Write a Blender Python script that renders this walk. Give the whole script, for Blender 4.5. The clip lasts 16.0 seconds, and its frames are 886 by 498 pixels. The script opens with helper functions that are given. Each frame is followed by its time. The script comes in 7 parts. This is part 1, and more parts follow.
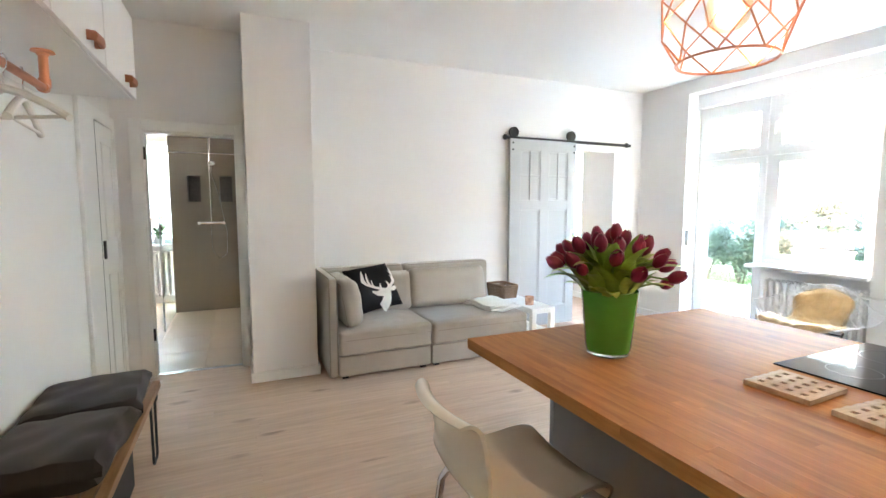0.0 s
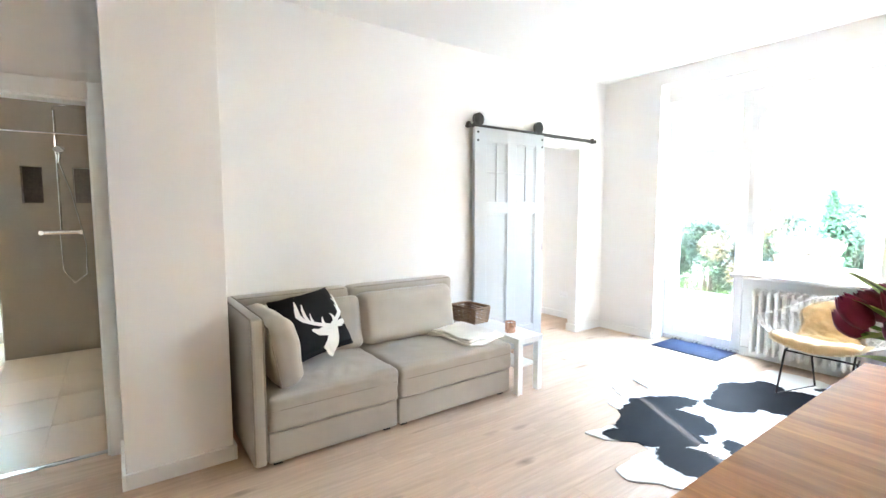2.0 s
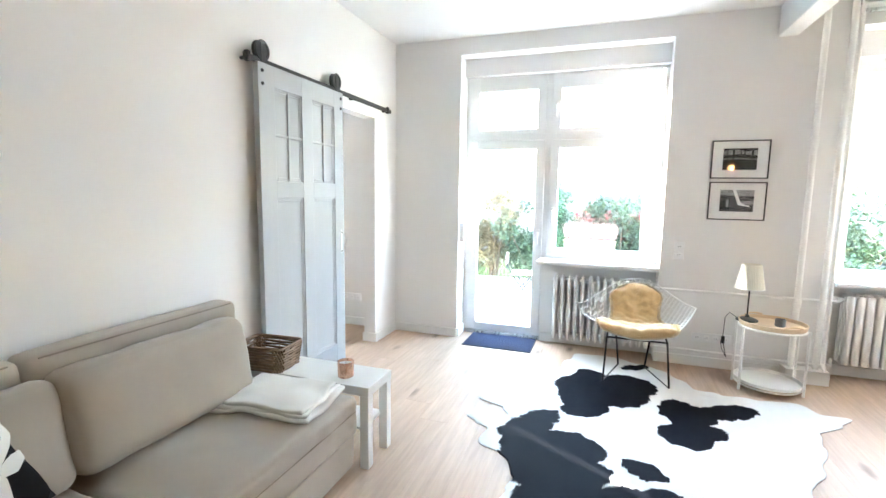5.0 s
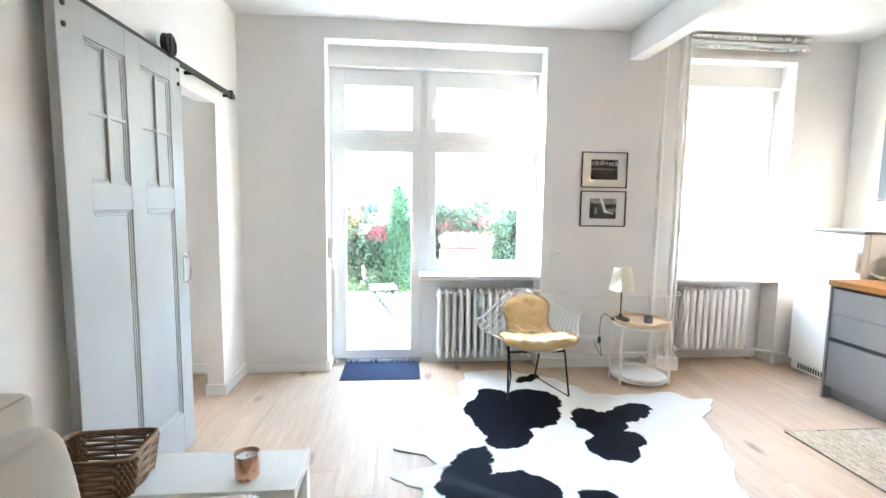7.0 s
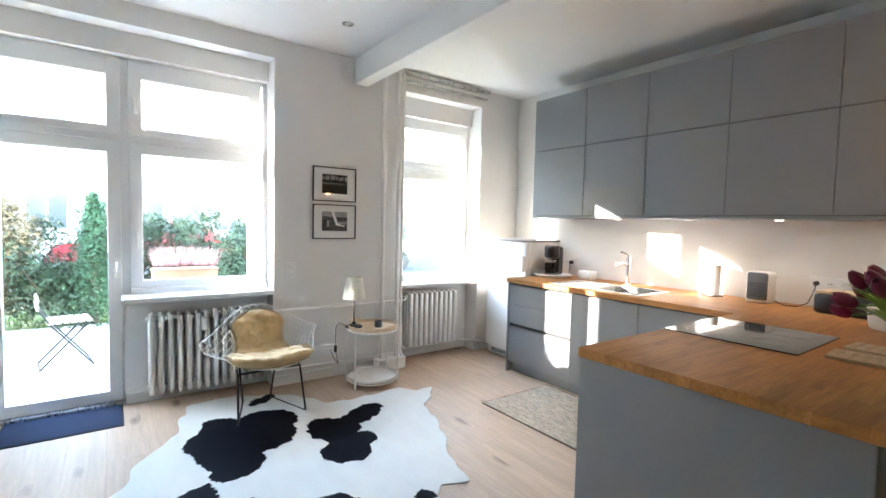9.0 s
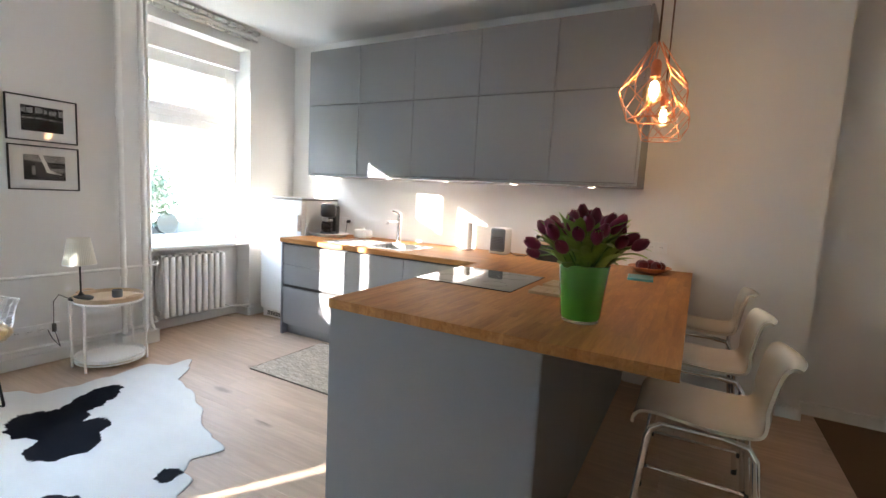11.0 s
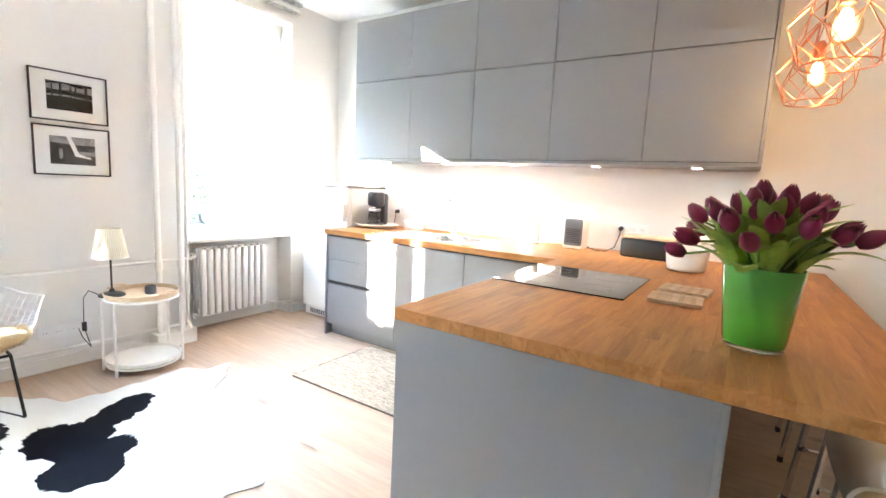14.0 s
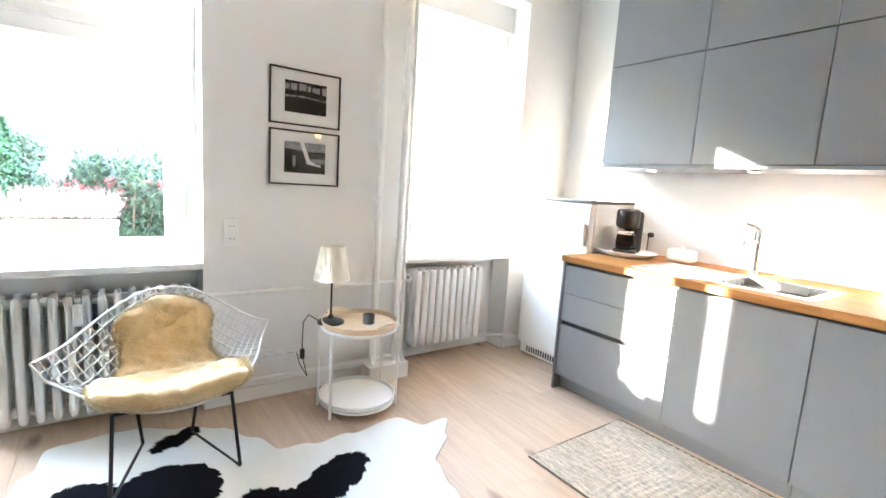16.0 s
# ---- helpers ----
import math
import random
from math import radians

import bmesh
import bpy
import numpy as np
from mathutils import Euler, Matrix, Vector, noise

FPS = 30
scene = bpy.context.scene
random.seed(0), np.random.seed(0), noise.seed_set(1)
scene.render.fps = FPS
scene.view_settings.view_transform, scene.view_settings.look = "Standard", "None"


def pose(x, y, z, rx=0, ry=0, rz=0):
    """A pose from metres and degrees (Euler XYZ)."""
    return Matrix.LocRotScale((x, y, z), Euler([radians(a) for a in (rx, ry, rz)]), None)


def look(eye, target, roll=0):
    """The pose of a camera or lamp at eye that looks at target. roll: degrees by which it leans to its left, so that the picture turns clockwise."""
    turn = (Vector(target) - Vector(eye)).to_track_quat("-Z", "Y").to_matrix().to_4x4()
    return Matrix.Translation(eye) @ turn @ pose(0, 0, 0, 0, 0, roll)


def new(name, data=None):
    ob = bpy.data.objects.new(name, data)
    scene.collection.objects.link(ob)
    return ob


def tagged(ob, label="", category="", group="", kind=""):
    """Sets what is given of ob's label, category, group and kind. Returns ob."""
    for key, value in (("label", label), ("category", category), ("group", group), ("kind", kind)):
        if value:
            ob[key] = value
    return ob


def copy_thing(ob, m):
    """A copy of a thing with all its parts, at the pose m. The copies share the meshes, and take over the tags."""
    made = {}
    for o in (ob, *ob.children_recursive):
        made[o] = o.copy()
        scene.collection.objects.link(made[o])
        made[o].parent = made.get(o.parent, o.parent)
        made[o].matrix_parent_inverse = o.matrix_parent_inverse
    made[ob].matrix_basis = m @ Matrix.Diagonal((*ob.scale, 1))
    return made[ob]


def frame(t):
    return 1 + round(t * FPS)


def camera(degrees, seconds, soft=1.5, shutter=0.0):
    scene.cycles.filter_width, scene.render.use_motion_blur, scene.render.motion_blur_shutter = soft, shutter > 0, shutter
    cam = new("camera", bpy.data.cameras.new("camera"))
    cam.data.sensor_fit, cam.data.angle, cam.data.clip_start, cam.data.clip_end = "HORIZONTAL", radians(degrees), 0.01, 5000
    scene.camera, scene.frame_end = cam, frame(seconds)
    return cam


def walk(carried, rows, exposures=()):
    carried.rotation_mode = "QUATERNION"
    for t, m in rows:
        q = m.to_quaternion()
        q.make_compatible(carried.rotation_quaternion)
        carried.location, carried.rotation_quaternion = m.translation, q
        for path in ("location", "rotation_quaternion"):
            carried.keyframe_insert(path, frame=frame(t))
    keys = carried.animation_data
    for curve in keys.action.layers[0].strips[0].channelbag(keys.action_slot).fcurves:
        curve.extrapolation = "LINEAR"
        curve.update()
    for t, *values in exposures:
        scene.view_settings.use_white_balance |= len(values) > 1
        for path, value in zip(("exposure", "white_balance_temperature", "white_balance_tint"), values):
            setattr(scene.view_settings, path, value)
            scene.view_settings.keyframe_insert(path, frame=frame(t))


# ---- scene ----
cam = camera(87.9, 16.0)
PATH = [
    (0, (0.281, 0.495, 1.437), (1.088, 2.316, 1.255), -0.0),
    (0.5, (0.263, 0.744, 1.433), (1.05, 2.575, 1.274), 0.1),
    (1, (0.286, 1.015, 1.447), (1.117, 2.828, 1.289), -0.2),
    (1.5, (0.356, 1.32, 1.459), (1.284, 3.084, 1.293), -0.5),
    (2, (0.356, 1.672, 1.447), (1.517, 3.291, 1.275), -0.0),
    (2.5, (0.423, 1.888, 1.473), (1.76, 3.364, 1.283), 0.1),
    (3, (0.506, 2.172, 1.462), (2.009, 3.479, 1.27), 0.4),
    (3.5, (0.612, 2.402, 1.449), (2.257, 3.521, 1.251), 0.8),
    (4, (0.667, 2.643, 1.445), (2.43, 3.566, 1.233), 1.1),
    (6.5, (1.205, 3.615, 1.462), (3.187, 3.753, 1.234), 0.5),
    (7, (1.288, 3.77, 1.456), (3.271, 3.597, 1.257), 0.8),
    (7.5, (1.277, 3.755, 1.455), (3.225, 3.339, 1.281), 1.0),
    (8, (1.275, 3.74, 1.433), (3.146, 3.037, 1.301), 1.2),
    (8.5, (1.25, 3.69, 1.417), (3.018, 2.76, 1.306), 1.2),
    (9, (1.227, 3.687, 1.427), (2.843, 2.513, 1.319), 1.4),
    (9.5, (1.189, 3.612, 1.417), (2.653, 2.254, 1.31), 1.7),
    (10, (1.143, 3.567, 1.422), (2.398, 2.014, 1.3), 2.0),
    (12.5, (1.075, 3.441, 1.307), (1.913, 1.655, 0.98), 4.0),
    (13, (1.172, 3.35, 1.309), (2.219, 1.676, 0.989), 3.3),
    (13.5, (1.281, 3.28, 1.317), (2.404, 1.651, 1.027), 3.0),
    (14, (1.515, 3.229, 1.32), (2.6, 1.57, 1.051), 2.9),
    (14.5, (1.736, 3.149, 1.33), (2.914, 1.553, 1.073), 2.6),
    (15, (1.989, 3.064, 1.359), (3.328, 1.6, 1.107), 2.9),
    (15.5, (2.247, 2.959, 1.317), (3.706, 1.613, 1.076), 3.1),
    (16, (2.497, 2.944, 1.325), (4.103, 1.785, 1.049), 3.7),
]
EXPOSURES = [(0.0, 7.0, 6950, 13), (1.5, 7.4, 6950, 13), (2.5, 7.3, 7000, 13), (4.0, 6.9, 7000, 12), (7.0, 6.65, 7050, 12), (7.5, 6.45, 7050, 12), (8.5, 6.2, 6950, 12), (10.0, 5.6, 6950, 13), (12.5, 6.9, 7000, 14), (14.5, 7.2, 7050, 14), (16.0, 6.7, 7050, 13)]
walk(cam, [(t, look(eye, target, roll)) for t, eye, target, roll in PATH], EXPOSURES)

# ---- light ----
world = bpy.data.worlds.new("sky")
scene.world = world
world.use_nodes = True
wn = world.node_tree
sky = wn.nodes.new("ShaderNodeTexSky")
sky.sky_type = "NISHITA"
sky.sun_disc = False
sky.dust_density = 0.5
SUN_ELEV, SUN_TURN = 14.0, 30.9
sky.sun_elevation, sky.sun_rotation = radians(SUN_ELEV), radians(SUN_TURN)
wn.links.new(sky.outputs[0], wn.nodes["Background"].inputs[0])
wn.nodes["Background"].inputs[1].default_value = 0.15
sun = new("sun", bpy.data.lights.new("sun", "SUN"))
sun.data.energy, sun.data.angle, sun.data.color = 0.75, radians(0.5), (1.0, 0.97, 0.93)
sun_way = Vector((math.sin(radians(SUN_TURN)) * math.cos(radians(SUN_ELEV)), math.cos(radians(SUN_TURN)) * math.cos(radians(SUN_ELEV)), math.sin(radians(SUN_ELEV))))
sun.matrix_world = look(sun_way * 30, (0, 0, 0))


# ---- building helpers ----
def world_of(ob):
    if ob.parent is None:
        return ob.matrix_basis.copy()
    return world_of(ob.parent) @ ob.matrix_parent_inverse @ ob.matrix_basis


def finish(bm, sharp=35.0):
    bmesh.ops.recalc_face_normals(bm, faces=bm.faces)
    for f in bm.faces:
        f.smooth = True
    for e in bm.edges:
        if len(e.link_faces) != 2:
            e.smooth = False
            continue
        angle, (a0, a1) = e.calc_face_angle(0.0), sorted(f.calc_area() for f in e.link_faces)
        if angle > radians(sharp) or (sharp < 50 and angle > radians(12) and a1 > 15 * a0):
            e.smooth = False


def part(name, bm, material, parent=None, label="", local=False, sharp=35.0):
    """One mesh object from a bmesh, under a thing or a part; in the world's measures unless local."""
    finish(bm, sharp)
    me = bpy.data.meshes.new(name)
    bm.to_mesh(me)
    bm.free()
    me.materials.append(material)
    ob = new(name, me)
    if parent is not None:
        ob.parent = parent
        if not local:
            ob.matrix_parent_inverse = world_of(parent).inverted()
    if label:
        tagged(ob, label)
    return ob


def thing(name, at, label, category, group="", kind="", turn=0.0):
    ob = new(name)
    ob.matrix_basis = pose(at[0], at[1], at[2], 0, 0, turn)
    ob.empty_display_size = 0.1
    return tagged(ob, label, category, group, kind)


def box(x0, x1, y0, y1, z0, z1, bevel=0.0, bm=None, seg=2):
    b = bmesh.new()
    bmesh.ops.create_cube(b, size=1.0, matrix=Matrix.LocRotScale(((x0 + x1) / 2, (y0 + y1) / 2, (z0 + z1) / 2), None, (abs(x1 - x0), abs(y1 - y0), abs(z1 - z0))))
    if bevel:
        bmesh.ops.bevel(b, geom=b.edges[:], offset=bevel, segments=seg, affect="EDGES", profile=0.5)
    return join(bm, b)


def join(bm, b):
    if bm is None:
        return b
    me = bpy.data.meshes.new("tmp")
    b.to_mesh(me)
    b.free()
    bm.from_mesh(me)
    bpy.data.meshes.remove(me)
    return bm


def tube(pts, r, seg=10, closed=False, bm=None, caps=True):
    """A round bar along points; r a number or one radius a point."""
    b = bmesh.new()
    pts = [Vector(p) for p in pts]
    n = len(pts)
    rad = [r] * n if not hasattr(r, "__len__") else list(r)
    rings, side = [], None
    for i, p in enumerate(pts):
        if closed:
            d = pts[(i + 1) % n] - pts[i - 1]
        else:
            d = pts[min(i + 1, n - 1)] - pts[max(i - 1, 0)]
        d = d.normalized() if d.length > 1e-9 else Vector((0, 0, 1))
        if side is None:
            side = d.orthogonal().normalized()
        side = (side - d * side.dot(d))
        side = side.normalized() if side.length > 1e-6 else d.orthogonal().normalized()
        up = d.cross(side)
        rings.append([b.verts.new(p + (side * math.cos(a) + up * math.sin(a)) * rad[i]) for a in (2 * math.pi * k / seg for k in range(seg))])
    for i in range(n if closed else n - 1):
        a, c = rings[i], rings[(i + 1) % n]
        for k in range(seg):
            b.faces.new((a[k], a[(k + 1) % seg], c[(k + 1) % seg], c[k]))
    if caps and not closed:
        b.faces.new(rings[0][::-1])
        b.faces.new(rings[-1])
    return join(bm, b)


def lathe(profile, at=(0, 0, 0), seg=32, bm=None, sx=1.0, sy=1.0):
    """A turned shape from (radius, height) pairs; a radius of 0 closes it."""
    b = bmesh.new()
    rings = []
    for r, z in profile:
        if r <= 0:
            rings.append([b.verts.new((at[0], at[1], at[2] + z))])
        else:
            rings.append([b.verts.new((at[0] + sx * r * math.cos(2 * math.pi * k / seg), at[1] + sy * r * math.sin(2 * math.pi * k / seg), at[2] + z)) for k in range(seg)])
    for a, c in zip(rings, rings[1:]):
        for k in range(seg):
            k2 = (k + 1) % seg
            if len(a) == 1 and len(c) == 1:
                continue
            if len(a) == 1:
                b.faces.new((a[0], c[k2], c[k]))
            elif len(c) == 1:
                b.faces.new((a[k], a[k2], c[0]))
            else:
                b.faces.new((a[k], a[k2], c[k2], c[k]))
    return join(bm, b)


def wavy(bm, amount, scale, seed=0.0):
    """Uneven, as cloth and worn things are."""
    for v in bm.verts:
        p = v.co * scale + Vector((seed, seed * 0.7, -seed))
        v.co += Vector((noise.noise(p), noise.noise(p + Vector((9, 3, 1))), noise.noise(p + Vector((2, 8, 5))))) * amount
    return bm


def cushion(sx, sy, sz, n=14, corner=0.10, puff=1.0, m=None, seed=0.0, wave=0.004):
    """A stuffed cushion, sx by sy by sz, about the origin, then put in place by m."""
    b = bmesh.new()
    bmesh.ops.create_grid(b, x_segments=n, y_segments=n, size=1.0)
    top = [v.co.copy() for v in b.verts]
    b.free()
    b = bmesh.new()
    up, lo = [], []
    for c in top:
        u, v = c.x, c.y
        edge = max(abs(u), abs(v))
        h = (max(0.0, 1 - abs(u) ** 4) * max(0.0, 1 - abs(v) ** 4)) ** (0.5 / puff)
        pin = 1 - 0.06 * (1 - (u * v) ** 2) * edge ** 6
        x, y = u * sx / 2 * pin, v * sy / 2 * pin
        up.append(b.verts.new((x, y, sz / 2 * (0.12 + 0.88 * h))))
        lo.append(b.verts.new((x, y, -sz / 2 * (0.12 + 0.88 * h))))
    k = n + 1
    rim = []
    for i in range(n):
        for j in range(n):
            a = j * k + i
            b.faces.new((up[a], up[a + 1], up[a + k + 1], up[a + k]))
            b.faces.new((lo[a + k], lo[a + k + 1], lo[a + 1], lo[a]))
    order = [i for i in range(k)] + [j * k + n for j in range(1, k)] + [n * k + i for i in range(n - 1, -1, -1)] + [j * k for j in range(n - 1, 0, -1)]
    for q, w in zip(order, order[1:] + order[:1]):
        b.faces.new((lo[q], lo[w], up[w], up[q]))
    wavy(b, wave, 9.0, seed)
    if m is not None:
        b.transform(m)
    return b


def curve_at(pts, k):
    """Smooth curve through rows of two numbers."""
    i = max(0, min(int(k), len(pts) - 2))
    s = k - i
    p0, p1, p2, p3 = (pts[max(0, i - 1)], pts[i], pts[i + 1], pts[min(len(pts) - 1, i + 2)])
    return [0.5 * (2 * b + (c - a) * s + (2 * a - 5 * b + 4 * c - d) * s * s + (3 * b - a - 3 * c + d) * s ** 3) for a, b, c, d in zip(p0, p1, p2, p3)]


def walled(u0, u1, z0, z1, openings, lo, hi, axis):
    """A wall from u0 to u1 between lo and hi in depth, with openings (u0, u1, z0, z1) through it; axis 'x': it runs along x."""
    bm = bmesh.new()
    us = sorted({u0, u1, *[o[0] for o in openings], *[o[1] for o in openings]})
    for a, c in zip(us, us[1:]):
        holes = sorted((o[2], o[3]) for o in openings if o[0] <= a and o[1] >= c)
        z = z0
        for h0, h1 in holes + [(z1, z1)]:
            if h0 > z + 1e-6:
                if axis == "x":
                    box(a, c, lo, hi, z, h0, bm=bm)
                else:
                    box(lo, hi, a, c, z, h0, bm=bm)
            z = max(z, h1)
    return bm


# ---- materials ----
def surface(name, col, rough=0.5, metal=0.0, var=0.05, scale=3.0, fine=60.0, bump=0.05, depth=0.002, spec=0.5, stretch=(1, 1, 1), rvar=0.08, per_object=0.0, sheen=0.0, coat=0.0, trans=0.0):
    """A surface with tone that varies at two scales, and fine relief."""
    m = bpy.data.materials.new(name)
    m.use_nodes = True
    nt = m.node_tree
    p = nt.nodes["Principled BSDF"]
    geo = nt.nodes.new("ShaderNodeTexCoord")
    mp = nt.nodes.new("ShaderNodeMapping")
    mp.inputs["Scale"].default_value = stretch
    nt.links.new(geo.outputs["Object"], mp.inputs[0])
    big, small = nt.nodes.new("ShaderNodeTexNoise"), nt.nodes.new("ShaderNodeTexNoise")
    big.inputs["Scale"].default_value, small.inputs["Scale"].default_value = scale, fine
    big.inputs["Detail"].default_value = small.inputs["Detail"].default_value = 5
    for t in (big, small):
        nt.links.new(mp.outputs[0], t.inputs["Vector"])
    add = nt.nodes.new("ShaderNodeMath")
    add.operation = "ADD"
    nt.links.new(big.outputs[0], add.inputs[0])
    half = nt.nodes.new("ShaderNodeMath")
    half.operation = "MULTIPLY"
    half.inputs[1].default_value = 0.6
    nt.links.new(small.outputs[0], half.inputs[0])
    nt.links.new(half.outputs[0], add.inputs[1])
    rng = nt.nodes.new("ShaderNodeMapRange")
    rng.inputs[1].default_value, rng.inputs[2].default_value = 0.4, 1.2
    rng.inputs[3].default_value, rng.inputs[4].default_value = 1 - var, 1 + var
    nt.links.new(add.outputs[0], rng.inputs[0])
    hsv = nt.nodes.new("ShaderNodeHueSaturation")
    hsv.inputs["Color"].default_value = (*col, 1)
    value = rng.outputs[0]
    if per_object:
        info = nt.nodes.new("ShaderNodeObjectInfo")
        r2 = nt.nodes.new("ShaderNodeMapRange")
        r2.inputs[3].default_value, r2.inputs[4].default_value = 1 - per_object, 1 + per_object
        nt.links.new(info.outputs["Random"], r2.inputs[0])
        mul = nt.nodes.new("ShaderNodeMath")
        mul.operation = "MULTIPLY"
        nt.links.new(value, mul.inputs[0])
        nt.links.new(r2.outputs[0], mul.inputs[1])
        value = mul.outputs[0]
    nt.links.new(value, hsv.inputs["Value"])
    nt.links.new(hsv.outputs[0], p.inputs["Base Color"])
    rr = nt.nodes.new("ShaderNodeMapRange")
    rr.inputs[3].default_value, rr.inputs[4].default_value = max(0.02, rough - rvar), min(1, rough + rvar)
    nt.links.new(big.outputs[0], rr.inputs[0])
    nt.links.new(rr.outputs[0], p.inputs["Roughness"])
    p.inputs["Metallic"].default_value = metal
    p.inputs["Specular IOR Level"].default_value = spec
    p.inputs["Sheen Weight"].default_value = sheen
    p.inputs["Coat Weight"].default_value = coat
    p.inputs["Transmission Weight"].default_value = trans
    if bump:
        bp = nt.nodes.new("ShaderNodeBump")
        bp.inputs["Strength"].default_value, bp.inputs["Distance"].default_value = bump, depth
        nt.links.new(small.outputs[0], bp.inputs["Height"])
        nt.links.new(bp.outputs[0], p.inputs["Normal"])
    return m


def glow(name, col, strength):
    m = bpy.data.materials.new(name)
    m.use_nodes = True
    p = m.node_tree.nodes["Principled BSDF"]
    p.inputs["Base Color"].default_value = (*col, 1)
    p.inputs["Emission Color"].default_value = (*col, 1)
    p.inputs["Emission Strength"].default_value = strength
    return m


def pane_glass(name, tint=(1, 1, 1), gloss=0.035):
    m = bpy.data.materials.new(name)
    m.use_nodes = True
    nt = m.node_tree
    nt.nodes.remove(nt.nodes["Principled BSDF"])
    clear, shine, mix = nt.nodes.new("ShaderNodeBsdfTransparent"), nt.nodes.new("ShaderNodeBsdfGlossy"), nt.nodes.new("ShaderNodeMixShader")
    clear.inputs[0].default_value = (*tint, 1)
    shine.inputs["Roughness"].default_value = 0.02
    mix.inputs[0].default_value = gloss
    nt.links.new(clear.outputs[0], mix.inputs[1])
    nt.links.new(shine.outputs[0], mix.inputs[2])
    nt.links.new(mix.outputs[0], nt.nodes["Material Output"].inputs[0])
    return m


def wood(name, light, dark, rough=0.45, stave=None, knots=0.0, along="x", per_object=0.0, grain=1.0, spec=0.3):
    """Wood with grain along one axis; stave: (length, width) of glued staves; knots: how many dark knots."""
    m = bpy.data.materials.new(name)
    m.use_nodes = True
    nt = m.node_tree
    p = nt.nodes["Principled BSDF"]
    tc = nt.nodes.new("ShaderNodeTexCoord")
    info = nt.nodes.new("ShaderNodeObjectInfo")
    shift = nt.nodes.new("ShaderNodeVectorMath")
    shift.operation = "MULTIPLY_ADD"
    nt.links.new(info.outputs["Random"], shift.inputs[0])
    shift.inputs[1].default_value = (37, 91, 53) if per_object else (0, 0, 0)
    nt.links.new(tc.outputs["Object"], shift.inputs[2])
    vec = shift.outputs[0]
    mp = nt.nodes.new("ShaderNodeMapping")
    mp.inputs["Scale"].default_value = (0.8, 9, 9) if along == "x" else (9, 0.8, 9)
    nt.links.new(vec, mp.inputs[0])
    warp = nt.nodes.new("ShaderNodeTexNoise")
    warp.inputs["Scale"].default_value, warp.inputs["Detail"].default_value, warp.inputs["Distortion"].default_value = 2.2 * grain, 8, 0.9
    nt.links.new(mp.outputs[0], warp.inputs["Vector"])
    fine = nt.nodes.new("ShaderNodeTexNoise")
    fine.inputs["Scale"].default_value, fine.inputs["Detail"].default_value = 14 * grain, 4
    nt.links.new(mp.outputs[0], fine.inputs["Vector"])
    ramp = nt.nodes.new("ShaderNodeValToRGB")
    ramp.color_ramp.elements[0].position, ramp.color_ramp.elements[1].position = 0.32, 0.68
    ramp.color_ramp.elements[0].color, ramp.color_ramp.elements[1].color = (*dark, 1), (*light, 1)
    nt.links.new(warp.outputs[0], ramp.inputs[0])
    col = ramp.outputs[0]
    fr = nt.nodes.new("ShaderNodeMapRange")
    fr.inputs[1].default_value, fr.inputs[2].default_value, fr.inputs[3].default_value, fr.inputs[4].default_value = 0.35, 0.7, 0.9, 1.05
    nt.links.new(fine.outputs[0], fr.inputs[0])
    tone = fr.outputs[0]

    def times(a, c):
        x = nt.nodes.new("ShaderNodeMath")
        x.operation = "MULTIPLY"
        nt.links.new(a, x.inputs[0])
        nt.links.new(c, x.inputs[1])
        return x.outputs[0]

    if stave:
        br = nt.nodes.new("ShaderNodeTexBrick")
        br.offset, br.squash, br.offset_frequency = 0.37, 1.0, 2
        br.inputs["Color1"].default_value, br.inputs["Color2"].default_value, br.inputs["Mortar"].default_value = (0.82, 0.82, 0.82, 1), (1.14, 1.14, 1.14, 1), (0.72, 0.72, 0.72, 1)
        br.inputs["Scale"].default_value = 1.0
        br.inputs["Mortar Size"].default_value = 0.0006
        br.inputs["Brick Width"].default_value, br.inputs["Row Height"].default_value = stave
        turned = nt.nodes.new("ShaderNodeMapping")
        if along == "y":
            turned.inputs["Rotation"].default_value = (0, 0, radians(90))
        nt.links.new(vec, turned.inputs[0])
        nt.links.new(turned.outputs[0], br.inputs["Vector"])
        sep = nt.nodes.new("ShaderNodeRGBToBW")
        nt.links.new(br.outputs["Color"], sep.inputs[0])
        tone = times(tone, sep.outputs[0])
    if per_object:
        r2 = nt.nodes.new("ShaderNodeMapRange")
        r2.inputs[3].default_value, r2.inputs[4].default_value = 1 - per_object, 1 + per_object
        nt.links.new(info.outputs["Random"], r2.inputs[0])
        tone = times(tone, r2.outputs[0])
    if knots:
        kmap = nt.nodes.new("ShaderNodeMapping")
        kmap.inputs["Scale"].default_value = (1.5, 4.0, 1) if along == "x" else (4.0, 1.5, 1)
        nt.links.new(vec, kmap.inputs[0])
        bend = nt.nodes.new("ShaderNodeTexNoise")
        bend.inputs["Scale"].default_value = 9
        nt.links.new(kmap.outputs[0], bend.inputs["Vector"])
        vadd = nt.nodes.new("ShaderNodeVectorMath")
        vadd.operation = "MULTIPLY_ADD"
        nt.links.new(bend.outputs["Color"], vadd.inputs[0])
        vadd.inputs[1].default_value = (0.12, 0.12, 0)
        nt.links.new(kmap.outputs[0], vadd.inputs[2])
        vo = nt.nodes.new("ShaderNodeTexVoronoi")
        vo.inputs["Scale"].default_value = knots
        nt.links.new(vadd.outputs[0], vo.inputs["Vector"])
        kr = nt.nodes.new("ShaderNodeMapRange")
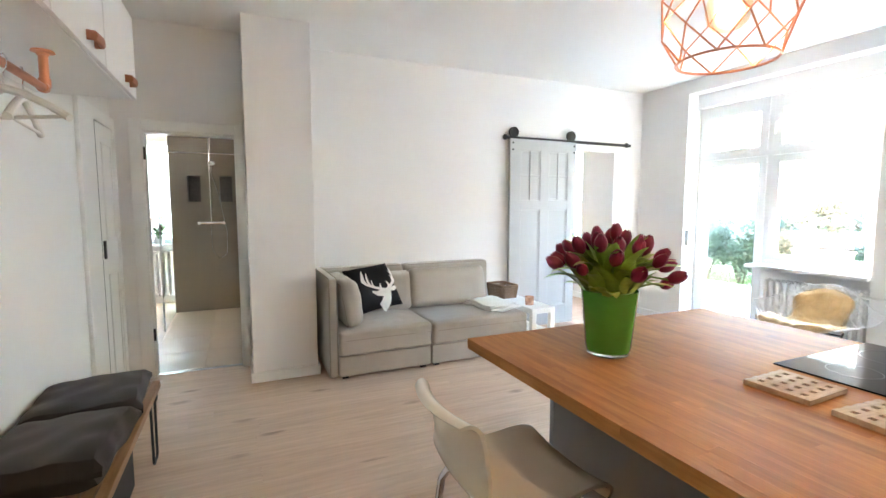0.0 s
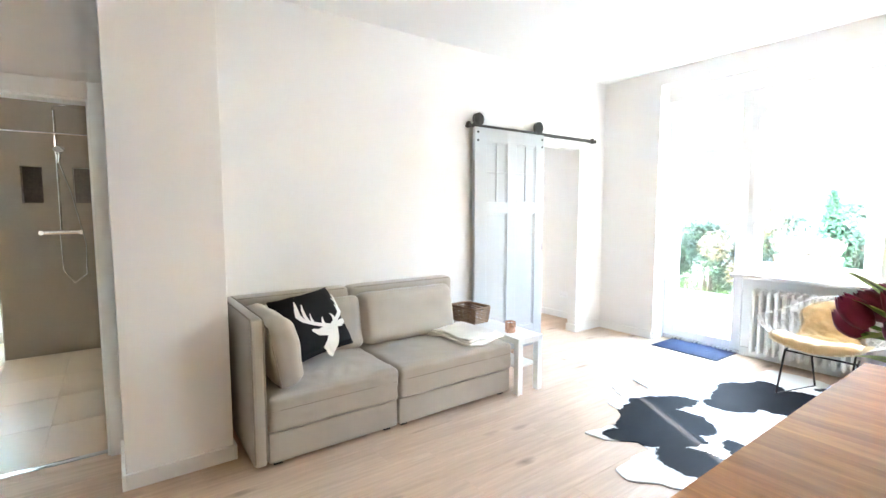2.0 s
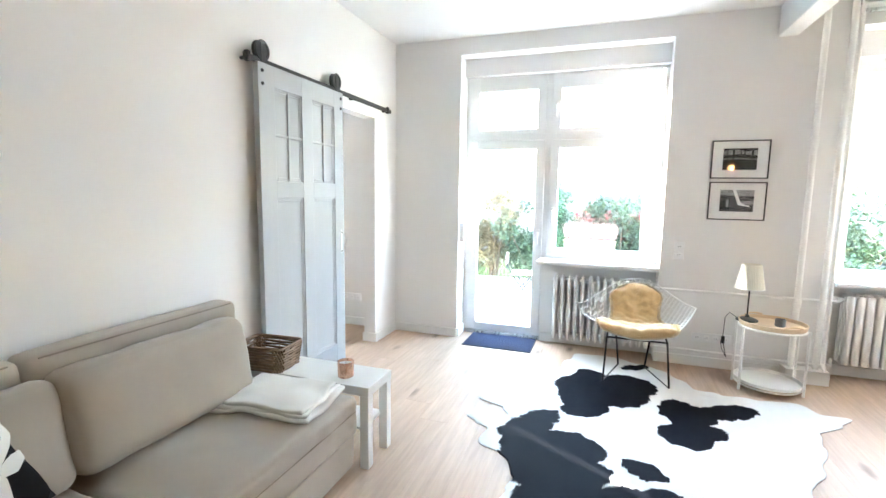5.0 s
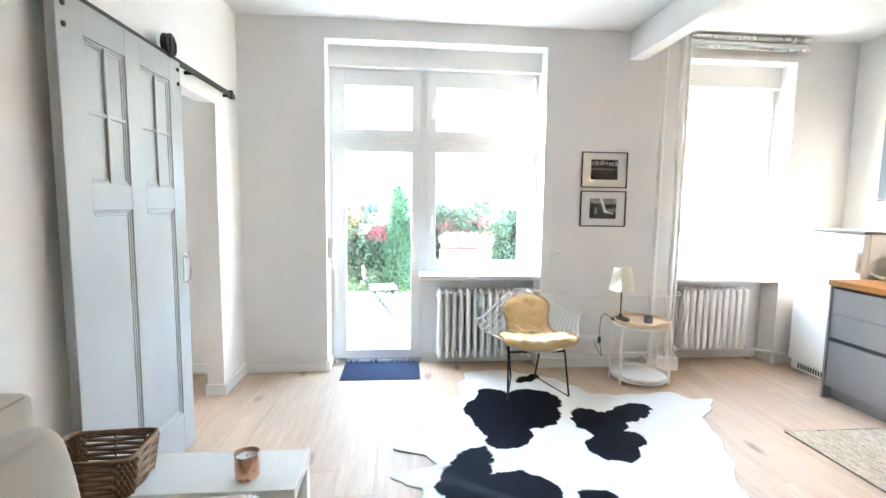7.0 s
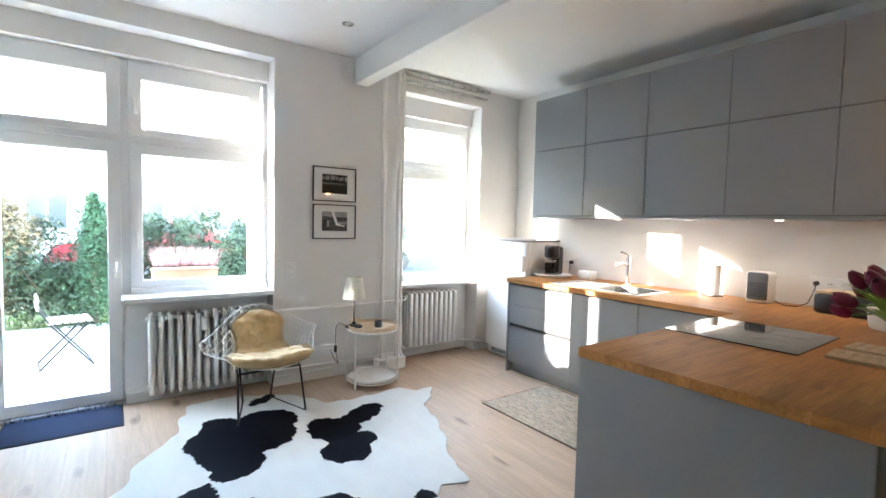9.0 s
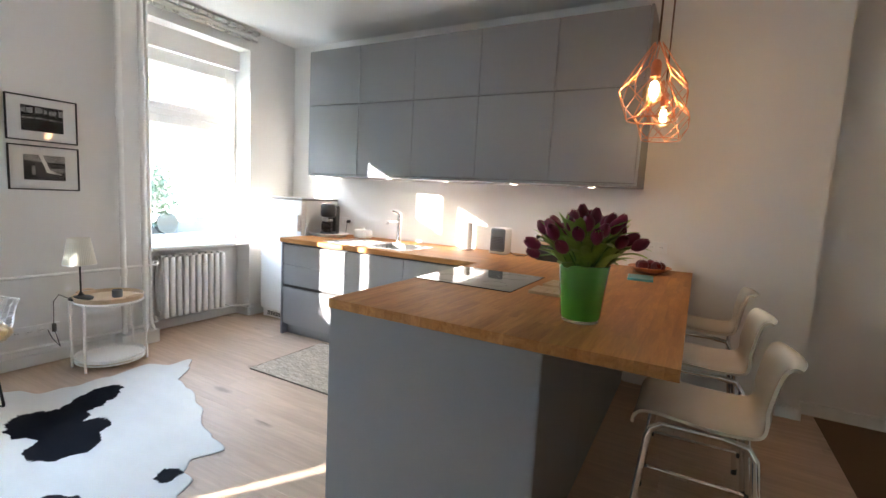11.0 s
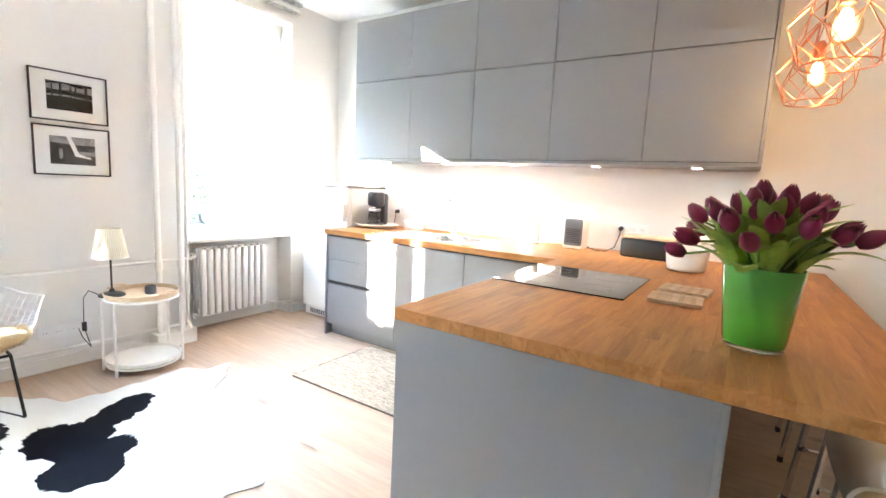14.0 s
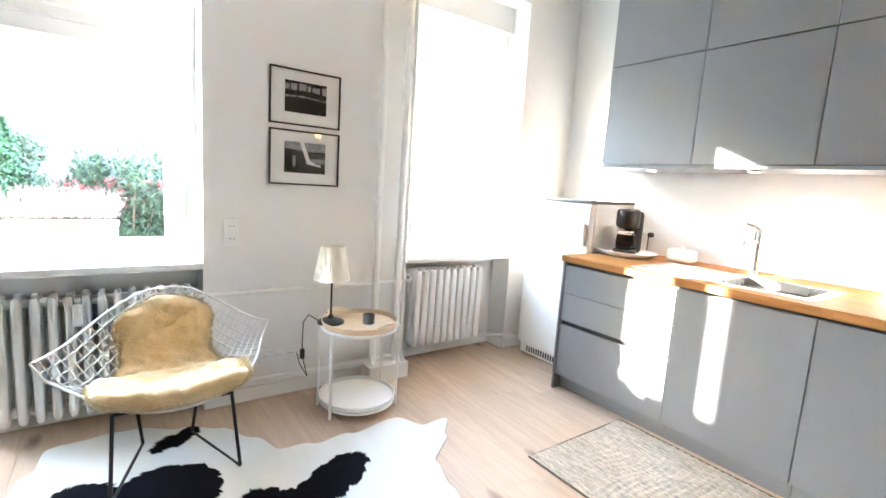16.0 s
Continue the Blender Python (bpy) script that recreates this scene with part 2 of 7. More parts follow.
        kr.inputs[1].default_value, kr.inputs[2].default_value, kr.inputs[3].default_value, kr.inputs[4].default_value = 0.03, 0.17, 0.45, 1.0
        nt.links.new(vo.outputs["Distance"], kr.inputs[0])
        tone = times(tone, kr.outputs[0])
    hsv = nt.nodes.new("ShaderNodeHueSaturation")
    nt.links.new(col, hsv.inputs["Color"])
    nt.links.new(tone, hsv.inputs["Value"])
    nt.links.new(hsv.outputs[0], p.inputs["Base Color"])
    rr = nt.nodes.new("ShaderNodeMapRange")
    rr.inputs[3].default_value, rr.inputs[4].default_value = rough - 0.08, rough + 0.1
    nt.links.new(warp.outputs[0], rr.inputs[0])
    nt.links.new(rr.outputs[0], p.inputs["Roughness"])
    p.inputs["Specular IOR Level"].default_value = spec
    bp = nt.nodes.new("ShaderNodeBump")
    bp.inputs["Strength"].default_value, bp.inputs["Distance"].default_value = 0.12, 0.001
    nt.links.new(fine.outputs[0], bp.inputs["Height"])
    nt.links.new(bp.outputs[0], p.inputs["Normal"])
    return m


WALL = surface("wall_paint", (0.81, 0.805, 0.79), 0.75, var=0.02, scale=1.2, fine=140, bump=0.12, depth=0.001)
CEIL = surface("ceiling_paint", (0.83, 0.825, 0.81), 0.8, var=0.02, scale=0.8, fine=120, bump=0.1, depth=0.001)
TRIM = surface("white_lacquer", (0.82, 0.82, 0.80), 0.35, var=0.02, scale=2, fine=50, bump=0.03)
PVC = surface("white_window_plastic", (0.83, 0.84, 0.84), 0.3, var=0.015, scale=2, fine=40, bump=0.02)
OAK = wood("oak_floor", (0.60, 0.44, 0.325), (0.515, 0.368, 0.262), 0.5, knots=1.1, per_object=0.025, grain=0.35)
BEECH = wood("beech_worktop", (0.53, 0.25, 0.09), (0.375, 0.158, 0.053), 0.5, along="y", per_object=0.1, grain=1.3, spec=0.14)
BEECH_X = wood("beech_worktop_run", (0.53, 0.25, 0.09), (0.375, 0.158, 0.053), 0.5, along="x", per_object=0.1, grain=1.3, spec=0.14)
BENCHWOOD = wood("oiled_bench_wood", (0.46, 0.25, 0.11), (0.3, 0.14, 0.055), 0.4, along="y")
TRAYWOOD = wood("pale_ash_tray", (0.76, 0.59, 0.41), (0.67, 0.49, 0.32), 0.45, along="y")
GREY = surface("grey_cabinet_front", (0.214, 0.222, 0.238), 0.42, var=0.03, scale=1.5, fine=80, bump=0.03)
GREYDARK = surface("grey_plinth", (0.2, 0.21, 0.22), 0.5, var=0.04, bump=0.03)
# carcass coloured near black to give the gaps between fronts their shade
CARCASS = surface("seam_shade_carcass", (0.035, 0.036, 0.038), 0.7, var=0.05, bump=0.03)
SLIDEGREY = surface("grey_door_paint", (0.40, 0.413, 0.422), 0.4, var=0.05, scale=2.5, fine=45, bump=0.08, stretch=(3, 3, 0.5))
BLACK = surface("black_metal", (0.012, 0.012, 0.013), 0.45, metal=0.0, var=0.2, fine=120, bump=0.06)
BLACKPL = surface("black_plastic", (0.015, 0.015, 0.016), 0.3, var=0.1, fine=90, bump=0.03)
CHROME = surface("chrome", (0.8, 0.8, 0.8), 0.1, metal=1.0, var=0.02, bump=0, rvar=0.04)
STEEL = surface("brushed_steel", (0.62, 0.62, 0.61), 0.28, metal=1.0, var=0.05, fine=150, bump=0.04, stretch=(1, 12, 1))
COPPER = surface("copper", (0.68, 0.29, 0.17), 0.32, metal=1.0, var=0.1, fine=40, bump=0.03)
WHITEMETAL = surface("white_enamel", (0.82, 0.82, 0.8), 0.35, var=0.03, fine=30, bump=0.04)
FABRIC = surface("beige_sofa_cloth", (0.40, 0.355, 0.30), 0.9, var=0.08, scale=5, fine=380, bump=0.35, depth=0.0015, spec=0.2, sheen=0.3)
PIPING = surface("taupe_piping", (0.27, 0.235, 0.2), 0.9, var=0.08, fine=300, bump=0.3, spec=0.2)

# ---- the room's structure ----
CEILING = 2.92
WX, SY, KY, LX = 5.2, 5.1, -0.27, -0.62       # window wall, sofa wall, kitchen wall, coat wall
DOOR_Y0, WIN_Y0, WIN_Y1 = 3.60, 2.567, 4.41
# added unseen openings beyond y=6 let in the sun strip and next-room light
tagged(part("wall_east", walled(-0.42, 8.6, 0, CEILING, [(WIN_Y0, WIN_Y1, 0, 2.765), (0.313, 1.31, 0, 2.73), (6.23, 6.86, 0.8, 2.4), (7.75, 8.4, 0.8, 2.4)], WX, 5.53, "y"), WALL), "white plastered outer wall with two deep window niches", "wall", kind="structure")
par = bmesh.new()
box(5.40, 5.525, WIN_Y0, DOOR_Y0, 0, 0.80, bm=par)
box(5.40, 5.525, 0.313, 1.31, 0, 0.77, bm=par)
tagged(part("wall_parapet", par, WALL), "white parapet under the windows", "wall", kind="structure")
tagged(part("wall_north", walled(0.86, WX, 0, CEILING, [(3.3, 4.744, 0, 2.135)], SY, SY + 0.12, "x"), WALL), "white plastered wall behind the sofa, with a doorway", "wall", kind="structure")
tagged(part("wall_pillar", box(0.345, 0.86, 4.465, 5.24, 0, CEILING, 0.004), WALL), "white plastered pillar beside the bathroom door", "wall", kind="structure")
BX0, BX1, BZ = -0.418, 0.282, 2.055
tagged(part("wall_bathroom", walled(LX, 0.345, 0, CEILING, [(BX0, BX1, 0, BZ)], 4.93, 5.05, "x"), WALL), "white wall with the bathroom doorway", "wall", kind="structure")
tagged(part("wall_west", walled(-0.56, 4.93, 0, CEILING, [], LX - 0.14, LX, "y"), WALL), "white plastered wall behind the coat rack", "wall", kind="structure")
tagged(part("wall_south", walled(0.37, 5.53, 0, CEILING, [], KY - 0.3, KY, "x"), WALL), "white plastered kitchen wall", "wall", kind="structure")
tagged(part("wall_alcove", walled(LX - 0.14, 0.37, 0, CEILING, [], -0.56, -0.42, "x"), WALL), "white plastered wall of the entrance alcove", "wall", kind="structure")
tagged(part("ceiling", box(-1.7, 5.53, -0.57, 8.7, CEILING, CEILING + 0.2), CEIL), "white painted ceiling", "ceiling", kind="structure")
tagged(part("ceiling_beam", box(LX, WX - 0.001, 1.72, 1.85, 2.69, CEILING - 0.002, 0.006), CEIL), "white painted ceiling beam", "beam", kind="structure")

# the neighbouring room and the bathroom
tagged(part("wall_bedroom_north", box(1.6, 5.53, 8.6, 8.74, 0, CEILING), WALL), "white wall of the next room", "wall", kind="structure")
tagged(part("wall_bedroom_west", box(1.6, 1.74, 5.24, 8.6, 0, CEILING), WALL), "white wall of the next room", "wall", kind="structure")
TAUPE = surface("taupe_shower_tile", (0.29, 0.24, 0.185), 0.45, var=0.06, scale=2.5, fine=40, bump=0.06)
BATHTILE = surface("beige_floor_tile", (0.64, 0.50, 0.36), 0.4, var=0.05, scale=2, fine=30, bump=0.05, per_object=0.03)
tagged(part("wall_bath_east", box(0.42, 0.56, 5.24, 8.6, 0, CEILING), TAUPE), "taupe tiled bathroom wall", "wall", kind="structure")
tagged(part("wall_bath_west", box(-1.6, -1.46, 5.05, 8.6, 0, CEILING), WALL), "white bathroom wall", "wall", kind="structure")
tagged(part("wall_bath_south", box(-1.6, -0.77, 4.8, 5.04, 0, CEILING), WALL), "white bathroom wall", "wall", kind="structure")
tagged(part("wall_shower", walled(-0.55, 0.42, 0, CEILING, [(-0.34, -0.18, 1.51, 1.86), (0.05, 0.21, 1.51, 1.86)], 7.6, 7.72, "x"), TAUPE), "taupe tiled shower wall with two niches", "wall", kind="structure")
tagged(part("wall_shower_back", box(-0.55, 0.42, 7.72, 7.8, 0, CEILING), TAUPE), "taupe tiled shower wall", "wall", kind="structure")
MOSAIC = surface("dark_mosaic_tile", (0.15, 0.115, 0.1), 0.4, var=0.25, scale=30, fine=60, bump=0.2)
for x0 in (-0.34, 0.05):
    bm = box(x0 + 0.001, x0 + 0.159, 7.700, 7.719, 1.511, 1.859)
    box(x0 + 0.0005, x0 + 0.006, 7.603, 7.6995, 1.511, 1.859, bm=bm)
    box(x0 + 0.154, x0 + 0.1595, 7.603, 7.6995, 1.511, 1.859, bm=bm)
    tagged(part("niche_lining", bm, MOSAIC), "dark mosaic lining of a shower niche", "niche", kind="structure")
tagged(part("wall_bath_north", walled(-1.46, -0.45, 0, CEILING, [(-1.1, -0.5, 0.9, 2.4)], 8.4, 8.58, "x"), WALL), "white bathroom window wall", "wall", kind="structure")
tagged(part("floor_bathroom", box(-1.6, 0.42, 5.0, 8.6, -0.1, -0.004), BATHTILE), "beige tiled bathroom floor", "floor", kind="structure")
bath_floor = bpy.data.objects["floor_bathroom"]
for i in range(4):
    for j in range(6):
        x0, y0 = -1.46 + i * 0.47, 5.01 + j * 0.6
        part("tile", box(x0 + 0.0015, min(x0 + 0.4685, 0.42), y0 + 0.0015, y0 + 0.5985, -0.004, 0.002, 0.001, seg=1), BATHTILE, bath_floor)


def baseboard(x0, x1, y0, y1):
    bm = box(x0, x1, y0, y1, 0, 0.085, 0.003)
    cx, cy = (0.004 if x1 - x0 < y1 - y0 else 0), (0.004 if y1 - y0 < x1 - x0 else 0)
    box(x0 + cx * 0, x1 - cx * 0, y0 + cy * 0, y1 - cy * 0, 0.08, 0.083, bm=bm)
    return tagged(part("baseboard", bm, TRIM), "white painted wooden baseboard", "baseboard", kind="structure")


B = 0.018
for r in ((WX - B, WX, 4.41, SY - B), (WX - B, WX, 1.31, 2.567), (WX - B, WX, KY, 0.313), (WX - B, WX, 5.24, 8.6),
          (4.744, WX, SY - B, SY), (0.862, 3.3, SY - B, SY), (4.726, 4.744, SY - B, SY + 0.13), (0.345, 0.86, 4.465 - B, 4.465), (0.327, 0.345, 4.447, 4.905), (0.86, 0.878, 4.447, SY - B),
          (0.37, 1.49, KY, KY + B), (LX, 0.37, -0.42, -0.42 + B), (0.352, 0.37, -0.402, KY + B), (LX, LX + B, -0.40, 3.98),
          (WX, 5.40, 4.392, 4.41), (5.382, 5.40, 2.567, 3.6), (5.382, 5.40, 0.313, 1.31), (WX, 5.39, 1.292, 1.31), (WX, 5.39, 0.313, 0.331)):
    baseboard(*r)


# ---- windows and the terrace door ----
GLASS = pane_glass("window_glass", (0.97, 0.985, 0.98))


def rim(y0, y1, z0, z1, w, x0, x1, bm=None, bottom=None):
    """A rectangular frame in the plane of the window wall; w: its bar's width."""
    b = bm or bmesh.new()
    q = bottom or w
    box(x0, x1, y0, y0 + w, z0, z1, 0.004, bm=b)
    box(x0, x1, y1 - w, y1, z0, z1, 0.004, bm=b)
    box(x0 + 0.001, x1 - 0.001, y0 + w - 0.002, y1 - w + 0.002, z0, z0 + q, 0.004, bm=b)
    box(x0 + 0.001, x1 - 0.001, y0 + w - 0.002, y1 - w + 0.002, z1 - w, z1, 0.004, bm=b)
    return b


def lever(parent, y, z, down=True, x=5.415):
    bm = box(x - 0.008, x, y - 0.014, y + 0.014, z - 0.035, z + 0.035, 0.004)
    tube([(x - 0.006, y, z), (x - 0.045, y, z), (x - 0.05, y, z - (0.11 if down else 0.0)), ], 0.009, 8, bm=bm)
    return part("handle", bm, WHITEMETAL, parent)


def sash(name, parent, y0, y1, z0, z1, gy0, gy1, gz0, gz1, handle=None):
    """A casement with its pane: outer edge, then the glass's edge."""
    bm = bmesh.new()
    x0, x1 = 5.418, 5.475
    box(x0, x1, y0, gy0, z0, z1, 0.005, bm=bm)
    box(x0, x1, gy1, y1, z0, z1, 0.005, bm=bm)
    box(x0 + 0.001, x1, gy0 - 0.003, gy1 + 0.003, z0, gz0, 0.005, bm=bm)
    box(x0 + 0.001, x1, gy0 - 0.003, gy1 + 0.003, gz1, z1, 0.005, bm=bm)
    s = part(name, bm, PVC, parent)
    g = part("pane", box(5.442, 5.448, gy0 - 0.01, gy1 + 0.01, gz0 - 0.01, gz1 + 0.01), GLASS, s)
    g.visible_shadow = False
    if handle:
        lever(s, *handle)
    return s


w1 = thing("window_1", (5.46, 3.5, 0), "white plastic window with terrace door, four panes", "window", kind="structure")
bm = rim(2.55, 4.42, 0.02, 2.62, 0.05, 5.43, 5.50)
box(5.431, 5.499, 3.55, 3.63, 0.02, 2.6, 0.004, bm=bm)
box(5.432, 5.498, 2.58, 3.56, 1.985, 2.05, 0.004, bm=bm)
box(5.432, 5.498, 3.62, 4.4, 1.985, 2.05, 0.004, bm=bm)
box(5.40, 5.53, 2.55, 3.56, 0.76, 0.88, 0.004, bm=bm)
part("window_frame", bm, PVC, w1)
sash("terrace_door", w1, 3.615, 4.375, 0.035, 1.98, 3.70, 4.275, 0.115, 1.895, (3.655, 1.08))
sash("casement", w1, 2.62, 3.565, 0.86, 1.98, 2.72, 3.48, 0.94, 1.90, (3.52, 1.30))
sash("fanlight", w1, 3.615, 4.375, 2.035, 2.585, 3.70, 4.275, 2.09, 2.455)
sash("fanlight", w1, 2.62, 3.565, 2.035, 2.585, 2.72, 3.48, 2.09, 2.455, (3.52, 2.3))
tagged(part("shutter_box", box(5.36, 5.46, WIN_Y0, WIN_Y1, 2.60, 2.765, 0.003), WALL), "white roller shutter box in the niche", "shutter box", kind="structure")
tagged(part("window_sill", box(5.15, 5.43, WIN_Y0 + 0.002, 3.625, 0.803, 0.838, 0.006), TRIM), "white window sill above the radiator", "window sill", kind="structure")
tagged(part("door_threshold", box(5.38, 5.53, DOOR_Y0, WIN_Y1, 0.004, 0.03, 0.004), STEEL), "metal terrace door threshold", "threshold", kind="structure")

w2 = thing("window_2", (5.46, 0.8, 0.8), "white plastic kitchen window with fanlight", "window", kind="structure")
bm = rim(0.30, 1.32, 0.76, 2.6, 0.05, 5.43, 5.50)
box(5.432, 5.498, 0.33, 1.3, 1.985, 2.05, 0.004, bm=bm)
part("window_frame", bm, PVC, w2)
sash("casement", w2, 0.345, 1.275, 0.80, 1.98, 0.44, 1.18, 0.885, 1.90, (0.39, 1.35))
sash("fanlight", w2, 0.345, 1.275, 2.035, 2.56, 0.44, 1.18, 2.09, 2.43)
tagged(part("shutter_box", box(5.36, 5.46, 0.313, 1.31, 2.54, 2.73, 0.003), WALL), "white roller shutter box in the niche", "shutter box", kind="structure")
tagged(part("window_sill", box(5.17, 5.43, 0.315, 1.308, 0.772, 0.805, 0.006), TRIM), "white kitchen window sill above the radiator", "window sill", kind="structure")

w3 = thing("window_3", (-0.8, 8.5, 0.9), "white bathroom window", "window", kind="structure")
bm = bmesh.new()
for a in ((-1.1, -1.04, 0.9, 2.4), (-0.56, -0.5, 0.9, 2.4), (-1.05, -0.55, 0.9, 0.97), (-1.05, -0.55, 2.33, 2.4)):
    box(a[0], a[1], 8.44, 8.5, a[2], a[3], 0.004, bm=bm)
part("window_frame", bm, PVC, w3)
part("pane", box(-1.05, -0.55, 8.467, 8.473, 0.95, 2.35), GLASS, w3).visible_shadow = False

# ---- floor boards ----
fl = part("floor", box(-0.76, 5.42, -0.57, 8.6, -0.12, -0.006), surface("floor_underlay", (0.12, 0.08, 0.05), 0.9))
tagged(fl, "light oak plank floor with knots", "floor", kind="structure")

# ---- outside ----
PAVING = surface("terrace_paving", (0.42, 0.40, 0.37), 0.8, var=0.1, scale=4, fine=60, bump=0.3, per_object=0.06)
SOIL = surface("garden_ground", (0.16, 0.17, 0.07), 0.95, var=0.4, scale=3, fine=40, bump=0.6, depth=0.01)
FACADE = surface("pale_render", (0.55, 0.53, 0.5), 0.85, var=0.05, scale=0.6, fine=20, bump=0.2)
tagged(part("ground", box(5.54, 400, -300, 300, -0.3, -0.10), SOIL), "garden and street ground outside", "ground", kind="structure")


def soft(x0, x1, y0, y1, z0, z1, r=0.04, cuts=10, wave=0.004, puff=0.0, seed=1.0, bm=None, m=None):
    """A stuffed, rounded block."""
    b = bmesh.new()
    bmesh.ops.create_cube(b, size=2.0)
    bmesh.ops.subdivide_edges(b, edges=b.edges[:], cuts=cuts, use_grid_fill=True)
    h = Vector(((x1 - x0) / 2, (y1 - y0) / 2, (z1 - z0) / 2))
    r = min(r, *(h * 0.98))
    for v in b.verts:
        # crowd the grid towards the edges so that they round well
        q = Vector([math.copysign(1 - (1 - abs(c)) ** 1.6, c) for c in v.co])
        p = Vector((q.x * h.x, q.y * h.y, q.z * h.z))
        inner = Vector([max(-h[i] + r, min(h[i] - r, p[i])) for i in range(3)])
        d = p - inner
        if d.length > 1e-9:
            p = inner + d.normalized() * r
        if puff:
            e = (1 - q.x ** 4) * (1 - q.y ** 4)
            p.z += puff * e * (1 if q.z > 0 else -0.2 if q.z < 0 else 0)
        v.co = p + Vector(((x0 + x1) / 2, (y0 + y1) / 2, (z0 + z1) / 2))
    wavy(b, wave, 7.0, seed)
    if m is not None:
        b.transform(m)
    return join(bm, b)


# ---- kitchen ----
TOP0, TOP1 = 0.88, 0.92
RUN_Y, ISL_X0, ISL_X1, ISL_Y = 0.556, 1.09, 2.443, 2.08


def base_cabinet(x0, x1, fronts, label):
    """A floor unit of the run; fronts: (z0, z1) from bottom to top."""
    u = thing("base_cabinet", ((x0 + x1) / 2, 0.2, 0), label, "kitchen cabinet", "base cabinets of the kitchen run")
    part("body", box(x0 + 0.001, x1 - 0.001, KY + 0.02, 0.51, 0.1, TOP0 - 0.002), CARCASS, u)
    part("plinth", box(x0 + 0.001, x1 - 0.001, KY + 0.05, 0.47, 0.0, 0.1), GREYDARK, u)
    for z0, z1 in fronts:
        part("front", box(x0 + 0.002, x1 - 0.002, 0.512, 0.532, z0, z1, 0.0015), GREY, u)
    # black strip supplies the shade of the handle recess between drawer fronts
    if len(fronts) > 1:
        part("grip_recess_shade", box(x0 + 0.002, x1 - 0.002, 0.511, 0.516, 0.455, 0.485), BLACK, u)
    return u


base_cabinet(3.70, 4.447, ((0.105, 0.455), (0.485, 0.668), (0.672, 0.855)), "matt grey drawer unit with three handleless fronts")
base_cabinet(3.10, 3.699, ((0.105, 0.862),), "matt grey base cabinet with one door")
base_cabinet(2.48, 3.099, ((0.105, 0.862),), "matt grey base cabinet with one door")
tagged(part("end_panel", box(4.4475, 4.466, KY + 0.02, 0.538, 0, TOP0 - 0.001, 0.001), GREY), "grey end panel of the kitchen run beside the fridge", "panel")

isl = thing("kitchen_island", (1.95, 1.0, 0), "matt grey peninsula cabinet carrying the wooden bar top", "kitchen island")
part("body", box(1.515, 2.40, KY + 0.02, 2.055, 0.08, TOP0 - 0.002), CARCASS, isl)
part("plinth", box(1.56, 2.36, KY + 0.02, 2.03, 0, 0.08), GREYDARK, isl)
part("end_panel", box(1.495, 2.436, 2.057, 2.076, 0.0, TOP0 - 0.002, 0.0012), GREY, isl)
for i in range(3):
    y0 = KY + 0.03 + i * 0.775
    part("back_panel", box(1.497, 1.513, y0, y0 + 0.772, 0.0, TOP0 - 0.002, 0.0012), GREY, isl)
for i in range(2):
    y0 = 0.57 + i * 0.742
    part("front", box(2.402, 2.421, y0, y0 + 0.739, 0.105, 0.86, 0.0012), GREY, isl)

BH = (3.18, 3.56, 0.04, 0.42)   # the sink bowl's hole
run_top = tagged(part("worktop", box(ISL_X1 + 0.004, 3.12, KY + 0.004, RUN_Y - 0.004, TOP0 + 0.002, TOP1 - 0.004), BEECH_X), "oiled beech butcher-block worktop along the wall", "worktop")
bar_slab = tagged(part("worktop", box(ISL_X0 + 0.004, ISL_X1 - 0.004, KY + 0.004, ISL_Y - 0.004, TOP0 + 0.002, TOP1 - 0.004), BEECH), "oiled beech butcher-block worktop of the peninsula bar", "worktop")

UX = (4.52, 3.905, 3.31, 2.70, 2.095, 1.50)
LAMPON = glow("lit_spot", (1.0, 0.9, 0.75), 0.8)
for a, c in zip(UX, UX[1:]):
    for z0, z1, size in ((1.535, 2.178, "tall lower"), (2.181, 2.69, "upper")):
        u = thing("wall_cabinet", ((a + c) / 2, 0, z0), f"matt grey handleless wall cabinet, {size} row", "kitchen cabinet", "grey wall cabinets")
        part("body", box(c + 0.001, a - 0.001, KY + 0.002, 0.146, z0, z1 - 0.001), CARCASS, u)
        part("door", box(c + 0.002, a - 0.002, 0.152, 0.17, z0 + 0.002, z1 - 0.002, 0.0015), GREY, u)
    sp = thing("cabinet_spotlight", ((a + c) / 2, 0.06, 1.51), "small round lit spotlight under the wall cabinet", "light", "spotlights under the cabinets")
    part("ring", lathe([(0, 0.012), (0.034, 0.012), (0.034, 0.002), (0.027, 0.0), (0.027, 0.004)], ((a + c) / 2, 0.06, 1.503), 20), STEEL, sp)
    part("diffuser", lathe([(0, 0.001), (0.027, 0.001), (0.027, 0.004), (0, 0.004)], ((a + c) / 2, 0.06, 1.502), 20), LAMPON, sp)
    lamp = new("spot_lamp", bpy.data.lights.new("spot_lamp", "SPOT"))
    lamp.data.energy, lamp.data.color, lamp.data.spot_size, lamp.data.spot_blend, lamp.data.shadow_soft_size = 0.075, (1.0, 0.93, 0.9), radians(120), 0.9, 0.025
    lamp.matrix_world = look(((a + c) / 2, 0.06, 1.495), ((a + c) / 2, 0.0, 0))
tagged(part("cabinet_base_panel", box(1.48, 4.525, KY + 0.002, 0.165, 1.514, 1.533, 0.001), GREY), "grey base panel under the wall cabinets", "panel")
tagged(part("cabinet_side_panel", box(1.48, 1.499, KY + 0.002, 0.17, 1.5335, 2.695, 0.001), GREY), "grey side panel of the wall cabinets", "panel")

